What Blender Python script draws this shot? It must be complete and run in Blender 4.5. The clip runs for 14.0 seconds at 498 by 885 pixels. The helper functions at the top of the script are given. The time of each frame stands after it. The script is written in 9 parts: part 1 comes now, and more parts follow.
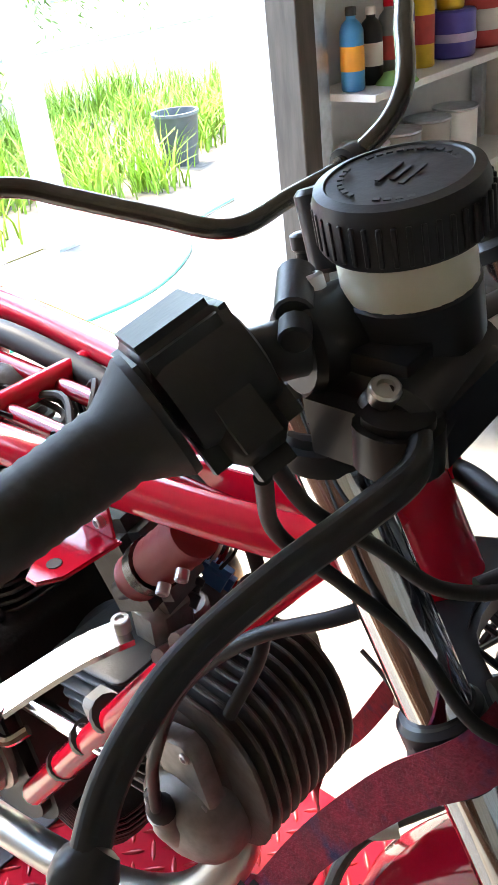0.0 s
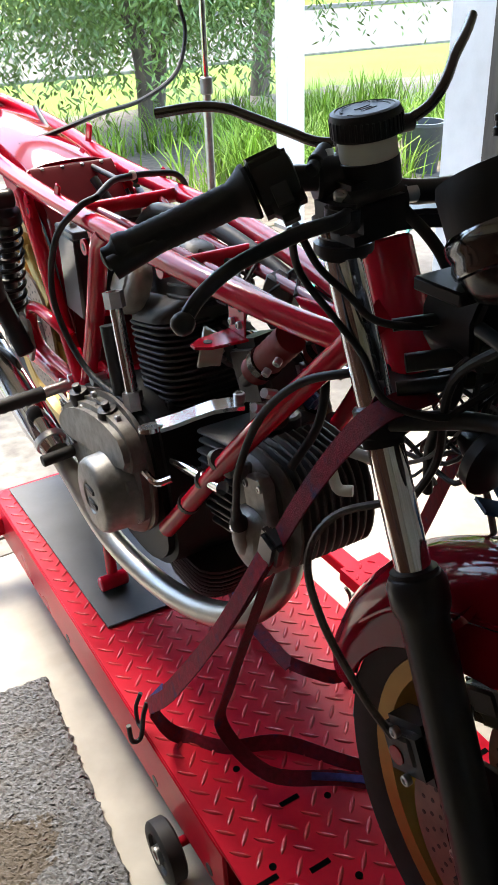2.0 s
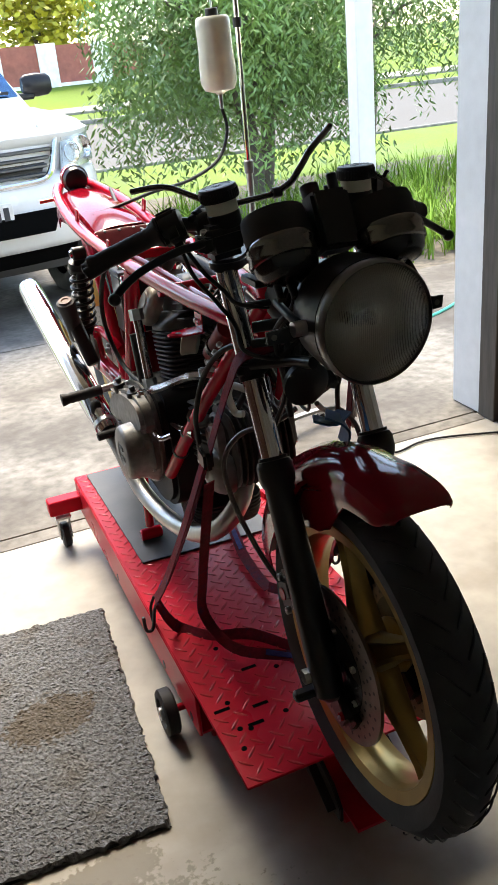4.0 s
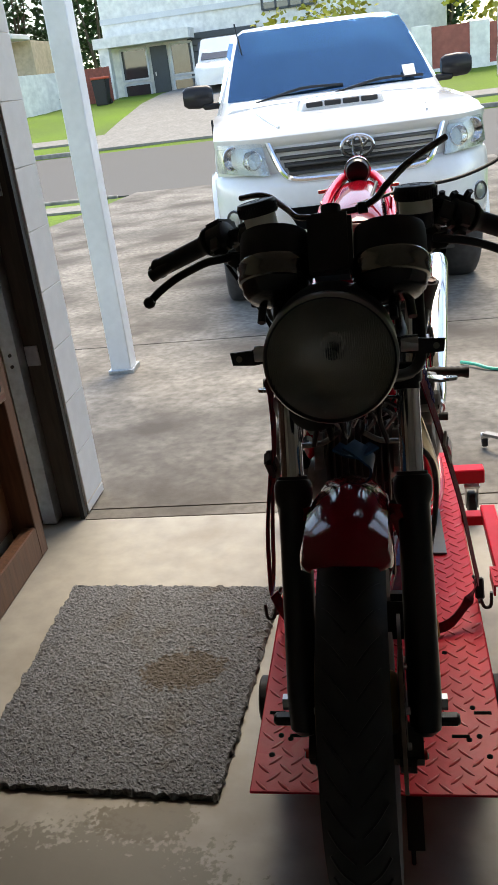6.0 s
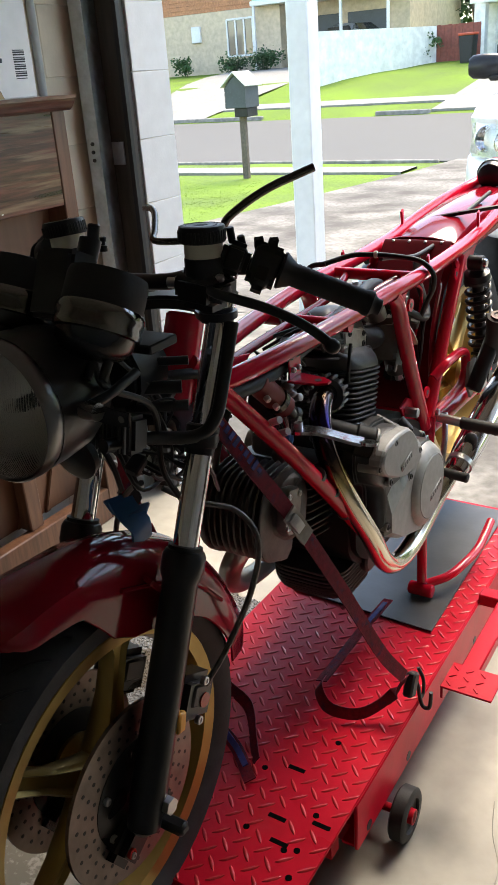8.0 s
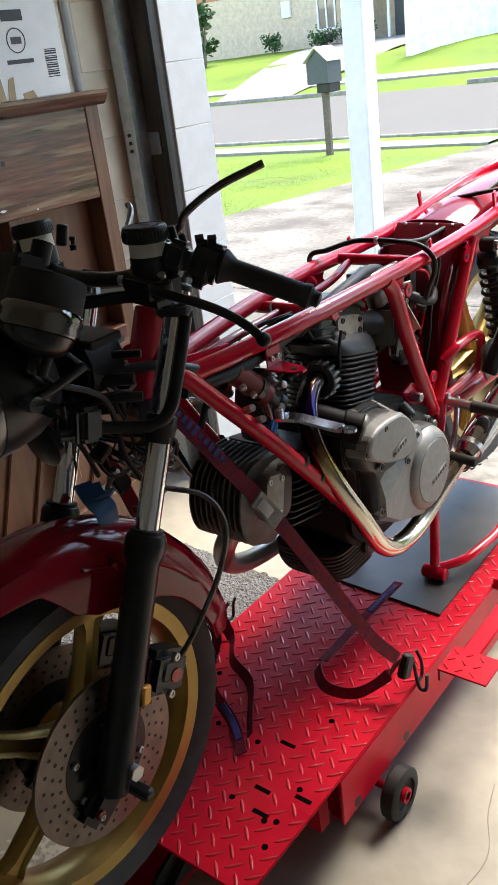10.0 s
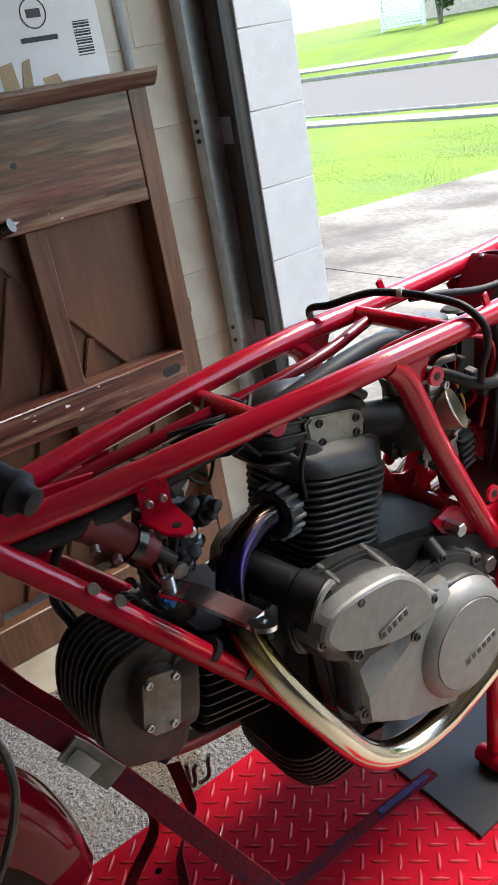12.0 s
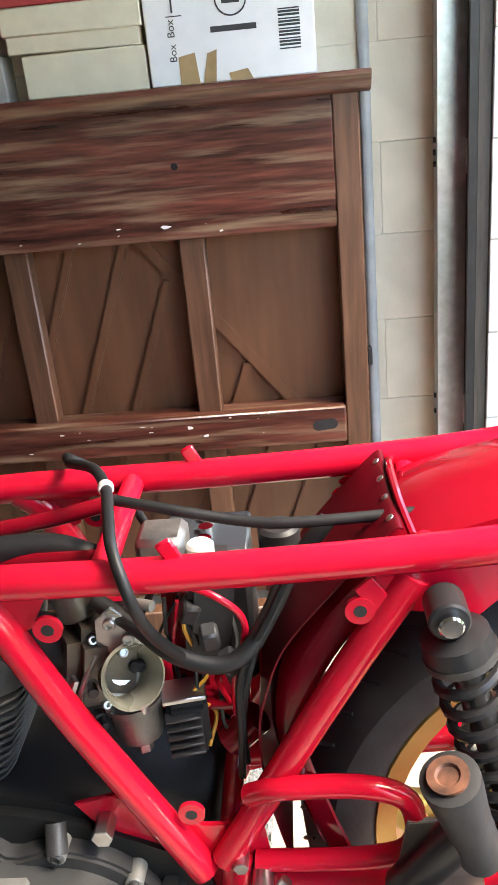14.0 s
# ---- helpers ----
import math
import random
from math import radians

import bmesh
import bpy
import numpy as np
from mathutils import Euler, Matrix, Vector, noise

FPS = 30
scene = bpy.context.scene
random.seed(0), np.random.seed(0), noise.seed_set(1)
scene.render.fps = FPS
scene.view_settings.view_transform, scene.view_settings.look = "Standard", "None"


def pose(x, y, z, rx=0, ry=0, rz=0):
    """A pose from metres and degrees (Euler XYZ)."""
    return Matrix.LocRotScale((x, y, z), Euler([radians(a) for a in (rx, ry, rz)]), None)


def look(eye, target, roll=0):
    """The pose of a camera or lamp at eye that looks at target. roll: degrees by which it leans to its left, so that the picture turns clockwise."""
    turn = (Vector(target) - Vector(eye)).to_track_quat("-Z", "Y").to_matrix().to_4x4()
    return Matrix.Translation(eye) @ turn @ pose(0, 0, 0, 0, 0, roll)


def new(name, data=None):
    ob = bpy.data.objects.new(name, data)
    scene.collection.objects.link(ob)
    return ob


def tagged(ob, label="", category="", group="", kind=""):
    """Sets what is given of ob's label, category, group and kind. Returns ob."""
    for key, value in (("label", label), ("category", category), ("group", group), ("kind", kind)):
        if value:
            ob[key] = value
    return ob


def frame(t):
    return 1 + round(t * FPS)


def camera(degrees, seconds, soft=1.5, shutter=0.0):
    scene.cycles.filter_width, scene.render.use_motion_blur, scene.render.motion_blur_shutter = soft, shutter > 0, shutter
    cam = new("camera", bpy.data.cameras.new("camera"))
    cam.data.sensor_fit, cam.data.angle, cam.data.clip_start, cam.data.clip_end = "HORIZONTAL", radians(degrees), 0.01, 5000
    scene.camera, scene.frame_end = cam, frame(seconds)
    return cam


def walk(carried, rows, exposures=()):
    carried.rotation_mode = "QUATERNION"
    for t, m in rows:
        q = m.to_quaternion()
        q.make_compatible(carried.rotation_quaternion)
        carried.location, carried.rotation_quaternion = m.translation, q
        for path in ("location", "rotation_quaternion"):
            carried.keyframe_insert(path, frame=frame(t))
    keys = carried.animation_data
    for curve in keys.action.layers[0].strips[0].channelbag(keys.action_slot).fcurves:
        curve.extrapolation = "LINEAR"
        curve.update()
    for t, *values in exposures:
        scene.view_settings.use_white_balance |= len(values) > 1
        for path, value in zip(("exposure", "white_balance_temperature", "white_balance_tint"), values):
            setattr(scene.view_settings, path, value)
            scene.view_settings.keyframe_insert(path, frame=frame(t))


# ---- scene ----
cam = camera(32.9, 14.0)
PATH = [
    (0, (-0.365, -0.004, 1.322), (0.848, 1.2, 0.284), -7.2),
    (0.5, (-0.393, -0.033, 1.312), (0.782, 1.194, 0.256), -3.1),
    (1, (-0.42, -0.186, 1.309), (0.501, 1.264, 0.285), -1.0),
    (1.5, (-0.484, -0.297, 1.336), (0.37, 1.203, 0.326), -2.8),
    (2, (-0.577, -0.421, 1.354), (0.297, 1.08, 0.362), -2.1),
    (2.2, (-0.6, -0.48, 1.365), (0.268, 1.03, 0.381), -2.2),
    (4.3, (-0.571, -1.167, 1.428), (-0.046, 0.586, 0.62), -6.2),
    (4.5, (-0.517, -1.205, 1.426), (-0.098, 0.582, 0.633), -6.5),
    (5, (-0.365, -1.163, 1.404), (-0.162, 0.665, 0.616), -6.9),
    (5.5, (-0.18, -1.119, 1.405), (-0.193, 0.718, 0.614), -6.9),
    (6, (0.06, -1.147, 1.417), (-0.278, 0.661, 0.631), -7.3),
    (6.5, (0.257, -1.023, 1.381), (-0.316, 0.718, 0.581), -7.9),
    (7, (0.472, -0.947, 1.405), (-0.309, 0.71, 0.602), -8.1),
    (7.5, (0.681, -0.881, 1.431), (-0.225, 0.713, 0.633), -6.4),
    (8, (0.728, -0.725, 1.419), (-0.276, 0.806, 0.615), -4.3),
    (8.5, (0.797, -0.658, 1.436), (-0.283, 0.808, 0.608), -3.9),
    (8.7, (0.855, -0.665, 1.439), (-0.265, 0.767, 0.604), -4.3),
    (10.8, (0.924, -0.571, 1.424), (-0.281, 0.796, 0.598), -8.7),
    (11, (0.927, -0.455, 1.42), (-0.303, 0.887, 0.592), -8.6),
    (11.5, (0.862, -0.184, 1.39), (-0.453, 1.053, 0.529), -8.1),
    (12, (0.821, 0.092, 1.384), (-0.701, 1.09, 0.556), -10.5),
    (12.5, (0.826, 0.397, 1.396), (-0.839, 1.135, 0.57), -10.7),
    (13, (0.758, 0.653, 1.367), (-1.013, 1.111, 0.558), -11.1),
    (13.5, (0.748, 0.907, 1.372), (-1.094, 1.068, 0.611), -10.6),
    (14, (0.716, 1.119, 1.391), (-1.119, 0.985, 0.605), -5.6),
]
walk(cam, [(t, look(eye, target, roll)) for t, eye, target, roll in PATH], [(0.0, 4.40, 7000, 10), (0.4, 3.70, 7000, 10), (1.0, 3.30, 7000, 10), (2.2, 2.90, 7000, 10), (4.3, 2.45, 7300, 10), (4.6, 2.30, 7300, 10), (5.0, 2.05, 7300, 10), (6.0, 1.65, 7300, 10), (6.6, 1.75, 7300, 10), (7.0, 1.90, 7300, 10), (7.5, 2.15, 7300, 10), (8.0, 2.35, 7300, 10), (8.7, 2.50, 7300, 10), (11.0, 2.60, 7000, 10), (12.0, 2.55, 7000, 10), (13.0, 2.95, 7000, 10), (13.6, 3.05, 7300, 10), (14.0, 3.40, 7300, 10)])

# ---- light ----
world = bpy.data.worlds.new("sky")
scene.world = world
world.use_nodes = True
wn, wl = world.node_tree.nodes, world.node_tree.links
sky = wn.new("ShaderNodeTexSky")
sky.sky_type, sky.sun_disc = "NISHITA", False
sky.sun_elevation, sky.sun_rotation = radians(57), radians(7)
sky.air_density, sky.dust_density = 1.0, 0.6
wn["Background"].inputs["Strength"].default_value = 0.15
wl.new(sky.outputs["Color"], wn["Background"].inputs["Color"])
sun = new("sun", bpy.data.lights.new("sun", "SUN"))
sun.data.energy, sun.data.angle, sun.data.color = 2.0, radians(34), (1.0, 0.92, 0.79)
sun.matrix_world = look((0.9, 7, 11), (0, 0, 0))

# ---- mesh tools ----


def thing(name, loc, label, category, group="", kind=""):
    ob = new(name)
    ob.empty_display_size = 0.05
    ob.location = loc
    return tagged(ob, label, category, group, kind)


def part(name, bm, material, parent=None, label="", smooth=40):
    me = bpy.data.meshes.new(name)
    bmesh.ops.recalc_face_normals(bm, faces=bm.faces)
    bm.to_mesh(me)
    bm.free()
    me.materials.append(material)
    if smooth:
        me.shade_smooth()
        me.set_sharp_from_angle(angle=radians(smooth))
    ob = new(name, me)
    if parent is not None:
        ob.parent = parent
        if parent.type == "EMPTY":
            ob.matrix_parent_inverse = Matrix.Translation(-parent.location)
    if label:
        ob["label"] = label
    return ob


def piece(name, me, parent, m):
    """One of many alike pieces that share a mesh, at the pose m."""
    ob = new(name, me)
    ob.parent = parent
    if parent.type == "EMPTY":
        ob.matrix_parent_inverse = Matrix.Translation(-parent.location)
    ob.matrix_basis = m
    return ob


def mesh_of(name, bm, material, smooth=40):
    me = bpy.data.meshes.new(name)
    bmesh.ops.recalc_face_normals(bm, faces=bm.faces)
    bm.to_mesh(me)
    bm.free()
    me.materials.append(material)
    if smooth:
        me.shade_smooth()
        me.set_sharp_from_angle(angle=radians(smooth))
    return me


def box(bm, c, s, bevel=0.0, rot=None, seg=1):
    """A box of size s round c, with bevelled edges; rot in degrees (Euler) about c."""
    m = pose(*c, *(rot or (0, 0, 0))) @ Matrix.Diagonal((*s, 1))
    vs = bmesh.ops.create_cube(bm, size=1.0, matrix=m)["verts"]
    if bevel:
        es = list({e for v in vs for e in v.link_edges})
        bmesh.ops.bevel(bm, geom=es, offset=bevel, segments=seg, affect="EDGES", clamp_overlap=True)
    return bm


def nbox(c, s, bevel=0.0, rot=None, seg=1):
    return box(bmesh.new(), c, s, bevel, rot, seg)


def span(bm, a, b, bevel=0.0):
    """A box from corner a to corner b."""
    return box(bm, [(p + q) / 2 for p, q in zip(a, b)], [abs(q - p) for p, q in zip(a, b)], bevel)


def nspan(a, b, bevel=0.0):
    return span(bmesh.new(), a, b, bevel)


def basis(d):
    d = Vector(d).normalized()
    u = d.orthogonal().normalized() if abs(d.z) > 0.9 else d.cross(Vector((0, 0, 1))).normalized()
    return u, d.cross(u).normalized(), d


def lathe(bm, base, axis, prof, n=24, closed=True):
    """Turns a profile of (radius, distance along the axis) about the axis through base."""
    u, w, d = basis(axis)
    base = Vector(base)
    rings = []
    for r, h in prof:
        o = base + d * h
        if r < 1e-6:
            rings.append([bm.verts.new(o)])
        else:
            rings.append([bm.verts.new(o + (u * math.cos(a) + w * math.sin(a)) * r) for a in (2 * math.pi * k / n for k in range(n))])
    for a, b in zip(rings, rings[1:]):
        for k in range(n):
            f = [a[k % len(a)], a[(k + 1) % len(a)], b[(k + 1) % len(b)], b[k % len(b)]]
            f = list(dict.fromkeys(f))
            if len(f) > 2:
                bm.faces.new(f)
    if closed:
        for r in (rings[0], rings[-1]):
            if len(r) > 2:
                bm.faces.new(r)
    return bm


def cyl(bm, a, b, r, r2=None, n=16, bevel=0.0):
    a, b = Vector(a), Vector(b)
    h = (b - a).length
    r2 = r if r2 is None else r2
    if bevel:
        return lathe(bm, a, b - a, [(r - bevel, 0), (r, bevel), (r2, h - bevel), (r2 - bevel, h)], n)
    return lathe(bm, a, b - a, [(r, 0), (r2, h)], n)


def ncyl(a, b, r, r2=None, n=16, bevel=0.0):
    return cyl(bmesh.new(), a, b, r, r2, n, bevel)


def spline(pts, step=6):
    """Points along a smooth curve through pts."""
    p = [Vector(q) for q in pts]
    if len(p) < 3:
        return p
    p = [p[0] * 2 - p[1], *p, p[-1] * 2 - p[-2]]
    out = []
    for i in range(1, len(p) - 2):
        for k in range(step):
            t = k / step
            a, b, c, d = p[i - 1:i + 3]
            out.append(0.5 * ((2 * b) + (c - a) * t + (2 * a - 5 * b + 4 * c - d) * t * t + (3 * b - a - 3 * c + d) * t ** 3))
    out.append(p[-2])
    return out


def tube(bm, pts, r, n=10, step=6, flat=None, r_end=None, caps=True):
    """A round (or flat: half width, half thickness) bar along a smooth curve."""
    p = spline(pts, step)
    rings = []
    d0 = (p[1] - p[0]).normalized()
    u = basis(d0)[0]
    for i, q in enumerate(p):
        d = (p[min(i + 1, len(p) - 1)] - p[max(i - 1, 0)]).normalized()
        u = (u - d * u.dot(d)).normalized()
        w = d.cross(u)
        rr = r if r_end is None else r + (r_end - r) * i / (len(p) - 1)
        if flat:
            ring = [q + u * flat[0] * x + w * flat[1] * y for x, y in ((-1, -1), (1, -1), (1, 1), (-1, 1))]
        else:
            ring = [q + (u * math.cos(a) + w * math.sin(a)) * rr for a in (2 * math.pi * k / n for k in range(n))]
        rings.append([bm.verts.new(v) for v in ring])
    for a, b in zip(rings, rings[1:]):
        m = len(a)
        for k in range(m):
            bm.faces.new((a[k], a[(k + 1) % m], b[(k + 1) % m], b[k]))
    if caps:
        bm.faces.new(rings[0])
        bm.faces.new(rings[-1])
    return bm


def ntube(pts, r, n=10, step=6, flat=None, r_end=None):
    return tube(bmesh.new(), pts, r, n, step, flat, r_end)


def ribbon(pts, width, thick, side):
    """A flat strap along pts, whose width lies along side."""
    bm = bmesh.new()
    p = spline(pts, 6)
    rings = []
    for i, q in enumerate(p):
        d = (p[min(i + 1, len(p) - 1)] - p[max(i - 1, 0)]).normalized()
        s = Vector(side)
        s = (s - d * s.dot(d)).normalized()
        w = d.cross(s)
        rings.append([bm.verts.new(q + s * x * width / 2 + w * y * thick / 2) for x, y in ((-1, -1), (1, -1), (1, 1), (-1, 1))])
    for a, b in zip(rings, rings[1:]):
        for k in range(4):
            bm.faces.new((a[k], a[(k + 1) % 4], b[(k + 1) % 4], b[k]))
    bm.faces.new(rings[0])
    bm.faces.new(rings[-1])
    return bm


def prism(bm, outline, axis, lo, hi, bevel=0.0):
    """An outline of 2D points pushed along x, y or z from lo to hi. The outline lies in the other two axes, in order."""
    k = "xyz".index(axis)

    def place(p, h):
        v = list(p)
        v.insert(k, h)
        return v
    a = [bm.verts.new(place(p, lo)) for p in outline]
    b = [bm.verts.new(place(p, hi)) for p in outline]
    fs = [bm.faces.new(a), bm.faces.new(b[::-1])]
    for i in range(len(a)):
        fs.append(bm.faces.new((a[i], b[i], b[(i + 1) % len(a)], a[(i + 1) % len(a)])))
    if bevel:
        bmesh.ops.recalc_face_normals(bm, faces=fs)
        es = list({e for f in fs[:2] for e in f.edges})
        bmesh.ops.bevel(bm, geom=es, offset=bevel, segments=2, affect="EDGES", clamp_overlap=True)
    return bm


def rounded_outline(pts, step=4):
    """A closed outline with its corners smoothed."""
    n = len(pts)
    out = []
    for i in range(n):
        a, b, c, d = (Vector(pts[(i + k) % n]) for k in (-1, 0, 1, 2))
        for k in range(step):
            t = k / step
            q = 0.5 * ((2 * b) + (c - a) * t + (2 * a - 5 * b + 4 * c - d) * t * t + (3 * b - a - 3 * c + d) * t ** 3)
            out.append((q.x, q.y))
    return out


def nprism(outline, axis, lo, hi, bevel=0.0):
    return prism(bmesh.new(), outline, axis, lo, hi, bevel)


def arc(cx, cy, r, a0, a1, n=12):
    return [(cx + r * math.cos(radians(a0 + (a1 - a0) * k / n)), cy + r * math.sin(radians(a0 + (a1 - a0) * k / n))) for k in range(n + 1)]


def sheet(bm, xs, ys, height):
    """A grid of ground over xs and ys with its height from a function."""
    g = [[bm.verts.new((x, y, height(x, y))) for x in xs] for y in ys]
    for r, s in zip(g, g[1:]):
        for k in range(len(xs) - 1):
            bm.faces.new((r[k], r[k + 1], s[k + 1], s[k]))
    return bm


def put(bm, m):
    bmesh.ops.transform(bm, matrix=m, verts=bm.verts)
    return bm


# ---- materials ----


def mat(name, col, rough=0.5, metal=0.0, var=0.12, scale=25.0, var2=0.12, scale2=3.0, bump=0.08, bscale=150.0, coat=0.0,
        stretch=(1, 1, 1), rvar=0.12, trans=0.0, col2=None, amount2=0.5, edge2=0.08, tint=0.0, sheen=0.0):
    """A surface of one colour, varied at two scales, with fine relief; col2: patches of a second colour (stains, wear)."""
    m = bpy.data.materials.new(name)
    m.use_nodes = True
    nt = m.node_tree
    n, l = nt.nodes, nt.links
    p = n["Principled BSDF"]
    co = n.new("ShaderNodeTexCoord")
    mp = n.new("ShaderNodeMapping")
    mp.inputs["Scale"].default_value = stretch
    l.new(co.outputs["Object"], mp.inputs["Vector"])

    def noise_at(s, detail=4.0):
        t = n.new("ShaderNodeTexNoise")
        t.inputs["Scale"].default_value, t.inputs["Detail"].default_value = s, detail
        l.new(mp.outputs["Vector"], t.inputs["Vector"])
        return t.outputs["Fac"]

    def ramp(fac, lo, hi, a=0.3, b=0.7):
        t = n.new("ShaderNodeMapRange")
        t.inputs["From Min"].default_value, t.inputs["From Max"].default_value = a, b
        t.inputs["To Min"].default_value, t.inputs["To Max"].default_value = lo, hi
        l.new(fac, t.inputs["Value"])
        return t.outputs["Result"]

    def times(a, b):
        t = n.new("ShaderNodeMath")
        t.operation = "MULTIPLY"
        l.new(a, t.inputs[0])
        l.new(b, t.inputs[1])
        return t.outputs["Value"]
    fine, broad = noise_at(scale), noise_at(scale2, 3.0)
    v = times(ramp(fine, 1 - var, 1 + var), ramp(broad, 1 - var2, 1 + var2))
    if tint:
        oi = n.new("ShaderNodeObjectInfo")
        v = times(v, ramp(oi.outputs["Random"], 1 - tint, 1 + tint, 0, 1))
    mul = n.new("ShaderNodeVectorMath")
    mul.operation = "SCALE"
    mul.inputs[0].default_value = col[:3]
    l.new(v, mul.inputs["Scale"])
    out = mul.outputs["Vector"]
    if col2:
        mx = n.new("ShaderNodeMix")
        mx.data_type = "RGBA"
        l.new(ramp(noise_at(scale2 * 1.7, 6.0), 0, 1, 0.5 + (0.5 - amount2) * 0.5 - edge2, 0.5 + (0.5 - amount2) * 0.5 + edge2), mx.inputs["Factor"])
        l.new(out, mx.inputs["A"])
        mx.inputs["B"].default_value = (*col2[:3], 1)
        out = mx.outputs["Result"]
    l.new(out, p.inputs["Base Color"])
    p.inputs["Metallic"].default_value = metal
    l.new(ramp(broad, max(0.02, rough - rvar * rough), min(1, rough + rvar * rough)), p.inputs["Roughness"])
    p.inputs["Coat Weight"].default_value = coat
    p.inputs["Coat Roughness"].default_value = 0.06
    p.inputs["Transmission Weight"].default_value = trans
    if sheen:
        p.inputs["Sheen Weight"].default_value = sheen
    if bump:
        b = n.new("ShaderNodeBump")
        b.inputs["Strength"].default_value, b.inputs["Distance"].default_value = bump, 0.002
        l.new(noise_at(bscale, 3.0), b.inputs["Height"])
        l.new(b.outputs["Normal"], p.inputs["Normal"])
    return m


def glass(name, col=(0.9, 0.95, 0.95), rough=0.02, ribs=0.0):
    m = bpy.data.materials.new(name)
    m.use_nodes = True
    n, l = m.node_tree.nodes, m.node_tree.links
    p = n["Principled BSDF"]
    p.inputs["Base Color"].default_value = (*col, 1)
    p.inputs["Roughness"].default_value = rough
    p.inputs["Transmission Weight"].default_value = 1.0
    p.inputs["IOR"].default_value = 1.45
    if ribs:
        co = n.new("ShaderNodeTexCoord")
        w = n.new("ShaderNodeTexWave")
        w.bands_direction = "X"
        w.inputs["Scale"].default_value = ribs
        l.new(co.outputs["Object"], w.inputs["Vector"])
        b = n.new("ShaderNodeBump")
        b.inputs["Strength"].default_value, b.inputs["Distance"].default_value = 0.2, 0.002
        l.new(w.outputs["Fac"], b.inputs["Height"])
        l.new(b.outputs["Normal"], p.inputs["Normal"])
    return m


def heat_metal(name):
    """Polished steel pipe with heat colours towards the engine port, by height; a near-black stretch paints in dark
    reflections.
    """
    m = bpy.data.materials.new(name)
    m.use_nodes = True
    n, l = m.node_tree.nodes, m.node_tree.links
    p = n["Principled BSDF"]
    p.inputs["Metallic"].default_value, p.inputs["Roughness"].default_value = 1.0, 0.16
    co, sp = n.new("ShaderNodeTexCoord"), n.new("ShaderNodeSeparateXYZ")
    l.new(co.outputs["Object"], sp.inputs["Vector"])
    nz = n.new("ShaderNodeTexNoise")
    nz.inputs["Scale"].default_value = 30
    ad = n.new("ShaderNodeMath")
    ad.operation = "MULTIPLY_ADD"
    ad.inputs[1].default_value = 0.02
    l.new(nz.outputs["Fac"], ad.inputs[0])
    l.new(sp.outputs["Z"], ad.inputs[2])
    mr = n.new("ShaderNodeMapRange")
    mr.inputs["From Min"].default_value, mr.inputs["From Max"].default_value = 0.66, 0.88
    l.new(ad.outputs["Value"], mr.inputs["Value"])
    cr = n.new("ShaderNodeValToRGB")
    e = cr.color_ramp.elements
    e[0].position, e[0].color = 0.0, (0.62, 0.57, 0.47, 1)
    e[1].position, e[1].color = 1.0, (0.12, 0.08, 0.04, 1)
    # The near-black stops put the dark surroundings that the pipe mirrors into its colour.
    for q, c in ((0.2, (0.64, 0.57, 0.42, 1)), (0.34, (0.62, 0.47, 0.2, 1)), (0.46, (0.2, 0.11, 0.06, 1)), (0.56, (0.03, 0.02, 0.02, 1)), (0.70, (0.02, 0.014, 0.016, 1)), (0.82, (0.03, 0.02, 0.10, 1)), (0.93, (0.03, 0.02, 0.03, 1))):
        e.new(q).color = c
    l.new(mr.outputs["Result"], cr.inputs["Fac"])
    l.new(cr.outputs["Color"], p.inputs["Base Color"])
    return m


# Deck red made paler and glossier, to put the lozenges' highlights into it.
LOZ_RED = mat("bright_lozenge_red", (0.5, 0.035, 0.045), 0.17, var=0.1, bump=0.0)
RED = mat("red_enamel", (0.53, 0.006, 0.026), 0.12, var=0.06, var2=0.1, scale2=5, coat=0.0, bump=0.03, bscale=70)
RED_DULL = mat("red_primer", (0.20, 0.022, 0.024), 0.55, var=0.1)
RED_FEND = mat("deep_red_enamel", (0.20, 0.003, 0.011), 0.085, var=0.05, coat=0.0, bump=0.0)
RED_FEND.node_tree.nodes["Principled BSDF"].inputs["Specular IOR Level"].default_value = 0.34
LIFT_RED = mat("lift_red_paint", (0.52, 0.009, 0.027), 0.3, var=0.08, scale=18, var2=0.14, scale2=4, coat=0.0, bump=0.06, bscale=90, col2=(0.45, 0.02, 0.03), amount2=0.12, edge2=0.15)
LIFT_RED.node_tree.nodes["Principled BSDF"].inputs["Specular IOR Level"].default_value = 0.1
BLACK = mat("black_plastic", (0.022, 0.022, 0.024), 0.42, var=0.2, bump=0.06, bscale=300)
SATIN = mat("satin_black_paint", (0.018, 0.018, 0.020), 0.3, var=0.15, bump=0.02)
RUBBER = mat("black_rubber", (0.021, 0.021, 0.023), 0.6, var=0.2, bump=0.15, bscale=120)
GREYRUB = mat("dusty_rubber", (0.035, 0.036, 0.038), 0.45, var=0.25, scale=12, var2=0.3, bump=0.1, bscale=80)
TYRE = mat("tyre_rubber", (0.040, 0.040, 0.042), 0.66, var=0.2, bump=0.15, bscale=200)
CHROME = mat("chrome", (0.72, 0.72, 0.73), 0.08, 1.0, var=0.03, var2=0.05, bump=0.0)
STEEL = mat("brushed_steel", (0.5, 0.5, 0.51), 0.3, 1.0, var=0.1, bump=0.05, bscale=300, stretch=(1, 1, 4))
ZINC = mat("galvanised_steel", (0.52, 0.55, 0.58), 0.38, 1.0, var=0.14, scale=40, var2=0.12, bump=0.03)
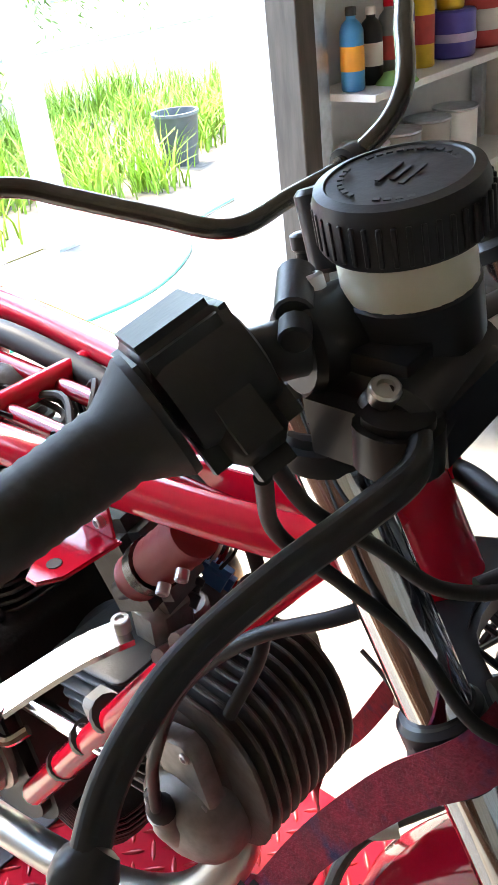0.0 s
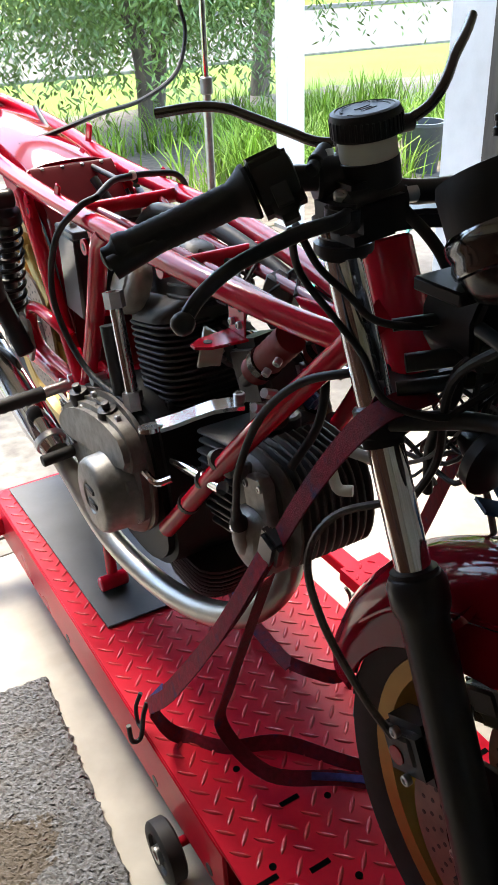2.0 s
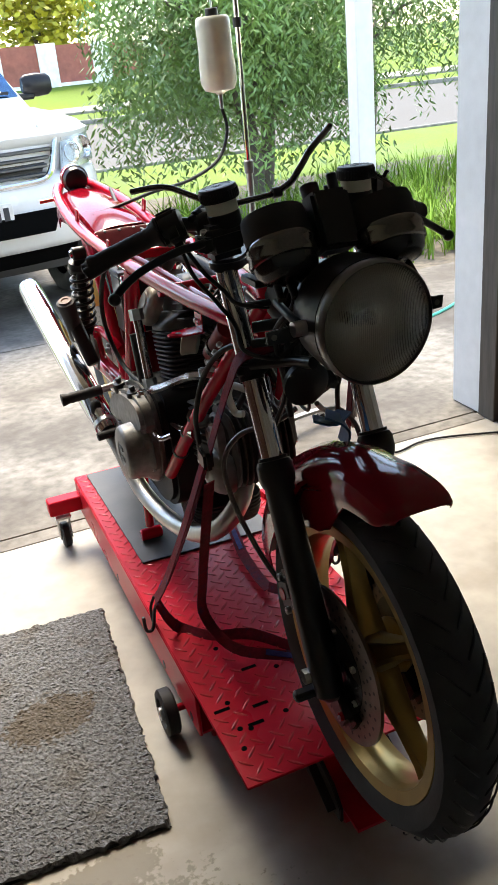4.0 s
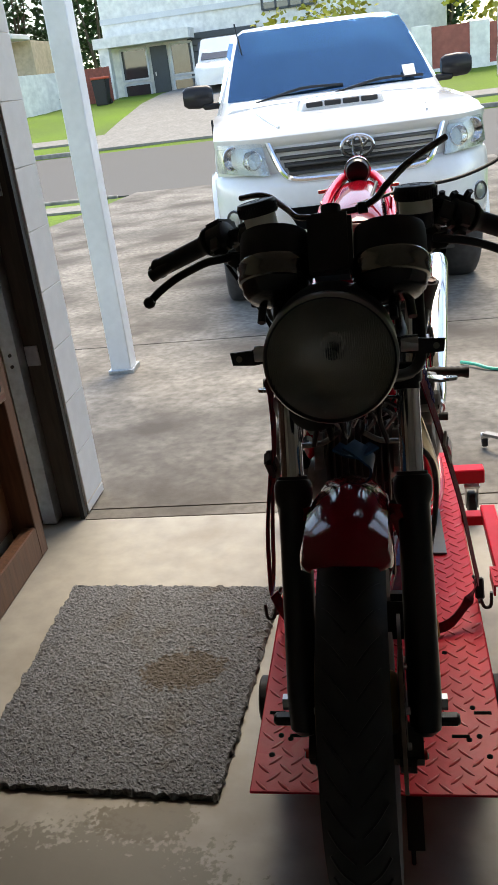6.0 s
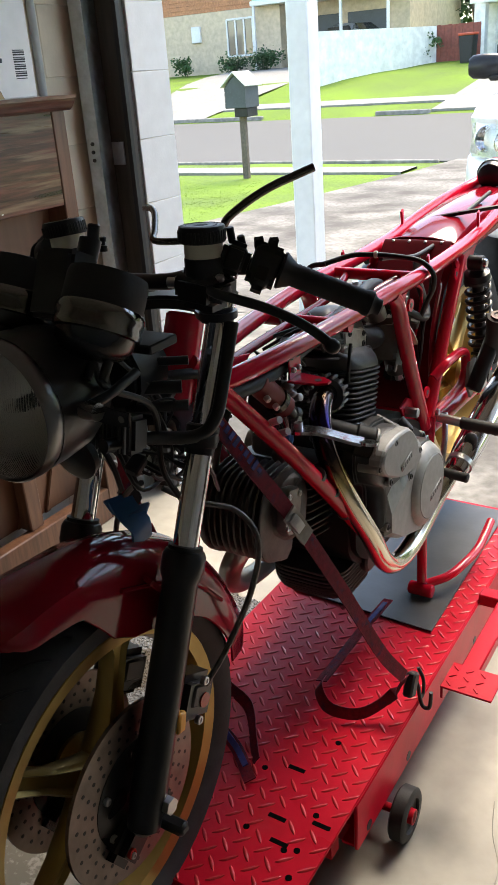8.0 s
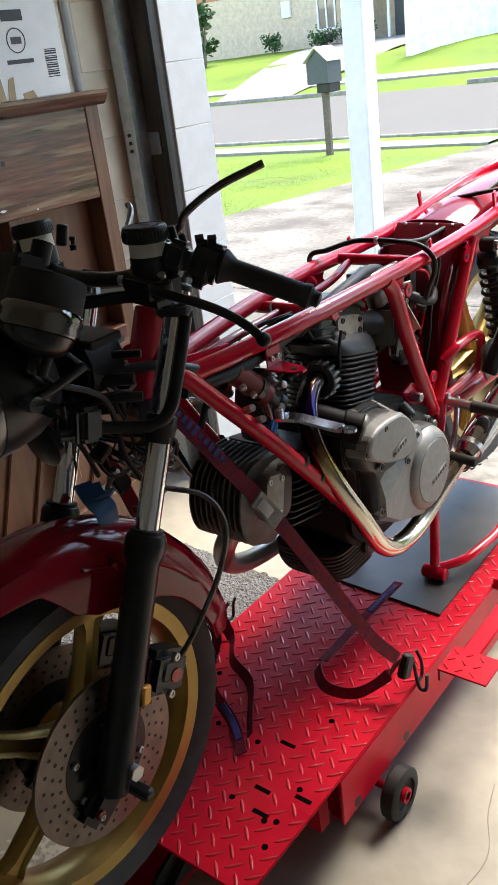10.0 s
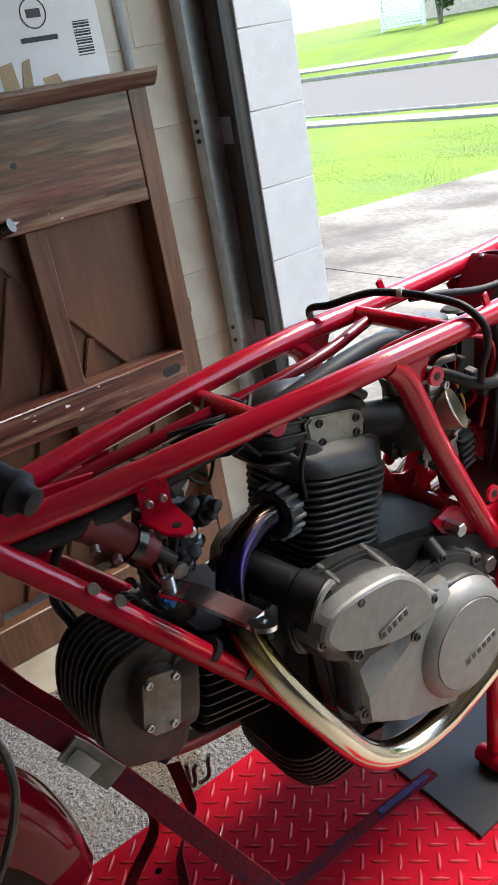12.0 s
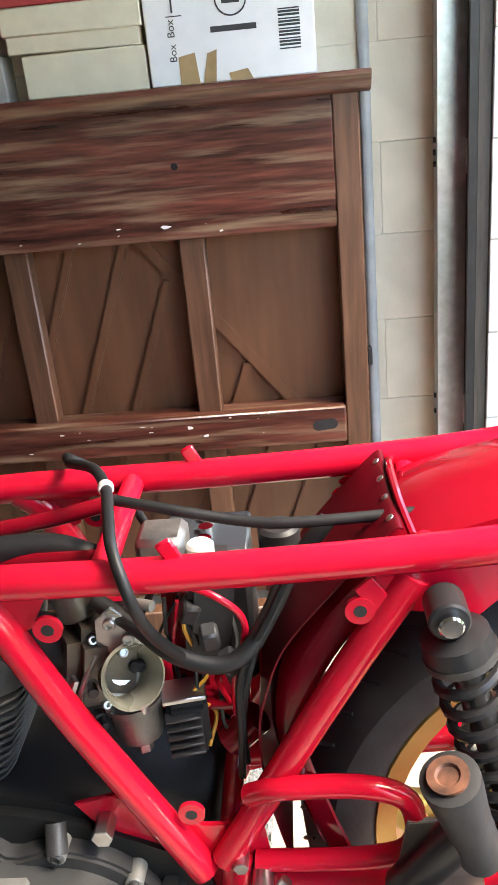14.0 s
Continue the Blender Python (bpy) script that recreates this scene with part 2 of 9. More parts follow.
ALLOY = mat("cast_alloy", (0.25, 0.248, 0.242), 0.5, 0.5, var=0.1, scale=60, var2=0.1, bump=0.12, bscale=350)
ALLOY_M = mat("dusty_cast_alloy", (0.085, 0.08, 0.075), 0.55, 0.3, var=0.3, scale=35, var2=0.3, scale2=8, bump=0.2, bscale=220, col2=(0.06, 0.04, 0.03), amount2=0.3)
ALLOY_D = mat("dark_cast_alloy", (0.034, 0.0345, 0.036), 0.45, 0.1, var=0.25, scale=40, var2=0.2, bump=0.15, bscale=300)
ALLOY_W = mat("weathered_alloy", (0.23, 0.225, 0.215), 0.5, 0.8, var=0.25, scale=50, var2=0.2, bump=0.2, bscale=200, col2=(0.12, 0.10, 0.08), amount2=0.35)
POLISH = mat("polished_alloy", (0.7, 0.7, 0.7), 0.18, 1.0, var=0.06, bump=0.03)
GOLD = mat("gold_wheel_paint", (0.40, 0.27, 0.085), 0.32, 0.65, var=0.08, bump=0.05)
RUSTY = mat("worn_disc_steel", (0.22, 0.18, 0.16), 0.4, 0.9, var=0.2, scale=30, bump=0.1)
HEAT = heat_metal("heat_blued_pipe")
EXH = mat("grey_pipe", (0.42, 0.41, 0.39), 0.34, 0.9, var=0.12, bump=0.08)
RESERV = mat("milky_plastic", (0.80, 0.76, 0.62), 0.35, var=0.04, var2=0.1, scale2=20, bump=0.0, trans=0.2)
WHITEPL = mat("white_plastic", (0.74, 0.73, 0.68), 0.45, var=0.05, bump=0.02)
TARNISH = mat("tarnished_steel", (0.085, 0.08, 0.072), 0.24, 0.8, var=0.2, scale=60, var2=0.2)
ALLOY_P = mat("pale_casting", (0.36, 0.345, 0.31), 0.48, 0.35, var=0.2, scale=50, var2=0.2, bump=0.2, bscale=200, col2=(0.12, 0.10, 0.08), amount2=0.22)
CLEARW = mat("cream_trumpet", (0.33, 0.31, 0.24), 0.3, 0.3, var=0.08)
LENS = glass("ribbed_lens", (0.98, 0.98, 0.96), 0.04, ribs=110.0)
CLEAR = glass("clear_glass", (0.9, 0.92, 0.92))
REDLENS = mat("red_lamp_lens", (0.6, 0.02, 0.02), 0.15, var=0.05, bump=0.0, trans=0.3)
ORANGE = mat("amber_patch", (0.75, 0.33, 0.04), 0.5)
BLUE = mat("blue_plastic", (0.03, 0.13, 0.3), 0.45, var=0.15)
STRAP = mat("red_webbing", (0.165, 0.008, 0.02), 0.85, var=0.25, scale=120, var2=0.3, scale2=26, bump=0.5, bscale=500, col2=(0.03, 0.02, 0.06), amount2=0.18, edge2=0.1)
STRAP_B = mat("blue_stitch", (0.05, 0.045, 0.19), 0.8, var=0.3, scale=90)
VOID = mat("dark_hole", (0.004, 0.004, 0.004), 0.9, var=0.0, bump=0.0)
VOID.node_tree.nodes["Principled BSDF"].inputs["Specular IOR Level"].default_value = 0.0
HOSE_G = mat("green_hose", (0.03, 0.42, 0.30), 0.4)
CONC = mat("garage_concrete", (0.30, 0.28, 0.24), 0.55, var=0.12, scale=14, var2=0.14, scale2=1.6, bump=0.15, bscale=60, col2=(0.21, 0.18, 0.14), amount2=0.22, edge2=0.1)


def worn_patch(m, cx, cy, rx, ry, colour):
    """A bare patch with a ragged, flaking edge where the paint of a floor has worn off."""
    n, l = m.node_tree.nodes, m.node_tree.links
    p = n["Principled BSDF"]
    before = p.inputs["Base Color"].links[0].from_socket
    co = n.new("ShaderNodeTexCoord")
    mp = n.new("ShaderNodeMapping")
    mp.inputs["Location"].default_value = (-cx / rx, -cy / ry, 0)
    mp.inputs["Scale"].default_value = (1 / rx, 1 / ry, 0)
    l.new(co.outputs["Object"], mp.inputs["Vector"])
    ln = n.new("ShaderNodeVectorMath")
    ln.operation = "LENGTH"
    l.new(mp.outputs["Vector"], ln.inputs[0])
    total = ln.outputs["Value"]
    for s, k, detail in ((9, 0.9, 3.0), (70, 1.1, 6.0)):
        t = n.new("ShaderNodeTexNoise")
        t.inputs["Scale"].default_value, t.inputs["Detail"].default_value = s, detail
        l.new(co.outputs["Object"], t.inputs["Vector"])
        ma = n.new("ShaderNodeMath")
        ma.operation = "MULTIPLY_ADD"
        ma.inputs[1].default_value = k
        l.new(t.outputs["Fac"], ma.inputs[0])
        l.new(total, ma.inputs[2])
        total = ma.outputs["Value"]
    r = n.new("ShaderNodeMapRange")
    r.inputs["From Min"].default_value, r.inputs["From Max"].default_value = 1.72, 1.84
    r.inputs["To Min"].default_value, r.inputs["To Max"].default_value = 0.85, 0.0
    l.new(total, r.inputs["Value"])
    mx = n.new("ShaderNodeMix")
    mx.data_type = "RGBA"
    l.new(r.outputs["Result"], mx.inputs["Factor"])
    l.new(before, mx.inputs["A"])
    mx.inputs["B"].default_value = (*colour, 1)
    l.new(mx.outputs["Result"], p.inputs["Base Color"])


worn_patch(CONC, -0.62, -0.08, 0.42, 0.24, (0.145, 0.13, 0.10))
worn_patch(CONC, -0.50, 0.12, 0.14, 0.07, (0.13, 0.11, 0.075))
DRIVE = mat("drive_concrete", (0.215, 0.20, 0.176), 0.85, var=0.3, scale=22, var2=0.3, scale2=0.9, bump=0.3, bscale=90, col2=(0.09, 0.08, 0.07), amount2=0.45, edge2=0.14)
ASPH = mat("road_asphalt", (0.118, 0.115, 0.108), 0.8, var=0.12, scale=50, var2=0.1, scale2=0.6, bump=0.3, bscale=60)
PATHC = mat("footpath_concrete", (0.25, 0.238, 0.215), 0.8, var=0.12, scale=12)
KERBC = mat("weathered_kerb", (0.24, 0.225, 0.20), 0.85, var=0.3, scale=8)
GRASS = mat("lawn_green", (0.115, 0.185, 0.02), 0.8, var=0.3, scale=30, var2=0.25, scale2=0.6, bump=0.5, bscale=40)
BLADE = mat("grass_blade", (0.17, 0.29, 0.035), 0.55, var=0.3, scale=3, var2=0.3)
for m in (DRIVE, ASPH, PATHC, GRASS, BLADE):
    m.node_tree.nodes["Principled BSDF"].inputs["Specular IOR Level"].default_value = 0.15
LEAF = mat("willow_leaf", (0.14, 0.23, 0.06), 0.5, var=0.35, scale=2.0, var2=0.35, scale2=0.8)
LEAF_Y = mat("yellow_leaf", (0.36, 0.34, 0.03), 0.55, var=0.35, scale=1.0, var2=0.3)
LEAF_D = mat("dark_leaf", (0.035, 0.085, 0.025), 0.55, var=0.35, scale=1.0, var2=0.3)
BARK = mat("tree_bark", (0.13, 0.105, 0.085), 0.85, var=0.35, scale=20, bump=0.8, bscale=30, stretch=(1, 1, 0.3))
SOIL = mat("garden_soil", (0.12, 0.10, 0.075), 0.9, var=0.4, scale=15, bump=0.6, bscale=30)
BLOCKW = mat("white_block_paint", (0.60, 0.61, 0.615), 0.6, var=0.04, scale=20, var2=0.06, bump=0.25, bscale=120, tint=0.03)
BLOCKC = mat("cream_block_paint", (0.66, 0.585, 0.46), 0.6, var=0.06, scale=12, var2=0.12, scale2=1.5, bump=0.25, bscale=120, tint=0.03)
MORTAR = mat("mortar", (0.64, 0.58, 0.48), 0.8, var=0.1)
WOOD_D = mat("dark_stained_wood", (0.088, 0.026, 0.017), 0.3, var=0.5, scale=14, var2=0.7, scale2=2.8, stretch=(10, 0.7, 10), bump=0.3, bscale=26, col2=(0.25, 0.16, 0.1), amount2=0.32, edge2=0.1, coat=0.25)
WOOD_V = mat("brown_stile_wood", (0.122, 0.056, 0.031), 0.42, var=0.3, scale=9, var2=0.25, scale2=3, stretch=(9, 9, 0.8), bump=0.15, bscale=20)
WOOD_P = mat("brown_panel_wood", (0.142, 0.060, 0.029), 0.45, var=0.14, scale=7, var2=0.2, scale2=2, stretch=(6, 6, 0.7), bump=0.1, bscale=20)
WOOD_F = mat("dark_frame_timber", (0.055, 0.046, 0.038), 0.7, var=0.3, scale=10, stretch=(5, 5, 0.7), bump=0.3, bscale=30)
CARD = mat("white_carton", (0.80, 0.795, 0.78), 0.65, var=0.03, var2=0.05, bump=0.05, bscale=60)
CARD_C = mat("cream_carton", (0.70, 0.63, 0.47), 0.7, var=0.05, var2=0.07, bump=0.05)
CARD_R = mat("red_carton", (0.5, 0.06, 0.06), 0.6)
CARD_G = mat("grey_carton", (0.36, 0.34, 0.31), 0.7, var=0.1)
TAPE = mat("brown_tape", (0.38, 0.25, 0.12), 0.4, var=0.15)
INK = mat("dark_ink", (0.04, 0.04, 0.045), 0.6, var=0.05, bump=0.0)
MAT_G = mat("grey_carpet_pile", (0.125, 0.13, 0.14), 0.95, var=0.55, scale=120, var2=0.14, scale2=5, bump=1.0, bscale=320, col2=(0.085, 0.07, 0.05), amount2=0.1, edge2=0.14, sheen=0.15)
worn_patch(MAT_G, -0.52, 0.597, 0.13, 0.10, (0.075, 0.058, 0.04))
CEIL = mat("unlined_ceiling_boards", (0.42, 0.39, 0.34), 0.8, var=0.15, scale=6)
WALLP = mat("wall_paint", (0.74, 0.70, 0.63), 0.75, var=0.05)
WALLD = mat("back_wall_boards", (0.50, 0.47, 0.42), 0.7, var=0.2, scale=8)
CARW = mat("white_car_paint", (0.78, 0.79, 0.80), 0.25, var=0.02, var2=0.03, coat=0.8, bump=0.0)
# The reflected sky's blue is put into the specular tint, strengthened by the IOR.
CARGLASS = mat("sky_blue_windscreen", (0.008, 0.025, 0.05), 0.03, var=0.1, scale=1.5, var2=0.3, scale2=1.2, bump=0.0)
CARGLASS.node_tree.nodes["Principled BSDF"].inputs["IOR"].default_value = 3.8
CARGLASS.node_tree.nodes["Principled BSDF"].inputs["Specular Tint"].default_value = (0.3, 0.62, 1.0, 1.0)
GRILLE = mat("dark_grille", (0.02, 0.02, 0.021), 0.4)
LAMPC = mat("lamp_reflector", (0.32, 0.34, 0.35), 0.28, 0.5, var=0.2, scale=14, var2=0.2, scale2=6, bump=0.0)
PLATE = mat("number_plate_white", (0.72, 0.72, 0.70), 0.4)
POSTW = mat("white_post_paint", (0.68, 0.69, 0.70), 0.45, var=0.04, var2=0.06, bump=0.08)
HOUSEW = mat("white_render", (0.82, 0.81, 0.77), 0.8, var=0.05, scale=6, bump=0.1)
HOUSEB = mat("beige_render", (0.54, 0.44, 0.33), 0.8, var=0.06, scale=6, bump=0.1)
BRICK = mat("orange_brick", (0.42, 0.19, 0.10), 0.8, var=0.2, scale=12, bump=0.2)
TERRA = mat("terracotta_panel", (0.33, 0.105, 0.08), 0.75, var=0.12, scale=8)
FENCE_R = mat("brown_red_fence", (0.24, 0.07, 0.05), 0.75, var=0.2, scale=10)
ROOFM = mat("grey_roof", (0.30, 0.30, 0.31), 0.7, var=0.1)
WINDOW = mat("dark_window", (0.05, 0.055, 0.06), 0.08, 0.2, coat=1.0, bump=0.0)
GREYB = mat("slate_grey_paint", (0.055, 0.065, 0.075), 0.5, var=0.1)
SILVER = mat("silver_car_paint", (0.32, 0.33, 0.35), 0.3, 0.5, coat=0.6, bump=0.0)
YELLOW = mat("yellow_plastic", (0.75, 0.5, 0.03), 0.35)
INDIGO = mat("indigo_plastic", (0.08, 0.07, 0.35), 0.35)
GREENC = mat("green_cloth", (0.22, 0.42, 0.14), 0.9, bump=0.6, bscale=80)
LILAC = mat("lilac_plastic", (0.45, 0.42, 0.62), 0.4)
WIRE = mat("wiring_black", (0.013, 0.013, 0.014), 0.5, var=0.2)
for m in (BLACK, SATIN, RUBBER, WIRE, TYRE, STRAP):
    m.node_tree.nodes["Principled BSDF"].inputs["Specular IOR Level"].default_value = 0.3

# ---- the ground outside ----
PROFILE = ((-80, -0.12), (1.3, -0.12), (1.6, -0.06), (5.2, -0.15), (9, -0.21), (12, -0.25), (13.9, -0.24), (14.2, -0.3), (21.3, 0.05), (21.6, 0.2),
           (23.5, 0.42), (27, 0.97), (31, 1.25), (36, 1.4), (60, 2.2), (900, 2.6))


def gz(y):
    return float(np.interp(y, [p[0] for p in PROFILE], [p[1] for p in PROFILE]))


def rough_ground(x, y):
    near = 1.0 if abs(x) < 40 and 3 < y < 60 else 0.0
    return gz(y) + near * 0.03 * noise.noise(Vector((x * 0.7, y * 0.7, 0)))


gx = [-900, -300, -120, -60] + [-40 + 1.0 * k for k in range(81)] + [60, 120, 300, 900]
gy = [-80, -40, -10, -5, 0, 1.3, 1.6, 3] + [4 + 0.5 * k for k in range(66)] + [38, 42, 48, 60, 90, 150, 300, 900]
tagged(part("ground", sheet(bmesh.new(), gx, gy, rough_ground), GRASS), "green mown lawn ground rising beyond the street", "ground", kind="structure")


def strip(bm, pts, dz):
    """A paved patch from an outline, draped over the ground with a thin edge."""
    top = [bm.verts.new((x, y, gz(y) + dz)) for x, y in pts]
    low = [bm.verts.new((x, y, gz(y) - 0.1)) for x, y in pts]
    bm.faces.new(top)
    for k in range(len(pts)):
        bm.faces.new((top[k], top[(k + 1) % len(pts)], low[(k + 1) % len(pts)], low[k]))
    return bm


def paved(name, x0, x1, ys, dz, material, label, kind="structure", skew=0.0, step=1.0):
    """A paved band of cross-section ys; skew moves its left edge along."""
    bm = bmesh.new()
    n = max(1, int(abs(x1 - x0) / step))
    rows = []
    for y in ys:
        rows.append([bm.verts.new((x0 + skew * (y - ys[0]) + (x1 - x0 - skew * (y - ys[0])) * k / n, y, gz(y) + dz)) for k in range(n + 1)])
    low = [[bm.verts.new((v.co.x, v.co.y, v.co.z - 0.14)) for v in r] for r in (rows[0], rows[-1])]
    for r, s in zip(rows, rows[1:]):
        for k in range(n):
            bm.faces.new((r[k], r[k + 1], s[k + 1], s[k]))
    for r, s in ((rows[0], low[0]), (rows[-1], low[1])):
        for k in range(n):
            bm.faces.new((r[k], r[k + 1], s[k + 1], s[k]))
    return tagged(part(name, bm, material), label, name, kind=kind)


paved("driveway", -5.4, 1.95, [3.92 + 0.5 * k for k in range(21)] + [14.15], 0.06, DRIVE, "stained concrete driveway sloping to the street", skew=0.12)
paved("apron", -7.0, 7.0, [1.572, 1.8, 2.2, 2.6, 3.0, 3.4, 3.8, 3.905], 0.06, DRIVE, "pale concrete apron outside the garage door")
paved("road", -90, 90, [14.15, 15, 16, 17, 18, 19, 20, 21.3], 0.05, ASPH, "grey asphalt street", step=3)
paved("footpath", -90, -4.6, [12.35, 12.7, 13.05], 0.045, PATHC, "narrow concrete footpath", step=3)
paved("pavement", -90, 90, [22.6, 23.0, 23.4], 0.05, PATHC, "far concrete footpath", step=3)
for name, y in (("kerb_near", 14.08), ("kerb_far", 21.42)):
    bm = bmesh.new()
    for x0, x1 in (((-90, -4.6), (2.4, 90)) if y < 20 else ((-90, -12.5), (-9, -7.5), (-3, 90))):
        box(bm, ((x0 + x1) / 2, y, gz(y) + (0.0 if y < 20 else 0.04)), (x1 - x0, 0.1 if y < 20 else 0.14, 0.14), 0.02)
    tagged(part(name, bm, KERBC), "low concrete kerb along the street", "kerb", kind="structure")
paved("far_drive", -7.5, -3.0, [21.5, 23, 25, 28, 31, 34], 0.06, PATHC, "concrete drive across the street")
paved("side_drive", -17.5, -14.6, [21.5, 23, 25, 28, 31, 36], 0.06, PATHC, "concrete drive beside the white wall", skew=-0.35)

bm = bmesh.new()
sheet(bm, [1.95 + 0.3 * k for k in range(24)], [3.92 + 0.3 * k for k in range(20)], lambda x, y: gz(y) + 0.05 + 0.04 * noise.noise(Vector((x * 3, y * 3, 1))))
tagged(part("garden_bed", bm, SOIL), "dark soil garden bed beside the drive", "garden bed", kind="structure")


def blades(name, spots, count, height, width, material, label, spread=0.18):
    """Tufts of curved strap leaves."""
    bm = bmesh.new()
    rnd = random.Random(len(spots))
    for x, y in spots:
        for _ in range(count):
            a, h = rnd.uniform(0, 6.283), height * rnd.uniform(0.5, 1.15)
            lean = rnd.uniform(0.15, 0.9) * h
            bx, by = x + rnd.gauss(0, spread * 0.5), y + rnd.gauss(0, spread * 0.5)
            z0, w = gz(by), width * rnd.uniform(0.7, 1.2)
            dx, dy = math.cos(a), math.sin(a)
            prev = None
            for k in range(4):
                t = k / 3
                q = Vector((bx + dx * lean * t * t, by + dy * lean * t * t, z0 + h * (t - 0.35 * t * t * (lean / h))))
                s = Vector((-dy, dx, 0)) * w * (1 - 0.85 * t * t)
                cur = (bm.verts.new(q - s), bm.verts.new(q + s))
                if prev:
                    bm.faces.new((prev[0], prev[1], cur[1], cur[0]))
                prev = cur
    return tagged(part(name, bm, material), label, "plants", kind="stuff")


rnd = random.Random(3)
blades("garden_grass", [(rnd.uniform(2.0, 6.5), rnd.uniform(4.1, 7.6)) for _ in range(120)], 42, 0.5, 0.008, BLADE, "lush strap-leaved plants along the garden bed")
blades("edge_grass", [(rnd.uniform(-9.5, -5.3), rnd.uniform(6.6, 12.0)) for _ in range(260)], 26, 0.014, 0.004, GRASS, "short grass of the near lawn", 0.5)


def leaf_cloud(bm, rnd, centre, radius, count, size, droop=0.0, flatten=1.0):
    for _ in range(count):
        d = Vector((rnd.gauss(0, 1), rnd.gauss(0, 1), rnd.gauss(0, 1) * flatten))
        d = d.normalized() * radius * rnd.random() ** 0.4
        q = Vector(centre) + d
        leaf(bm, rnd, q, size, droop)


def leaf(bm, rnd, q, size, droop):
    a = rnd.uniform(0, 6.283)
    u = Vector((math.cos(a), math.sin(a), rnd.uniform(-0.6, 0.6) - droop)).normalized()
    w = u.cross(Vector((rnd.gauss(0, 1), rnd.gauss(0, 1), rnd.gauss(0, 1)))).normalized()
    ln, wd = size * rnd.uniform(0.7, 1.3), size * (0.14 if droop else 0.35)
    bm.faces.new([bm.verts.new(v) for v in (q, q + u * ln * 0.5 + w * wd, q + u * ln, q + u * ln * 0.5 - w * wd)])


def weeping_tree(x, y, h, lean, strands, seed, label, radius=1.6):
    rnd = random.Random(seed)
    t = thing("weeping_tree", (x, y, gz(y)), label, "tree")
    z0 = gz(y) - 0.05
    top = Vector((x + lean, y, z0 + h))
    bm = bmesh.new()
    tube(bm, [(x, y, z0), (x + lean * 0.25 + 0.05, y, z0 + h * 0.35), (x + lean * 0.7 - 0.05, y + 0.05, z0 + h * 0.7), top], 0.15 * h / 3.5, n=11, r_end=0.06)
    for k in range(9):
        a, f = rnd.uniform(0, 6.28), rnd.uniform(0.35, 0.95)
        s = Vector((x, y, z0)).lerp(top, f)
        e = s + Vector((math.cos(a), math.sin(a), 0.7)) * rnd.uniform(0.6, 1.2)
        tube(bm, [s, s.lerp(e, 0.5) + Vector((0, 0, 0.15)), e], 0.035, n=6, r_end=0.012)
    part("trunk", bm, BARK, t)
    bm = bmesh.new()
    for _ in range(strands):
        a, r = rnd.uniform(0, 6.283), radius * rnd.random() ** 0.6
        p = top + Vector((math.cos(a) * r, math.sin(a) * r, rnd.uniform(-0.9, 0.9) - 0.25 * r))
        ln = rnd.uniform(0.4, 1.25)
        d = Vector((math.cos(a) * 0.25, math.sin(a) * 0.25, -1))
        for k in range(18):
            q = p + d * ln * k / 18 + Vector((rnd.gauss(0, 0.05), rnd.gauss(0, 0.05), 0))
            leaf(bm, rnd, q, 0.095, 0.9)
    part("crown", bm, LEAF, t, "drooping narrow leaves")
    return t


weeping_tree(3.27, 8.0, 2.5, -0.3, 1250, 11, "weeping tree with narrow drooping leaves by the drive", 1.25)
weeping_tree(3.62, 8.6, 2.3, 0.25, 700, 12, "slender weeping tree in the garden bed", 1.2)
weeping_tree(5.6, 9.6, 3.1, 0.2, 900, 14, "leafy weeping tree behind the garden bed", 1.9)


def shrub(name, x, y, r, h, material, seed, label, count=900, size=0.16):
    rnd = random.Random(seed)
    t = thing(name, (x, y, gz(y)), label, "shrub" if h < 3 else "tree")
    bm = bmesh.new()
    for k in range(5):
        a = rnd.uniform(0, 6.28)
        tube(bm, [(x, y, gz(y) - 0.1), (x + math.cos(a) * r * 0.4, y + math.sin(a) * r * 0.4, gz(y) + h * 0.7)], 0.05 * h / 2, n=6, r_end=0.02)
    part("trunk", bm, BARK, t)
    bm = bmesh.new()
    for k in range(9):
        c = (x + rnd.gauss(0, r * 0.45), y + rnd.gauss(0, r * 0.3), gz(y) + h * rnd.uniform(0.25, 0.85))
        leaf_cloud(bm, rnd, c, r * rnd.uniform(0.35, 0.6), count // 9, size, 0, min(1.0, h / r * 0.6))
    part("crown", bm, material, t)
    return t


shrub("yellow_shrub", 5.6, 31.0, 3.2, 4.2, LEAF_Y, 21, "yellow-green leafy tree behind the boundary wall", 2600, 0.3)
shrub("yellow_shrub", -1.5, 30.0, 1.6, 2.4, LEAF_Y, 22, "yellow-leaved shrub in front of the white house", 1600, 0.22)
shrub("round_tree", 2.9, 36.5, 1.5, 4.2, LEAF_D, 23, "dark green rounded tree beyond the wall", 1500, 0.25)
shrub("dark_tree", -13.5, 44, 3.2, 6.6, LEAF_D, 24, "dark green tree behind the fence", 2200, 0.35)
shrub("dark_tree", -18.5, 46, 3.5, 7.5, LEAF_D, 25, "dark green tree behind the white wall", 2200, 0.35)
shrub("climber", -11.2, 30.8, 0.5, 1.2, LEAF_D, 26, "creeper growing on the red fence", 500, 0.12)
shrub("hedge_plant", -21.9, 34.8, 0.9, 0.75, LEAF_D, 27, "low clipped hedge under the house window", 900, 0.12)
shrub("hedge_plant", -20.3, 34.8, 0.9, 0.8, LEAF_D, 29, "low clipped hedge under the house window", 900, 0.12)
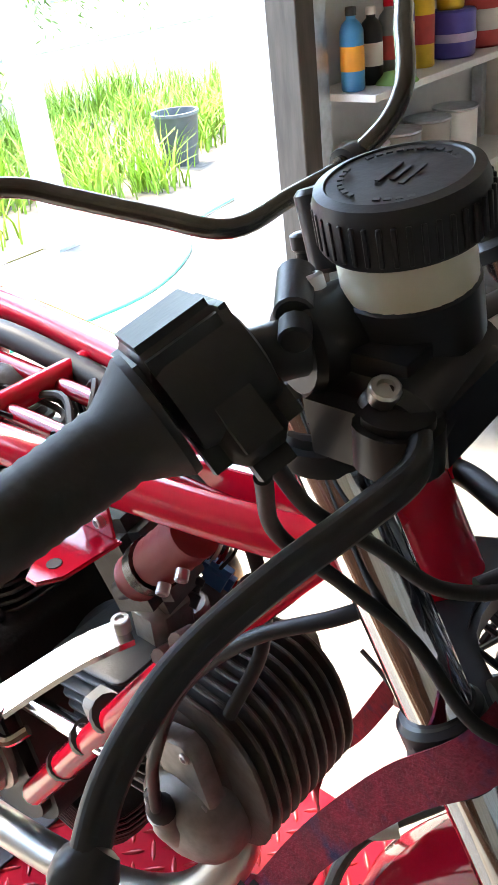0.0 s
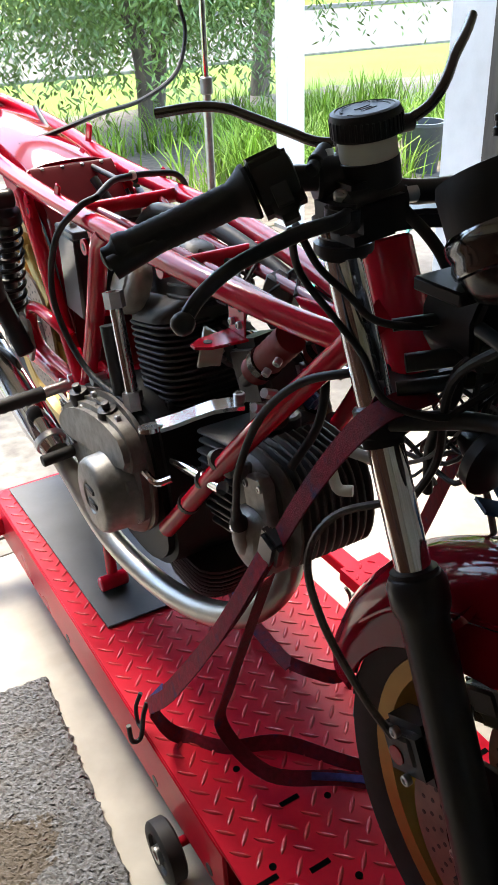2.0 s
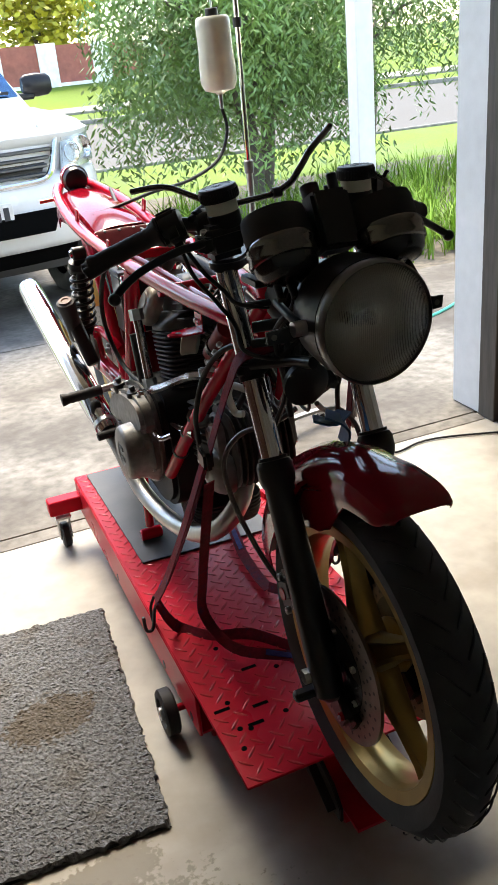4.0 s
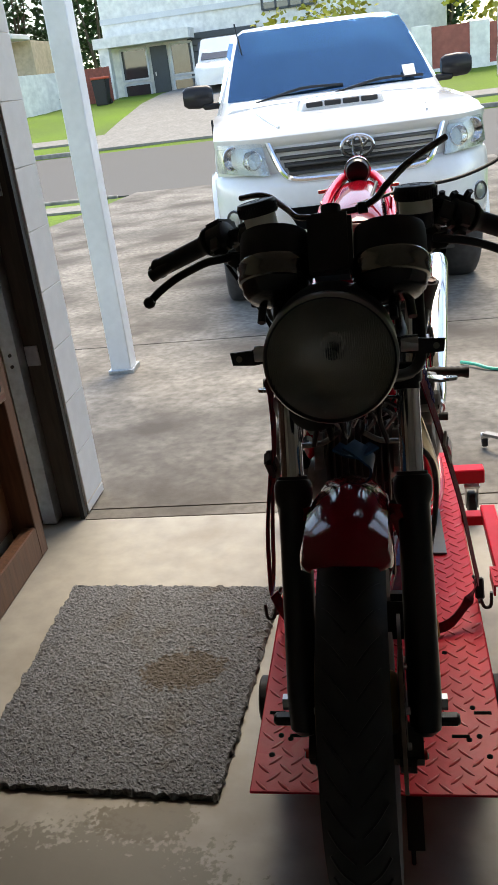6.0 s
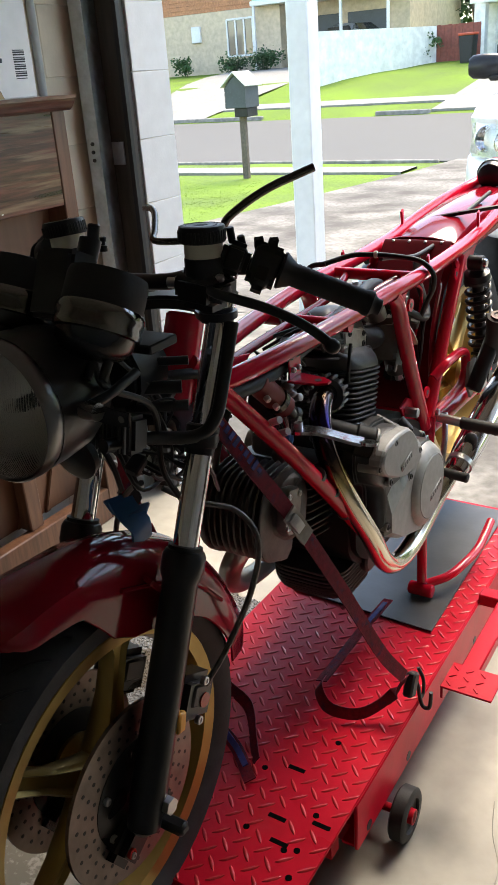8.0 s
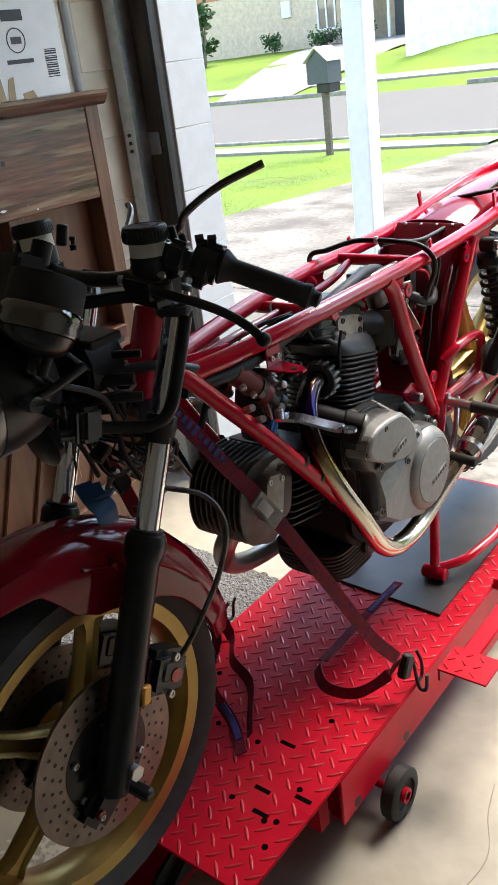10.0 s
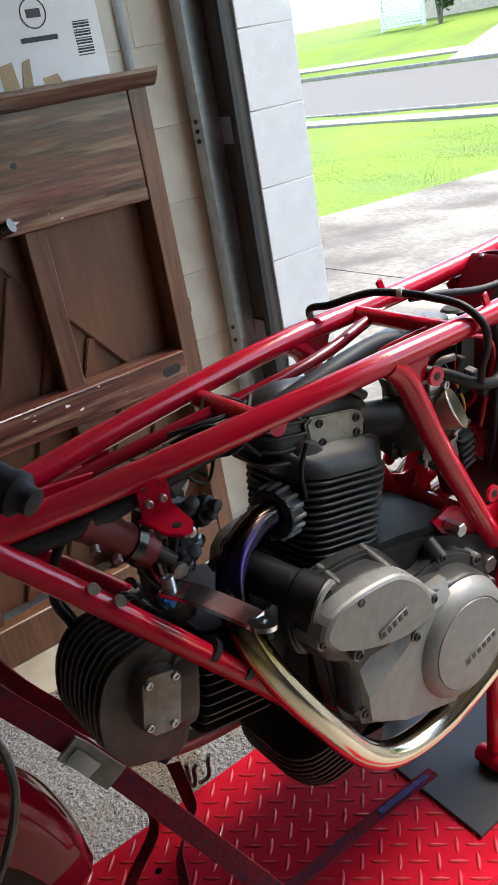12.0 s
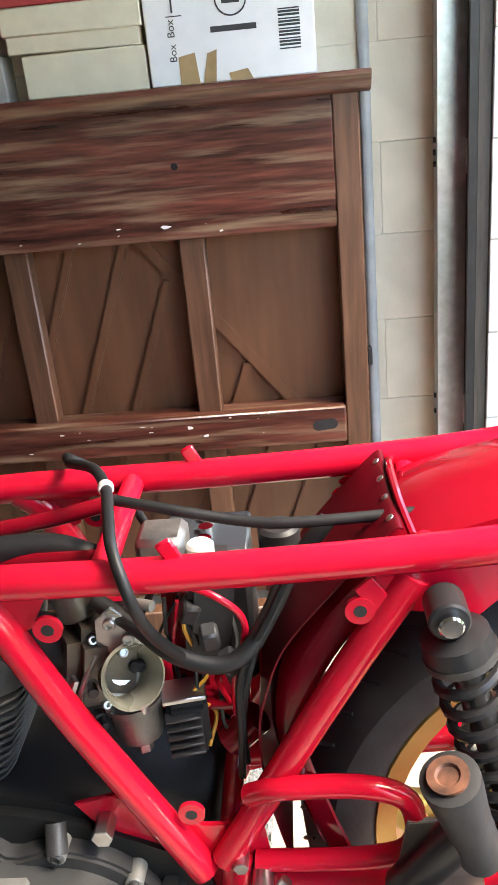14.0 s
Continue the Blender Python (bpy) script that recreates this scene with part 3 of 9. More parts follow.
shrub("hedge_plant", -24.4, 34.6, 0.6, 0.8, LEAF_D, 28, "spiky garden plant by the beige house", 500, 0.14)
shrub("palm", -24.6, 29.6, 0.7, 2.8, LEAF_D, 30, "green plant by the slatted fence", 600, 0.25)

# ---- houses and street things ----


def window(parent, x0, x1, z0, z1, y, panes=2, frame_mat=None):
    w = part("window", nspan((x0, y, z0), (x1, y + 0.06, z1)), WINDOW, parent, "dark glazed window")
    bm = bmesh.new()
    for k in range(panes + 1):
        xx = x0 + (x1 - x0) * k / panes
        span(bm, (xx - 0.04, y - 0.04, z0), (xx + 0.04, y + 0.02, z1))
    span(bm, (x0, y - 0.04, z0 - 0.04), (x1, y + 0.02, z0 + 0.04))
    span(bm, (x0, y - 0.04, z1 - 0.04), (x1, y + 0.02, z1 + 0.04))
    part("frame", bm, frame_mat or POSTW, w)


def white_house():
    h = thing("white_house", (-4, 36, gz(36)), "two-storey white rendered house with dark garage doors", "house")
    g = gz(36) - 0.3
    part("wall", nspan((-10.2, 34.0, g), (2.8, 42, 8.2), 0.02), HOUSEW, h)
    part("roof", nspan((-10.7, 33.5, 8.2), (3.3, 42.5, 8.5), 0.02), ROOFM, h)
    part("band", nspan((-10.2, 33.92, 3.95), (2.8, 33.99, 4.15)), POSTW, h, "pale band between storeys")
    window(h, -7.6, -4.6, 4.6, 6.2, 33.93, 3)
    window(h, -3.9, -1.9, 3.7, 5.6, 33.93, 4, GREYB)
    # porch with glazed entrance
    part("porch_pillar", nspan((-10.15, 32.9, g), (-9.75, 33.3, 3.2)), HOUSEW, h)
    part("porch_roof", nspan((-10.3, 32.8, 3.1), (-6.6, 34.0, 3.45)), HOUSEW, h)
    part("porch_step", nspan((-10.0, 32.9, g), (-6.8, 34.0, 1.02)), PATHC, h)
    d = part("front_door", nspan((-8.4, 33.9, 1.02), (-7.75, 33.97, 3.0), 0.01), GREYB, h, "dark panelled front door")
    part("door_handle", nspan((-8.3, 33.86, 1.95), (-8.26, 33.9, 2.1)), STEEL, d)
    for x0, x1 in ((-9.6, -8.55), (-7.6, -6.75)):
        window(h, x0, x1, 1.9, 3.0, 33.93, 1)
        window(h, x0, x1, 1.08, 1.75, 33.93, 1)
    gd = part("garage_door", nspan((-6.9, 33.94, 1.3), (-4.2, 33.98, 3.27), 0.005), GREYB, h, "dark slatted garage door")
    for k in range(9):
        part("door_slat", nspan((-6.88, 33.9, 1.31 + 0.218 * k), (-4.22, 33.95, 1.31 + 0.218 * k + 0.195), 0.01), GREYB, gd)


def beige_house():
    h = thing("beige_house", (-24, 38, gz(37)), "beige and orange brick house with a balcony", "house")
    g = gz(36) - 0.4
    part("wall", nspan((-33, 36, g), (-21.6, 44, 4.05), 0.02), HOUSEB, h, "beige rendered ground floor")
    uw = part("upper_wall", nspan((-32.98, 36.03, 4.05), (-22.82, 44, 6.93)), BRICK, h, "orange brick upper floor in courses")
    for k in range(16):
        z = 4.05 + 0.18 * k
        part("brick_course", nspan((-33, 36.0 - (0.01 if k % 2 else 0), z), (-22.8, 36.04, z + 0.165)), BRICK, uw)
    part("roof", nspan((-33.6, 35.4, 6.95), (-16, 44.6, 7.2), 0.02), ROOFM, h)
    part("wing", nspan((-21.6, 37.4, g), (-16.0, 44, 4.05), 0.02), HOUSEB, h)
    part("balcony_floor", nspan((-22.8, 35.4, 4.05), (-16.0, 37.4, 4.25), 0.02), POSTW, h)
    part("balcony_glass", nspan((-22.7, 35.45, 4.25), (-16.1, 35.5, 5.1)), mat("pale_green_glass", (0.3, 0.42, 0.38), 0.1), h, "pale green glass balustrade")
    for k in range(4):
        part("balcony_post", nspan((-22.7 + 2.15 * k, 35.42, g), (-22.6 + 2.15 * k, 35.52, 4.05)), POSTW, h)
    window(h, -24.4, -23.0, 2.1, 3.65, 35.93, 3)
    for x0 in (-21.2, -18.9):
        part("garage_door", nspan((x0, 37.3, 1.35), (x0 + 1.9, 37.38, 3.5), 0.01), GREYB, h, "grey garage door")
    m = part("meter_box", nspan((-26.4, 35.85, 2.8), (-25.9, 36.0, 3.5), 0.02), POSTW, h, "white meter box on the wall")
    return h


white_house()
beige_house().location.x += 1.6

w = thing("boundary_wall", (4.6, 27, gz(27)), "white-piered wall with terracotta panels", "wall")
for k in range(7):
    x = 3.17 + 1.66 * k - 1.66
    part("pier", nspan((x - 0.28, 26.85, gz(27) - 0.1), (x + 0.28, 27.15, 2.25 - 0.045 * k), 0.01), HOUSEW, w, "white pier")
    part("panel", nspan((x + 0.28, 26.95, gz(27) + 0.08), (x + 1.38, 27.05, 2.18 - 0.045 * k)), TERRA, w, "terracotta panel")
    part("plinth", nspan((x + 0.28, 26.9, gz(27) - 0.1), (x + 1.38, 27.1, gz(27) + 0.08)), HOUSEW, w)

a, b = Vector((-13.0, 25.9, 0)), Vector((-10.95, 30.95, 0))
bm = nprism([(a.x - 0.1, a.y), (a.x + 0.1, a.y), (b.x + 0.1, b.y), (b.x - 0.1, b.y)], "z", 0.5, 2.42)
tagged(part("garden_wall", bm, HOUSEW), "plain white garden wall", "wall")
f = thing("red_fence", (-10.2, 31, gz(31)), "brown-red timber paling fence", "fence")
for k in range(14):
    part("paling", nspan((-11.1 + 0.13 * k, 31.0, gz(31) - 0.1), (-11.1 + 0.13 * k + 0.122, 31.03, 2.42 + 0.01 * (k % 3))), FENCE_R, f)
part("rail", nspan((-11.1, 31.03, 2.0), (-9.3, 31.09, 2.1)), FENCE_R, f)
bn = thing("wheelie_bin", (-9.4, 30.1, gz(30)), "black wheelie bin with a red lid", "bin")
bm = bmesh.new()
prism(bm, [(-9.62, 1.18), (-9.22, 1.18), (-9.16, 2.02), (-9.68, 2.02)], "y", 29.85, 30.35, 0.03)
part("body", bm, BLACK, bn)
part("lid", nbox((-9.42, 30.1, 2.06), (0.56, 0.56, 0.08), 0.02), mat("red_bin_lid", (0.5, 0.07, 0.03), 0.5), bn, "red lid")
for dx in (-0.22, 0.22):
    part("wheel", ncyl((-9.42 + dx - 0.03, 30.3, 1.27), (-9.42 + dx + 0.03, 30.3, 1.27), 0.1), RUBBER, bn)
sf = thing("slatted_fence", (-26, 30, gz(30)), "white horizontal slatted fence panel", "fence")
for k in range(15):
    part("slat", nspan((-28.2, 30, gz(30) + 0.1 + 0.13 * k), (-25.8, 30.04, gz(30) + 0.2 + 0.13 * k)), POSTW, sf)
for x in (-28.2, -25.8):
    part("post", nspan((x - 0.05, 29.95, gz(30) - 0.2), (x + 0.05, 30.05, gz(30) + 2.1)), POSTW, sf)

lb = thing("letterbox", (-7.15, 11.9, gz(11.9)), "slate grey house-shaped letterbox on a timber post", "letterbox")
X, Y = -7.2, 11.9
part("post", nspan((X - 0.07, Y - 0.06, gz(Y) - 0.2), (X + 0.07, Y + 0.06, 0.92), 0.008), mat("weathered_post_timber", (0.13, 0.10, 0.08), 0.8, var=0.3), lb, "weathered timber post")
bm = bmesh.new()
prism(bm, [(X - 0.27, 0.88), (X + 0.27, 0.88), (X + 0.27, 1.2), (X, 1.38), (X - 0.27, 1.2)], "y", Y - 0.28, Y + 0.3, 0.008)
bx = part("box", bm, GREYB, lb)
for k in range(4):
    part("weatherboard", nspan((X - 0.275, Y - 0.29, 0.89 + 0.08 * k), (X + 0.275, Y - 0.277, 0.96 + 0.08 * k)), GREYB, bx)
for s in (-1, 1):
    part("roof", nbox((X + s * 0.165, Y, 1.315), (0.4, 0.72, 0.02), 0.004, (0, s * 33, 0)), mat("pale_roof_sheet", (0.6, 0.6, 0.58), 0.5), lb, "pale sheet roof")
part("tray", nspan((X - 0.1, Y - 0.2, 0.74), (X + 0.25, Y + 0.25, 0.88), 0.01), BLACK, lb)


lb.scale = (0.72, 0.72, 1.0)


def white_post(x, y):
    p = thing("porch_post", (x, y, gz(y) + 0.06), "square white painted timber post", "post", "posts outside the door")
    part("shaft", nspan((x - 0.06, y - 0.06, gz(y) + 0.07), (x + 0.06, y + 0.06, 2.55), 0.006), POSTW, p)
    part("shoe", nspan((x - 0.075, y - 0.075, gz(y) + 0.05), (x + 0.075, y + 0.075, gz(y) + 0.085), 0.004), ZINC, p)


white_post(-1.46, 3.37)
white_post(2.25, 3.83)
# verandah beam that the posts carry
tagged(part("verandah_beam", nspan((-3.2, 3.5, 2.55), (4.6, 3.7, 2.75), 0.01), POSTW), "white timber beam on the posts", "beam", kind="structure")


def wheel_set(parent, x, y, z, r, w, side):
    tw = part("wheel", bmesh_tyre(x, y, z, r, w, "x", r * 0.62), TYRE, parent)
    bm = bmesh.new()
    lathe(bm, (x - side * 0.02, y, z), (side, 0, 0), [(0.0, 0.06), (r * 0.2, 0.07), (r * 0.3, 0.03), (r * 0.56, 0.02), (r * 0.63, 0.08), (r * 0.63, -0.05)], 20, False)
    part("rim", bm, ALLOY, tw)


def bmesh_tyre(x, y, z, r, w, axis, inner):
    d = {"x": (1, 0, 0), "y": (0, 1, 0)}[axis]
    h = w / 2
    prof = [(inner, -h * 0.72), (inner + (r - inner) * 0.25, -h * 0.95), (inner + (r - inner) * 0.6, -h), (r - 0.02 * r / 0.3, -h * 0.85), (r - 0.004, -h * 0.45), (r, 0),
            (r - 0.004, h * 0.45), (r - 0.02 * r / 0.3, h * 0.85), (inner + (r - inner) * 0.6, h), (inner + (r - inner) * 0.25, h * 0.95), (inner, h * 0.72)]
    return lathe(bmesh.new(), (x, y, z), d, prof, 48, False)


def loft(bm, sections, cap=True):
    """Skins a row of cross-sections with equal numbers of points."""
    rings = [[bm.verts.new(p) for p in s] for s in sections]
    for a, b in zip(rings, rings[1:]):
        for k in range(len(a)):
            bm.faces.new((a[k], a[(k + 1) % len(a)], b[(k + 1) % len(b)], b[k]))
    if cap:
        bm.faces.new(rings[0])
        bm.faces.new(rings[-1])
    return bm


def half_section(y, pts):
    """A closed cross-section at y from points of the right half, top to bottom."""
    return [(x, y, z) for x, z in pts] + [(-x, y, z) for x, z in reversed(pts)]


def nose_line(x):
    """How far the truck's nose curves back at x."""
    ax = abs(x)
    return 0.05 * (ax / 0.6) ** 2 + 2.4 * max(0.0, ax - 0.55) ** 2


def across(section, half, n=36):
    """Skins a closed profile section(x) -> [(y, z)] from -half to half across the truck."""
    return loft(bmesh.new(), [[(x, y, z) for y, z in section(x)] for x in (half * (2 * k / n - 1) for k in range(n + 1))])


def strip_along(x0, x1, z0, z1, high, depth, out, n=14):
    """A bar that follows the nose from (x0, z0) to (x1, z1), its face out in front of the nose line."""
    secs = []
    for k in range(n + 1):
        f = k / n
        x, z = x0 + (x1 - x0) * f, z0 + (z1 - z0) * f
        y = nose_line(x) - out
        secs.append([(x, y + depth, z - high), (x, y + depth * 0.3, z - high), (x, y, z - high * 0.5), (x, y, z + high * 0.5), (x, y + depth * 0.3, z + high), (x, y + depth, z + high)])
    return loft(bmesh.new(), secs)


def patch(corners, out, thick, n=8, bulge=0.0):
    """A curved sheet on the nose between four (x, z) corners: inner top, outer top, outer bottom, inner bottom."""
    (ax, az), (bx, bz), (cx, cz), (dx, dz) = corners
    bm = bmesh.new()
    grids = []
    for back in (0.0, thick):
        g = []
        for j in range(n + 1):
            v = j / n
            row = []
            for i in range(n + 1):
                u = i / n
                x = (ax + (bx - ax) * u) * (1 - v) + (dx + (cx - dx) * u) * v
                z = (az + (bz - az) * u) * (1 - v) + (dz + (cz - dz) * u) * v
                y = nose_line(x) - out + (z - 0.84) * 0.22 - bulge * (1 - (2 * u - 1) ** 2) * (1 - (2 * v - 1) ** 2)
                row.append(bm.verts.new((x, y + back, z)))
            g.append(row)
        grids.append(g)
    for g in grids:
        for r, s in zip(g, g[1:]):
            for k in range(n):
                bm.faces.new((r[k], r[k + 1], s[k + 1], s[k]))
    rim = [(0, k) for k in range(n)] + [(k, n) for k in range(n)] + [(n, k) for k in range(n, 0, -1)] + [(k, 0) for k in range(n, 0, -1)]
    for p, q in zip(rim, rim[1:] + rim[:1]):
        bm.faces.new([grids[0][p[0]][p[1]], grids[0][q[0]][q[1]], grids[1][q[0]][q[1]], grids[1][p[0]][p[1]]])
    return bm


def utility_truck():
    """Built about its own front bumper, nose towards -y, then set on the drive."""
    m = pose(-0.065, 4.36, -0.13, 0, 0, 8.5)
    t = thing("utility_truck", (0, 0, 0), "white four-door utility truck parked on the driveway", "truck")

    def add(name, bm, material, label="", parent=None):
        lift = 0.0 if name in ("wheel", "rim", "chassis") else 0.09
        return part(name, put(bm, m @ Matrix.Translation((0, 0, lift))), material, parent or t, label)

    def bumper(x):
        y, e = nose_line(x), abs(x / 0.92) ** 6
        return [(y + 0.06, 0.90 - 0.02 * e), (y + 0.012, 0.868), (y - 0.022, 0.81), (y - 0.03, 0.73), (y - 0.024, 0.64), (y - 0.012, 0.55), (y + 0.006, 0.48), (y + 0.05, 0.435 + 0.02 * e), (y + 0.12, 0.425 + 0.02 * e), (0.62, 0.44), (0.62, 0.90)]
    add("front_bumper", across(bumper, 0.905), CARW, "white front bumper")
    add("under_tray", across(lambda x: [(nose_line(x) + 0.08, 0.426), (nose_line(x) + 0.14, 0.33), (0.6, 0.33), (0.6, 0.426)], 0.60, 16), VOID, "black tray under the bumper")

    def bonnet(x):
        y, e = nose_line(x), 0.045 * abs(x / 0.88) ** 3
        return [(y + 0.055, 0.86), (y + 0.055, 1.055), (y + 0.018, 1.09), (y + 0.012, 1.112), (y + 0.032, 1.136 - e * 0.4), (y + 0.10, 1.160 - e * 0.7), (max(0.45, y + 0.16), 1.198 - e), (0.8, 1.228 - e), (1.15, 1.255 - e), (1.45, 1.272 - e), (1.45, 0.86)]
    bn = add("bonnet", across(bonnet, 0.885), CARW, "white bonnet")
    for s in (-1, 1):
        add("bonnet_crease", ntube([(s * 0.46, 0.12, 1.161), (s * 0.53, 0.5, 1.197), (s * 0.58, 0.95, 1.228), (s * 0.61, 1.35, 1.255)], 0.009, n=6, step=4), CARW, parent=bn)
    sc = add("bonnet_scoop", loft(bmesh.new(), [half_section(y, [(w * 0.5, z), (w, z - 0.008), (w * 1.12, z0), (w * 1.12, 1.16)]) for y, w, z, z0 in ((0.66, 0.255, 1.272, 1.205), (0.70, 0.27, 1.284, 1.21), (0.8, 0.275, 1.293, 1.22), (1.1, 0.25, 1.292, 1.24), (1.35, 0.2, 1.272, 1.25))]), CARW, "low bonnet scoop")
    for k in range(4):
        add("vent", nbox((-0.186 + 0.124 * k, 0.657, 1.25), (0.112, 0.02, 0.034), 0.006), GRILLE, parent=sc)
    # sides and cabin
    bm = bmesh.new()
    secs = []
    for y, w, top in ((0.55, 0.885, 1.12), (1.35, 0.905, 1.2), (3.3, 0.91, 1.22), (5.1, 0.90, 1.22), (5.2, 0.88, 1.2)):
        secs.append(half_section(y, [(w * 0.5, top), (w * 0.95, top), (w, top - 0.05), (w * 1.012, 0.95), (w, 0.75), (w * 0.98, 0.5), (w * 0.8, 0.46)]))
    add("body", loft(bm, secs), CARW)
    bm = bmesh.new()
    secs = []
    for y, w, z in ((1.30, 0.83, 1.255), (1.38, 0.82, 1.30), (2.05, 0.675, 1.79), (2.18, 0.665, 1.825), (2.5, 0.66, 1.84), (3.1, 0.65, 1.835), (3.45, 0.66, 1.76), (3.75, 0.78, 1.25)):
        secs.append(half_section(y, [(w * 0.5, z + 0.012), (w * 0.9, z), (w, z - 0.04), (w + (1.84 - z) * 0.06, z - 0.1), (0.88, 1.2), (0.88, 1.15)]))
    add("cab", loft(bm, secs), CARW, "white cab")
    ws = bmesh.new()
    rows = []
    for z, hw in ((0.0, 0.775), (0.2, 0.74), (0.45, 0.69), (0.68, 0.635), (0.705, 0.60)):
        rows.append([(hw * u, 0.03 * (1 - u * u) * -1 + 0.022, 0) for u in (k / 6 - 1 for k in range(13))])
        rows[-1] = [Vector((x, z * math.cos(radians(38)) + dy, 1.31 + z * math.sin(radians(38)) * 1.12)) for x, dy, _ in rows[-1]]
    g = [[ws.verts.new(q + Vector((0, 1.37, 0.0))) for q in r] for r in rows]
    for r, q in zip(g, g[1:]):
        for k in range(12):
            ws.faces.new((r[k], r[k + 1], q[k + 1], q[k]))
    bmesh.ops.solidify(ws, geom=ws.faces[:], thickness=0.02)
    scr = add("windscreen", ws, CARGLASS, "windscreen with sky blue put into its reflection")
    add("registration_label", put(nbox((0, 0, 0), (0.09, 0.11, 0.002)), pose(0.60, 1.415, 1.385, 42, 0, 0)), PLATE, "pale label inside the windscreen", scr)
    for s in (-1, 1):
        sw = nprism([(1.6, 1.3), (3.25, 1.3), (3.05, 1.72), (2.2, 1.74)], "x", s * 0.81, s * 0.85)
        for v in sw.verts:
            v.co.x -= s * (v.co.z - 1.3) * 0.3
        add("side_window", sw, CARGLASS)
        add("door_seam", nspan((s * 0.905, 1.52, 0.55), (s * 0.922, 1.528, 1.2)), GRILLE)
        add("door_handle", nbox((s * 0.93, 2.35, 1.05), (0.03, 0.16, 0.03), 0.008), CHROME, "chrome door handle")
    for x0, x1, lift in ((-0.52, 0.10, 0.03), (0.05, 0.70, 0.028)):
        wi = add("wiper", ntube([(x0, 1.365, 1.292), ((x0 + x1) / 2, 1.378, 1.318 + lift), (x1, 1.39, 1.312 + lift)], 0.011, n=6), BLACK, "black wiper")
        add("wiper_arm", ntube([(x0 - 0.06, 1.35, 1.282), ((x0 + x1) / 2, 1.37, 1.325 + lift)], 0.008, n=6), BLACK, parent=wi)
    # grille: dark back, grey slats, bright surround
    gr = add("grille", patch([(-0.52, 1.068), (0.52, 1.068), (0.40, 0.86), (-0.40, 0.86)], -0.03, 0.02, 12), GRILLE, "black slatted grille")
    for k in range(4):
        z, hw = 1.028 - 0.046 * k, 0.50 - 0.024 * k
        add("slat", strip_along(-hw, hw, z, z, 0.011, 0.03, 0.002 - (z - 0.84) * 0.22 + 0.016, 16), mat("grey_slat", (0.11, 0.115, 0.12), 0.35, 0.6) if k == 0 else bpy.data.materials["grey_slat"], parent=gr)
    sur = [(-0.545, 1.085), (-0.50, 0.97), (-0.455, 0.885), (-0.38, 0.852), (-0.2, 0.845), (0, 0.842), (0.2, 0.845), (0.38, 0.852), (0.455, 0.885), (0.50, 0.97), (0.545, 1.085)]
    add("grille_surround", ntube([(x, nose_line(x) - 0.012 + (z - 0.84) * 0.22, z) for x, z in sur], 0.019, n=8, step=5), CHROME, "chrome grille surround")
    add("grille_garnish", strip_along(-0.56, 0.56, 1.088, 1.088, 0.016, 0.04, -0.035, 18), CHROME, "chrome strip along the bonnet edge", gr)
    em = bmesh.new()

    def oval(cz, rx, rz, y, r):
        tube(em, [(rx * math.cos(k * math.pi / 8), y, cz + rz * math.sin(k * math.pi / 8)) for k in range(17)], r, n=6, step=2)
    oval(1.008, 0.098, 0.063, -0.012, 0.011)
    oval(1.036, 0.06, 0.03, -0.016, 0.009)
    oval(1.008, 0.03, 0.058, -0.018, 0.009)
    add("badge", em, CHROME, "plain chrome oval badge")
    # lamps
    for s in (-1, 1):
        rim = [(s * 0.585, 1.098), (s * 0.865, 1.098), (s * 0.882, 0.912), (s * 0.545, 0.888)]
        lamp = add("headlight", patch(rim, -0.005, 0.03, 8), LAMPC, "clear headlight with a bright reflector")
        add("headlight_lens", patch(rim, 0.03, 0.006, 8, 0.012), CLEAR, "clear lens", lamp).visible_shadow = False
        for x, z, r in ((0.645, 0.985, 0.058), (0.76, 1.0, 0.07)):
            y = nose_line(x) + (z - 0.84) * 0.22 + 0.002
            add("lamp_bowl", lathe(bmesh.new(), (s * x, y, z), (s * 0.3, -1, 0.1), [(0.0, -0.03), (r * 0.4, -0.024), (r * 0.8, -0.004), (r, 0.016), (r * 1.08, 0.012)], 20, False), CHROME, "chrome reflector bowl", lamp)
        ch = add("fog_recess", patch([(s * 0.585, 0.672), (s * 0.70, 0.695), (s * 0.74, 0.56), (s * 0.60, 0.565)], -0.046, 0.02, 9), VOID, "black fog lamp recess")
        fg = bmesh.new()
        x = 0.795
        lathe(fg, (s * x, nose_line(x) - 0.03, 0.625), (s * 0.75, -1, 0), [(0.062, -0.01), (0.062, 0.012), (0.053, 0.018), (0.047, 0.012), (0.02, 0.016), (0, 0.017)], 22)
        fl = add("fog_lamp", fg, LAMPC, "round fog lamp")
        bm = bmesh.new()
        u, w, d = basis((s * 0.75, -1, 0))
        tube(bm, [Vector((s * x, nose_line(x) - 0.03, 0.625)) + d * 0.017 + (u * math.cos(k * math.pi / 8) + w * math.sin(k * math.pi / 8)) * 0.054 for k in range(17)], 0.006, n=6, step=2)
        add("fog_ring", bm, ALLOY_D, parent=fl)
        mi = bmesh.new()
        lathe(mi, (0, 0, 0), (1, 0, 0), [(0, -0.12), (0.055, -0.115), (0.078, -0.085), (0.085, 0), (0.078, 0.085), (0.055, 0.115), (0, 0.12)], 20)
        put(mi, Matrix.Translation((s * 1.0, 1.62, 1.375)) @ Matrix.Diagonal((1, 0.6, 1, 1)))
        mr = add("door_mirror", mi, SATIN, "black door mirror")
        add("mirror_arm", nbox((s * 0.90, 1.62, 1.30), (0.14, 0.08, 0.05), 0.015), SATIN, parent=mr)
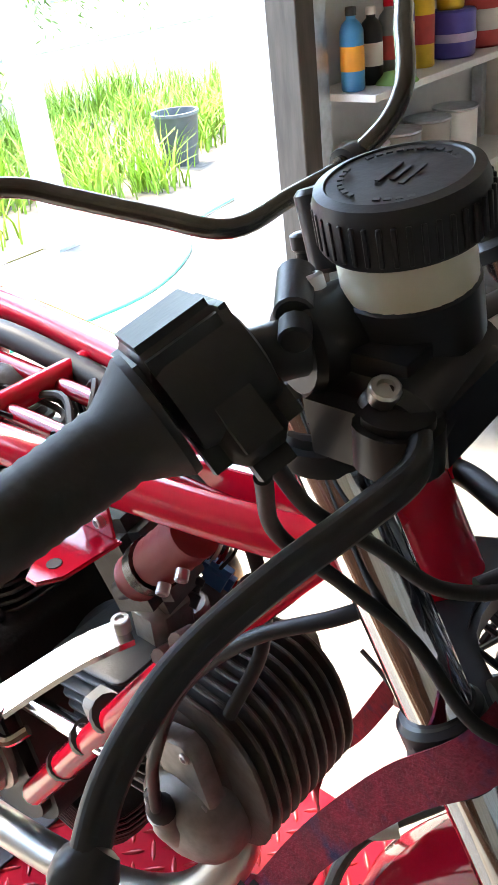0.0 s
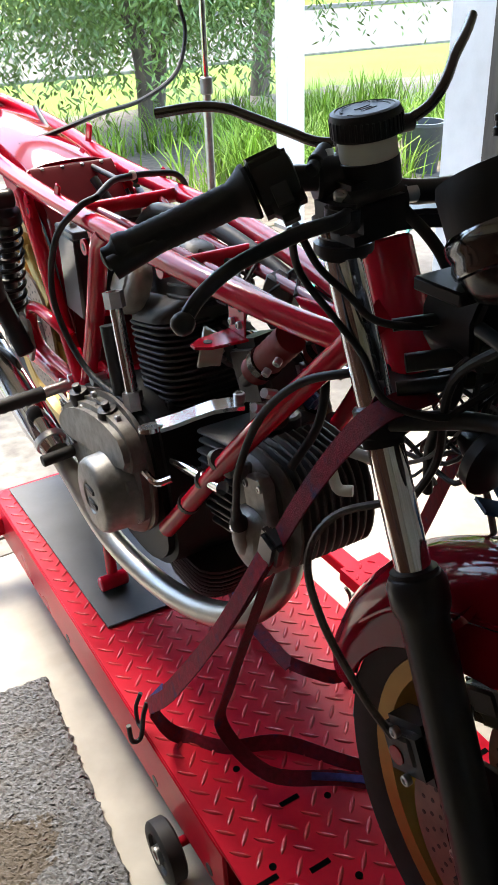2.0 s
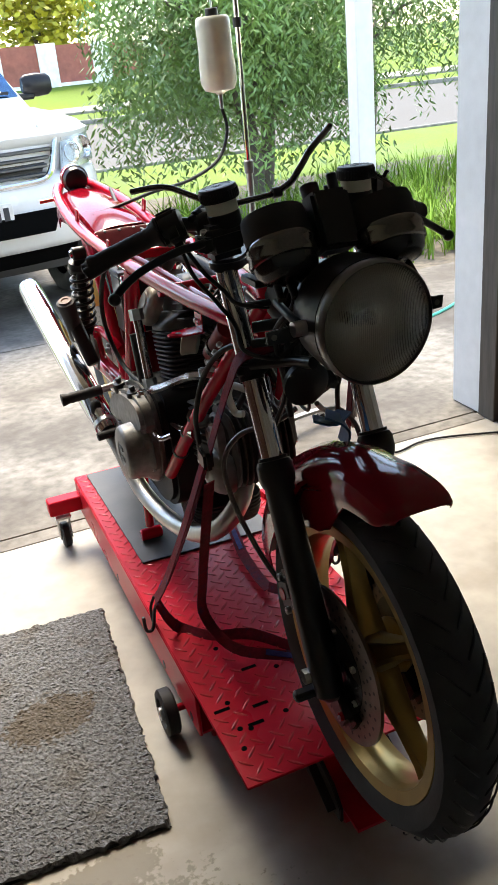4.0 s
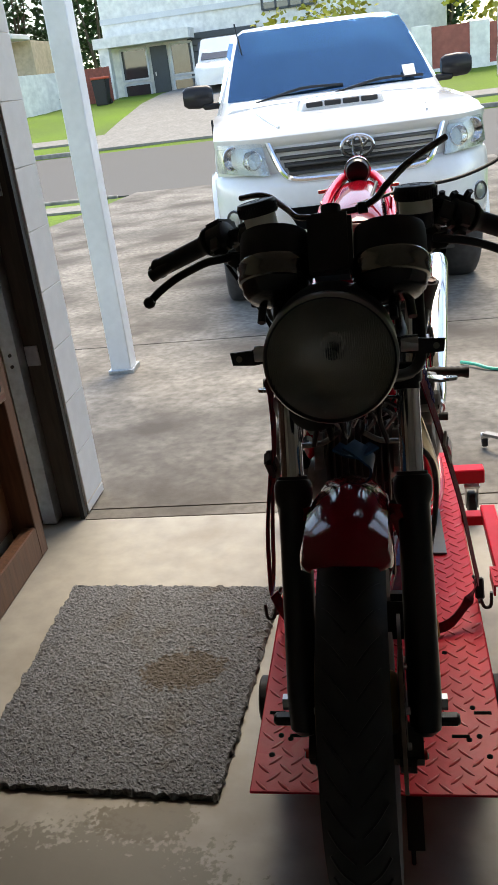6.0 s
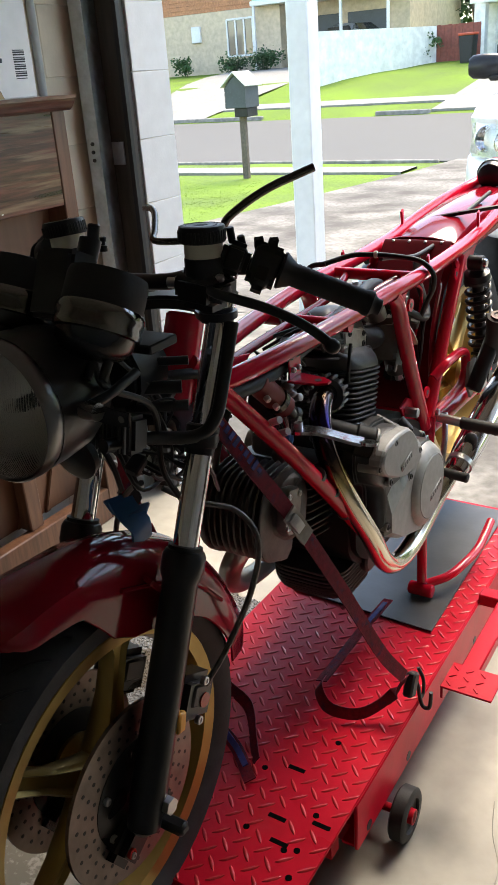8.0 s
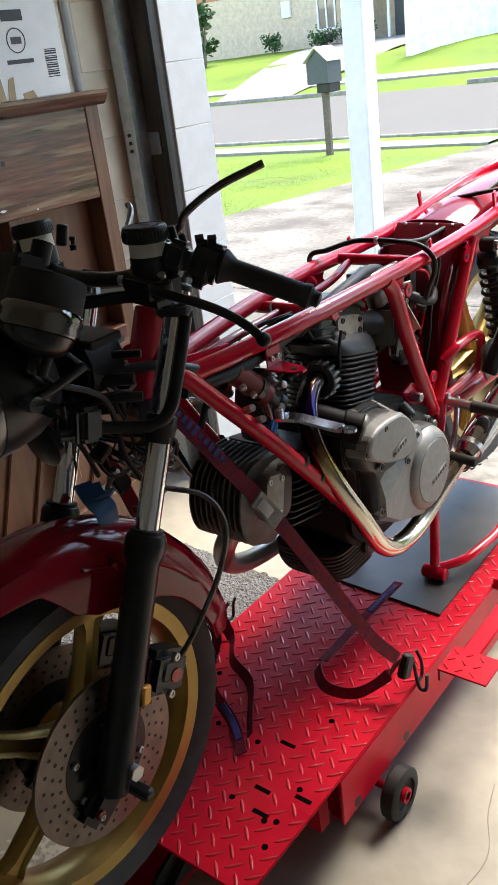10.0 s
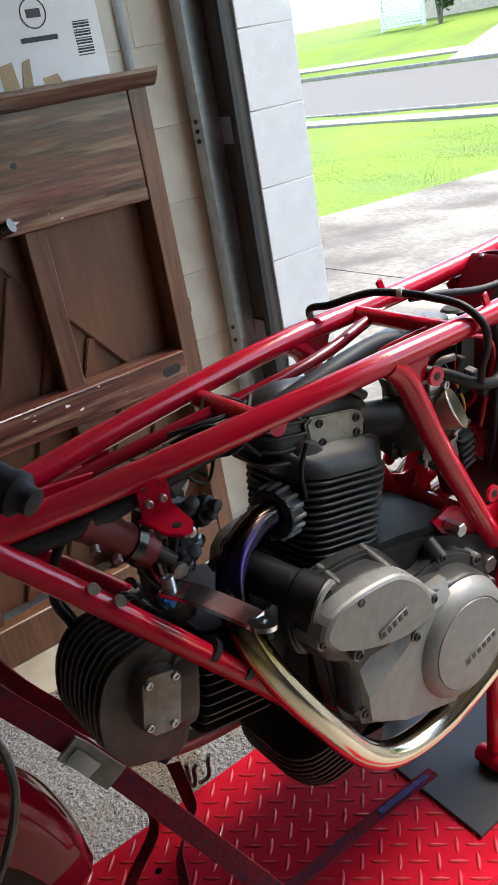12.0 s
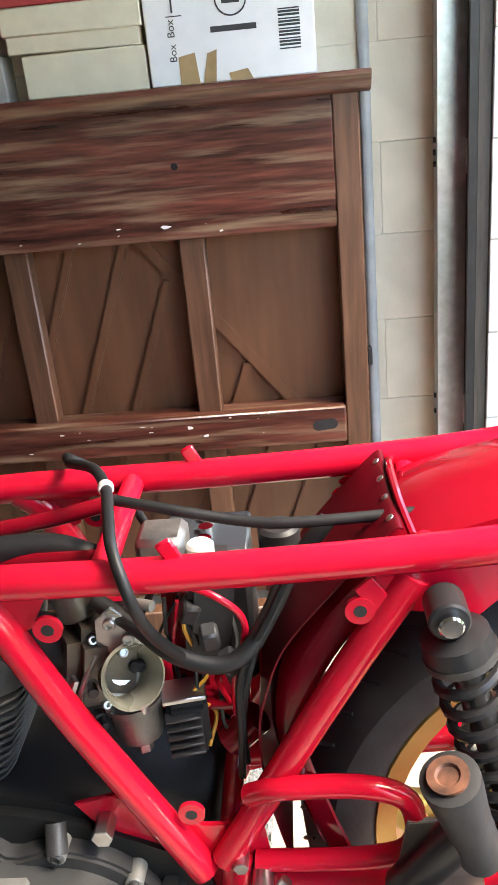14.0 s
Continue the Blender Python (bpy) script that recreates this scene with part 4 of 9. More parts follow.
        for yy in (0.92, 4.0):
            wt = bmesh_tyre(s * 0.80, yy, 0.385, 0.385, 0.25, "x", 0.23)
            wh = add("wheel", wt, TYRE, "black tyre on a steel rim")
            rb = bmesh.new()
            lathe(rb, (s * 0.82, yy, 0.385), (s, 0, 0), [(0, 0.05), (0.07, 0.06), (0.1, 0.02), (0.2, 0.02), (0.235, 0.09), (0.235, -0.05)], 20, False)
            add("rim", rb, ALLOY, parent=wh)
            wa = bmesh.new()
            tube(wa, [(s * 0.91, yy + 0.44 * math.cos(a), 0.4 + 0.44 * math.sin(a)) for a in (math.pi * k / 8 for k in range(9))], 0.035, n=6, step=2)
            add("wheel_arch", wa, CARW)
            add("arch_liner", nprism([(yy + 0.425 * math.cos(a), 0.43 + 0.40 * math.sin(a)) for a in (math.pi * k / 14 for k in range(15))], "x", s * 0.55, s * 0.913), VOID)
    lg = add("lower_grille", patch([(-0.47, 0.685), (0.47, 0.685), (0.40, 0.555), (-0.40, 0.555)], -0.004 + 0.03, 0.03, 10), VOID, "black lower air intake")
    add("intake_bar", strip_along(-0.44, 0.44, 0.645, 0.645, 0.007, 0.02, 0.045, 14), ALLOY_D, parent=lg)
    add("chassis", nspan((-0.7, 0.5, 0.3), (0.7, 5.0, 0.5)), GRILLE)
    pl = add("number_plate", nbox((-0.02, -0.056, 0.70), (0.36, 0.012, 0.128), 0.004), PLATE, "white number plate with dark bars")
    for k in range(6):
        add("character_bar", nbox((-0.155 + 0.054 * k, -0.064, 0.70), (0.034, 0.006, 0.078)), INK, parent=pl)
    add("roof_aerial", ncyl((-0.62, 1.75, 1.6), (-0.66, 1.85, 1.86), 0.006, n=6), BLACK)
    add("tailgate", nspan((-0.85, 5.2, 0.6), (0.85, 5.24, 1.2), 0.01), CARW)


utility_truck()


def far_car(name, x, y, turn, material, label, length=4.4, height=1.6):
    m = pose(x, y, gz(y) + 0.06, 0, 0, turn)
    t = thing(name, (0, 0, 0), label, "car")
    L, H = length, height
    bm = bmesh.new()
    secs = []
    for yy, w, top in ((0, 0.7, 0.75), (0.1, 0.82, 0.85), (0.9, 0.86, 0.98), (L - 0.2, 0.86, 1.0), (L, 0.8, 0.95)):
        secs.append(half_section(yy, [(w * 0.5, top), (w * 0.93, top), (w, top - 0.08), (w, 0.6), (w * 0.97, 0.3), (w * 0.8, 0.25)]))
    part("body", put(loft(bm, secs), m), material, t)
    bm = bmesh.new()
    secs = []
    for yy, w, z in ((0.9, 0.78, 0.99), (1.6, 0.66, H - 0.05), (2.2, 0.64, H), (L - 0.9, 0.64, H - 0.02), (L - 0.15, 0.76, 1.0)):
        secs.append(half_section(yy, [(w * 0.5, z), (w * 0.95, z - 0.01), (w, z - 0.04), (0.8, 0.98), (0.8, 0.9), (0.7, 0.9)]))
    part("cabin", put(loft(bm, secs), m), material, t)
    for s in (-1, 1):
        part("side_window", put(nprism([(1.35, 1.05), (L - 0.5, 1.05), (L - 0.95, H - 0.12), (1.8, H - 0.12)], "x", s * 0.7, s * 0.785), m), WINDOW, t)
        for yy in (0.8, L - 0.8):
            wh = part("wheel", put(bmesh_tyre(s * 0.76, yy, 0.33, 0.33, 0.2, "x", 0.2), m), TYRE, t)
            part("rim", put(lathe(bmesh.new(), (s * 0.8, yy, 0.33), (s, 0, 0), [(0, 0.04), (0.1, 0.02), (0.2, 0.05)], 14, False), m), ALLOY, wh)
    part("rear_window", put(nprism([(-0.62, 0), (0.62, 0), (0.55, 0.42), (-0.55, 0.42)], "z", 0, 0.02), m @ pose(0, L - 0.2, 1.06, 118, 0, 0)), WINDOW, t)
    part("windscreen", put(nprism([(-0.66, 0), (0.66, 0), (0.58, 0.78), (-0.58, 0.78)], "z", 0, 0.02), m @ pose(0, 0.93, 1.04, 39, 0, 0)), WINDOW, t)
    for s in (-1, 1):
        part("tail_lamp", put(nbox((s * 0.76, L - 0.02, 0.8), (0.12, 0.06, 0.2), 0.01), m), REDLENS, t)
    return t


far_car("parked_car", -15.0, 36.3, 60, SILVER, "silver hatchback car parked behind the white wall")
far_car("parked_truck", -4.9, 28.5, 4, CARW, "white utility vehicle parked on the drive across the street", 4.9, 1.75)

# ---- the garage shell ----
bm = bmesh.new()
sheet(bm, [-1.5 + 0.5 * k for k in range(9)] , [-2.4 + 0.4 * k for k in range(10)] + [1.475], lambda x, y: 0.0)
tagged(part("floor", bm, CONC), "worn concrete garage floor with stains", "floor", kind="structure")
tagged(part("floor_base", nspan((-1.6, -2.5, -0.2), (2.7, 1.555, -0.006)), CONC), "concrete slab under the garage", "floor", kind="structure")
tagged(part("threshold", nspan((-1.08, 1.478, -0.005), (1.425, 1.553, 0.001), 0.003), DRIVE), "rough concrete threshold strip under the door", "threshold", kind="structure")
tagged(part("threshold_gap", nspan((-1.45, 1.555, -0.1), (1.6, 1.571, -0.02)), BLACK), "dark joint between garage floor and drive", "joint", kind="structure")
tagged(part("ceiling", nspan((-1.65, -2.6, 2.45), (2.75, 1.75, 2.6)), CEIL), "plain unpainted garage ceiling", "ceiling", kind="structure")
# Back wall is out of view, set close in to bounce light forward.
tagged(part("wall_south", nspan((-1.65, -2.6, 0), (2.75, -2.4, 2.45)), WALLD), "plain unseen back wall placed to bounce light", "wall", kind="structure")
tagged(part("wall_east", nspan((2.55, -2.4, 0), (2.75, 1.53, 2.45)), WALLP), "plain side wall of the garage", "wall", kind="structure")
wall_w = tagged(part("wall_west", nspan((-1.45, -2.4, 0), (-1.2515, 1.53, 2.45)), MORTAR), "cream painted block wall of the garage", "wall", kind="structure")
wall_n = tagged(part("wall_north", nspan((-1.47, 1.5325, 0), (-1.0825, 1.7195, 2.2)), MORTAR), "white painted block pier beside the door opening", "wall", kind="structure")
tagged(part("wall_north_right", nspan((1.44, 1.53, 0), (2.75, 1.72, 2.45)), BLOCKW), "block wall beside the door opening", "wall", kind="structure")
tagged(part("lintel", nspan((-1.47, 1.53, 2.2), (1.44, 1.72, 2.45)), BLOCKC), "plain lintel over the door opening", "lintel", kind="structure")
jl = tagged(part("door_frame_left", nspan((-1.225, 1.502, 0), (-1.088, 1.53, 2.2), 0.002), WOOD_F), "dark unpainted timber door frame", "door frame", kind="structure")
tagged(part("door_seal", nspan((-1.098, 1.485, 0), (-1.082, 1.5015, 2.2)), BLACK), "black rubber weather seal", "seal", kind="structure")
tagged(part("door_frame_right", nspan((1.425, 1.43, 0), (1.50, 1.53, 2.2), 0.004), WOOD_F), "weathered timber door frame", "door frame", kind="structure")


def door_track(x, name):
    t = thing(name, (x, 1.46, 0), "galvanised steel roller door track", "door track")
    bm = bmesh.new()
    prism(bm, [(x - 0.026, 1.438), (x + 0.026, 1.438), (x + 0.026, 1.498), (x + 0.022, 1.498), (x + 0.022, 1.444), (x - 0.022, 1.444), (x - 0.022, 1.498), (x - 0.026, 1.498)], "z", 0.01, 2.2)
    part("channel", bm, ZINC, t)
    for z in (0.62, 0.66, 1.19, 1.215, 1.24, 1.8):
        part("bolt", ncyl((x, 1.439, z), (x, 1.433, z), 0.006, n=10), GRILLE, t)
    for z in (0.64, 1.21, 1.78):
        part("bracket", nspan((x + 0.028, 1.496, z - 0.04), (x + 0.075, 1.501, z + 0.03)), ZINC, t, "galvanised fixing bracket")


door_track(-1.2, "door_track")
door_track(1.53, "door_track")
tagged(part("conduit", ncyl((-1.243, 1.296, 0.0), (-1.243, 1.296, 2.4), 0.0125, n=12), mat("pale_grey_pvc", (0.40, 0.41, 0.41), 0.35)), "pale plastic conduit on the wall", "pipe")
tagged(part("floor_crack", ntube([(0.40, 0.60, 0.0), (0.42, 0.52, 0.0004), (0.455, 0.44, 0.0), (0.45, 0.36, 0.0004), (0.42, 0.27, 0.0), (0.405, 0.18, 0.0003), (0.40, 0.05, 0.0)], 0.0011, n=5, step=5), PATHC), "fine pale crack across the floor", "crack", kind="structure")

# ---- the lift table ----
TOP = 0.215


def lift_table():
    t = thing("motorcycle_lift", (0, 0.7, 0), "red steel motorcycle lift table with checker plate top", "lift table")
    part("deck", nspan((-0.2375, 0.0, TOP - 0.006), (0.2375, 1.45, TOP), 0.002), LIFT_RED, t)
    # raised lozenges, turned by turns
    bm = bmesh.new()
    pitch = 0.042
    cuts = [(e * x, y, 0.027) for e in (-1, 1) for x, y in ((0.157, 0.145), (0.205, 0.21), (0.105, 0.305), (0.128, 0.19))]
    cuts += [(e * x, y, 0.014) for e in (-1, 1) for x, y in ((0.192, 0.145), (0.09, 0.148), (0.187, 0.225), (0.205, 0.093), (0.172, 0.136), (0.05, 0.28), (0.145, 0.40))]
    for row in range(68):
        y = 0.015 + pitch / 2 * row
        x = -0.196 if row % 2 else -0.217
        a = radians(45 if row % 2 else -45)
        c, s = math.cos(a), math.sin(a)
        while x < 0.228:
            if y < 1.44 and all(math.hypot(x - p, y - q) > r for p, q, r in cuts):
                rings = []
                for f, h in ((1.0, 0.0), (0.72, 0.0011), (0.3, 0.0021)):
                    ring = []
                    for px, py in ((-0.0172, 0), (-0.010, -0.0031), (0.0, -0.0038), (0.010, -0.0031), (0.0172, 0), (0.010, 0.0031), (0.0, 0.0038), (-0.010, 0.0031)):
                        px, py = px * (0.82 + 0.18 * f), py * f
                        ring.append(bm.verts.new((x + px * c - py * s, y + px * s + py * c, TOP + h)))
                    rings.append(ring)
                bm.faces.new(rings[-1])
                for lo, hi in zip(rings, rings[1:]):
                    for i in range(8):
                        bm.faces.new((lo[i], lo[(i + 1) % 8], hi[(i + 1) % 8], hi[i]))
            x += pitch
    part("tread_pattern", bm, LOZ_RED, t, "raised checker plate lozenges", smooth=70)
    for s in (-1, 1):
        part("side_channel", nspan((s * 0.232, 0.28, 0.10), (s * 0.240, 1.45, TOP - 0.004), 0.002), LIFT_RED, t)
        part("side_lip", nspan((s * 0.205, 0.285, 0.10), (s * 0.238, 1.44, 0.106)), LIFT_RED, t)
        for y in (0.33, 0.525, 0.95):
            part("side_hole", ncyl((s * 0.2385, y, 0.15 if y < 0.3 else 0.118), (s * 0.2408, y, 0.15 if y < 0.3 else 0.118), 0.011, n=12), BLACK, t, "dark round hole")
        # axle stub and wheel
        wx = 0.268 * s
        part("axle", ncyl((s * 0.2, 0.437, 0.057), (wx + s * 0.02, 0.437, 0.057), 0.009, n=10), LIFT_RED, t)
        wh = part("wheel", lathe(bmesh.new(), (wx - 0.016, 0.437, 0.057), (1, 0, 0), [(0.02, 0.006), (0.034, 0.006), (0.036, 0.0), (0.05, 0.0), (0.055, 0.004), (0.055, 0.028), (0.05, 0.032), (0.036, 0.032), (0.034, 0.026), (0.02, 0.026)], 28), RUBBER, t, "black castor wheel")
        part("hub", ncyl((wx - 0.02, 0.437, 0.057), (wx + 0.02, 0.437, 0.057), 0.016, n=12), LIFT_RED if s > 0 else STEEL, wh)
        part("axle_plate", nspan((s * 0.20, 0.40, 0.05), (s * 0.208, 0.47, 0.12)), LIFT_RED, t)
        part("frame_rail", nspan((s * 0.14, 0.36, 0.005), (s * 0.19, 1.40, 0.055), 0.004), LIFT_RED, t)
        part("scissor_arm", nbox((s * 0.165, 0.82, 0.08), (0.022, 0.9, 0.04), 0.003, (3.2, 0, 0)), LIFT_RED, t)
    # slots and holes near the front edge
    for s in (-1, 1):
        for x, y in ((0.157, 0.145), (0.205, 0.21), (0.105, 0.305), (0.128, 0.19)):
            part("slot", nbox((s * x, y, TOP + 0.0004), (0.034, 0.009, 0.0012), 0.0004), VOID, t, "dark slot in the deck")
        for x, y in ((0.192, 0.145), (0.09, 0.148), (0.187, 0.225), (0.205, 0.093), (0.172, 0.136), (0.05, 0.28), (0.145, 0.40)):
            part("hole", ncyl((s * x, y, TOP - 0.001), (s * x, y, TOP + 0.0012), 0.0058, n=12), VOID, t, "dark hole in the deck")
    # rear bar with castors
    part("rear_bar", nspan((-0.345, 1.385, 0.125), (0.345, 1.435, 0.175), 0.004), LIFT_RED, t)
    for s in (-1, 1):
        c = part("castor", lathe(bmesh.new(), (s * 0.305 - 0.014, 1.41, 0.042), (1, 0, 0), [(0.012, 0), (0.036, 0), (0.042, 0.005), (0.042, 0.023), (0.036, 0.028), (0.012, 0.028)], 24), RUBBER, t, "black swivel castor")
        bm = bmesh.new()
        for q in (-0.019, 0.019):
            box(bm, (s * 0.305 + q, 1.41, 0.07), (0.004, 0.035, 0.075), 0.001)
        box(bm, (s * 0.305, 1.41, 0.112), (0.05, 0.05, 0.01), 0.002)
        part("fork", bm, STEEL, c)
    # foot pedal
    part("pedal_arm", nspan((0.290, 0.66, 0.218), (0.330, 1.02, 0.246), 0.003), LIFT_RED, t)
    pd = part("pedal", nbox((0.328, 0.645, 0.25), (0.105, 0.085, 0.005), 0.001), LIFT_RED, t, "checker plate foot pedal")
    bm = bmesh.new()
    for k in range(9):
        box(bm, (0.288 + 0.028 * (k % 3), 0.618 + 0.026 * (k // 3), 0.2535), (0.016, 0.004, 0.002), 0.0006, (0, 0, 45 if k % 2 else -45))
    part("tread", bm, LIFT_RED, pd)
    part("pedal_lip", nspan((0.276, 0.604, 0.222), (0.281, 0.688, 0.2515)), LIFT_RED, pd)
    part("pedal_link", nspan((0.236, 0.98, 0.2), (0.33, 1.02, 0.23), 0.003), LIFT_RED, t)
    # front wheel vice
    for s in (-1, 1):
        part("vice_plate", nprism([(-0.06, 0.11), (0.08, 0.11), (0.08, 0.19), (0.03, 0.20), (-0.03, 0.175), (-0.06, 0.14)], "x", s * 0.064 - 0.012, s * 0.072 - 0.012, 0.0015), SATIN, t, "black steel vice plate")
        part("vice_flange", nbox((s * 0.074 - 0.012, 0.012, 0.160), (0.03, 0.13, 0.006), 0.001, (30, 0, 0)), SATIN, t)
        part("vice_bolt", ncyl((s * 0.078 - 0.012, 0.045, 0.178), (s * 0.078 - 0.012, 0.04, 0.198), 0.008, n=6), STEEL, t)
    part("wheel_tray", nspan((-0.062, -0.088, 0.098), (0.036, 0.0, 0.106), 0.001), LIFT_RED, t)
    part("tray_arm", nspan((-0.06, -0.03, 0.06), (0.036, 0.28, 0.097), 0.003), LIFT_RED, t)
    part("front_cross", nspan((-0.19, 0.27, 0.06), (0.19, 0.30, TOP - 0.006)), LIFT_RED, t)


lift_table()

bm = bmesh.new()
prism(bm, [(-0.19, 0.822), (0.182, 0.806), (0.176, 1.425), (-0.20, 1.432)], "z", TOP + 0.002, TOP + 0.007, 0.001)
tagged(part("rubber_mat", bm, GREYRUB), "dark grey rubber mat lying on the lift deck", "mat")


def carpet():
    t = thing("carpet_mat", (-0.65, 0.6, 0), "grey loop pile carpet offcut on the floor", "mat")
    c = [Vector(p) for p in ((-0.354, 0.174, 0), (-0.96, 0.205, 0), (-0.965, 1.02, 0), (-0.294, 0.984, 0))]

    def at(u, v):
        return c[0].lerp(c[1], u).lerp(c[3].lerp(c[2], u), v)
    bm = bmesh.new()
    nu, nv = 170, 225
    rnd = random.Random(5)
    g = []
    for j in range(nv + 1):
        r = []
        for i in range(nu + 1):
            edge = min(i, nu - i, j, nv - j)
            q = at(i / nu, j / nv)
            n1 = rnd.uniform(-0.7, 0.7) + 1.1 * noise.noise(q * 95) + 0.6 * noise.noise(q * 40)
            q.z = 0.004 if edge == 0 else 0.0155 + 0.0026 * n1 + 0.0012 * noise.noise(q * 12)
            if edge < 2:
                q += Vector((noise.noise(q * 60), noise.noise(q * 60 + Vector((9, 0, 0))), 0)) * 0.011
            else:
                q += Vector((rnd.gauss(0, 0.0013), rnd.gauss(0, 0.0013), 0))
            r.append(bm.verts.new(q))
        g.append(r)
    for r, s in zip(g, g[1:]):
        for k in range(nu):
            bm.faces.new((r[k], r[k + 1], s[k + 1], s[k]))
    part("carpet_top", bm, MAT_G, t, smooth=0)
    part("backing", nprism([(q.x, q.y) for q in c], "z", 0.001, 0.0045), BLACK, t, "dark backing")


carpet()

# ---- piano back with boxes on top ----


def piano():
    t = thing("upright_piano", (-1.2, 0.6, 0), "bare back of a dark-stained upright piano against the wall", "piano")
    x, y0, y1 = -1.15, -0.75, 1.275
    part("top_rail", nspan((x - 0.09, y0, 1.085), (x, y1 - 0.055, 1.365), 0.003), WOOD_D, t, "wide worn top rail")
    part("cornice", nprism([(-1.247, 1.365), (x + 0.001, 1.365), (x + 0.001, 1.350), (x + 0.008, 1.352), (x + 0.018, 1.362), (x + 0.030, 1.381), (x + 0.034, 1.383), (x + 0.034, 1.393), (-1.247, 1.393)], "y", y0, y1 + 0.025, 0.002), WOOD_D, t, "moulded cornice")
    part("stile", nspan((x - 0.09, y1 - 0.055, 0.0), (x + 0.001, y1, 1.364), 0.003), WOOD_V, t)
    part("side_panel", nspan((-1.247, y1 - 0.02, 0.0), (x - 0.091, y1 - 0.001, 1.364), 0.002), WOOD_V, t)
    mr = part("mid_rail", nspan((x - 0.066, y0, 0.582), (x + 0.012, y1 - 0.056, 0.672), 0.004), WOOD_D, t, "scuffed middle rail")
    part("bottom_rail", nspan((x - 0.045, y0, 0.0), (x + 0.002, y1 - 0.056, 0.12), 0.004), WOOD_V, t)
    slot = [(1.152 + 0.013 * math.cos(a), 0.628 + 0.013 * math.sin(a)) for a in (math.pi * (0.5 + k / 8) for k in range(9))] + [(1.185 + 0.013 * math.cos(a), 0.631 + 0.013 * math.sin(a)) for a in (math.pi * (1.5 + k / 8) for k in range(9))]
    part("finger_slot", nprism(slot, "x", x + 0.006, x + 0.0128), BLACK, mr, "dark finger slot")
    part("knot", ncyl((x - 0.001, 0.882, 1.238), (x + 0.0012, 0.882, 1.238), 0.008, n=10), BLACK, t, "dark knot hole")
    for y in (0.9, 0.5, 0.1, -0.3):
        part("back_post", nspan((x - 0.066, y - 0.032, 0.12), (x - 0.018, y + 0.026, 1.085), 0.004), WOOD_V, t)
    # soundboard behind, with slanting ribs that end at the cut-off bar
    part("soundboard", nspan((x - 0.088, y0, 0.12), (x - 0.080, y1 - 0.056, 1.085)), WOOD_P, t, "brown soundboard")
    part("corner_board", nprism([(0.775, 1.0845), (1.2185, 1.0845), (1.2185, 0.60), (1.155, 0.60)], "x", x - 0.0795, x - 0.0715, 0.002), WOOD_P, t, "smooth corner board")
    part("cut_off_bar", nprism([(0.748, 1.0845), (0.790, 1.0845), (1.172, 0.60), (1.130, 0.60)], "x", x - 0.0797, x - 0.067, 0.004), WOOD_P, t, "diagonal cut-off bar")
    for k in range(17):
        foot = 1.193 - 0.125 * k
        lean = 0.38
        top = 1.0845
        if foot + lean * (1.0845 - 0.635) > 0.70:
            top = (0.76 - foot + 0.788 * 1.0845 + lean * 0.635) / (lean + 0.788) - 0.012
        lo = 0.121
        ya, yb = foot + lean * (lo - 0.635), foot + lean * (top - 0.635)
        if yb > 1.21 or ya < y0:
            continue
        rib = nprism([(ya - 0.011, lo), (ya + 0.011, lo), (yb + 0.011, top), (yb - 0.011, top)], "x", x - 0.0802, x - 0.0675, 0.003)
        part("rib", rib, WOOD_P, t)
    chips = random.Random(31)
    for k in range(30):
        rail = k % 3
        y, z = chips.uniform(0.2, 1.2), (chips.uniform(0.6, 0.668) if rail else chips.uniform(1.09, 1.12))
        r = chips.uniform(0.05, 1.0) ** 2 * 0.008 + 0.0012
        flat = chips.uniform(0.12, 0.55)
        pts = [(y + r * chips.uniform(0.5, 1.6) * math.cos(a), z + r * flat * chips.uniform(0.5, 1.2) * math.sin(a)) for a in (1.05 * q for q in range(6))]
        xf = x + (0.012 if rail else 0.0)
        part("paint_chip", nprism(pts, "x", xf - 0.001, xf + 0.0006), CARD, t, "pale chip in the varnish")
    part("lock_plate", nspan((-1.19, y1 + 0.0005, 0.76), (-1.165, y1 + 0.012, 0.80), 0.002), BLACK, t, "black iron catch")


piano()


def letters(text, size, m, material, name, parent):
    cu = bpy.data.curves.new(name, "FONT")
    cu.body, cu.size, cu.extrude = text, size, 0.0002
    ob = bpy.data.objects.new(name, cu)
    scene.collection.objects.link(ob)
    dg = bpy.context.evaluated_depsgraph_get()
    me = bpy.data.meshes.new_from_object(ob.evaluated_get(dg))
    bpy.data.objects.remove(ob)
    me.transform(m)
    me.materials.clear()
    me.materials.append(material)
    o = new(name, me)
    o.parent = parent
    if parent.type == "EMPTY":
        o.matrix_parent_inverse = Matrix.Translation(-parent.location)
    return o


def carton(name, y0, y1, z0, z1, x0, x1, material, label, lid=0.0, lean=0.0):
    t = thing(name, ((x0 + x1) / 2, (y0 + y1) / 2, z0), label, "box")
    m = pose((x0 + x1) / 2, (y0 + y1) / 2, z0, 0, 0, lean) @ Matrix.Translation((-(x0 + x1) / 2, -(y0 + y1) / 2, -z0))
    part("body", put(nspan((x0, y0, z0), (x1, y1, z1), 0.003), m), material, t)
    if lid:
        part("lid", put(nspan((x0 - 0.006, y0 - 0.006, z1 - lid), (x1 + 0.006, y1 + 0.006, z1 + 0.004), 0.003), m), material, t)
    return t


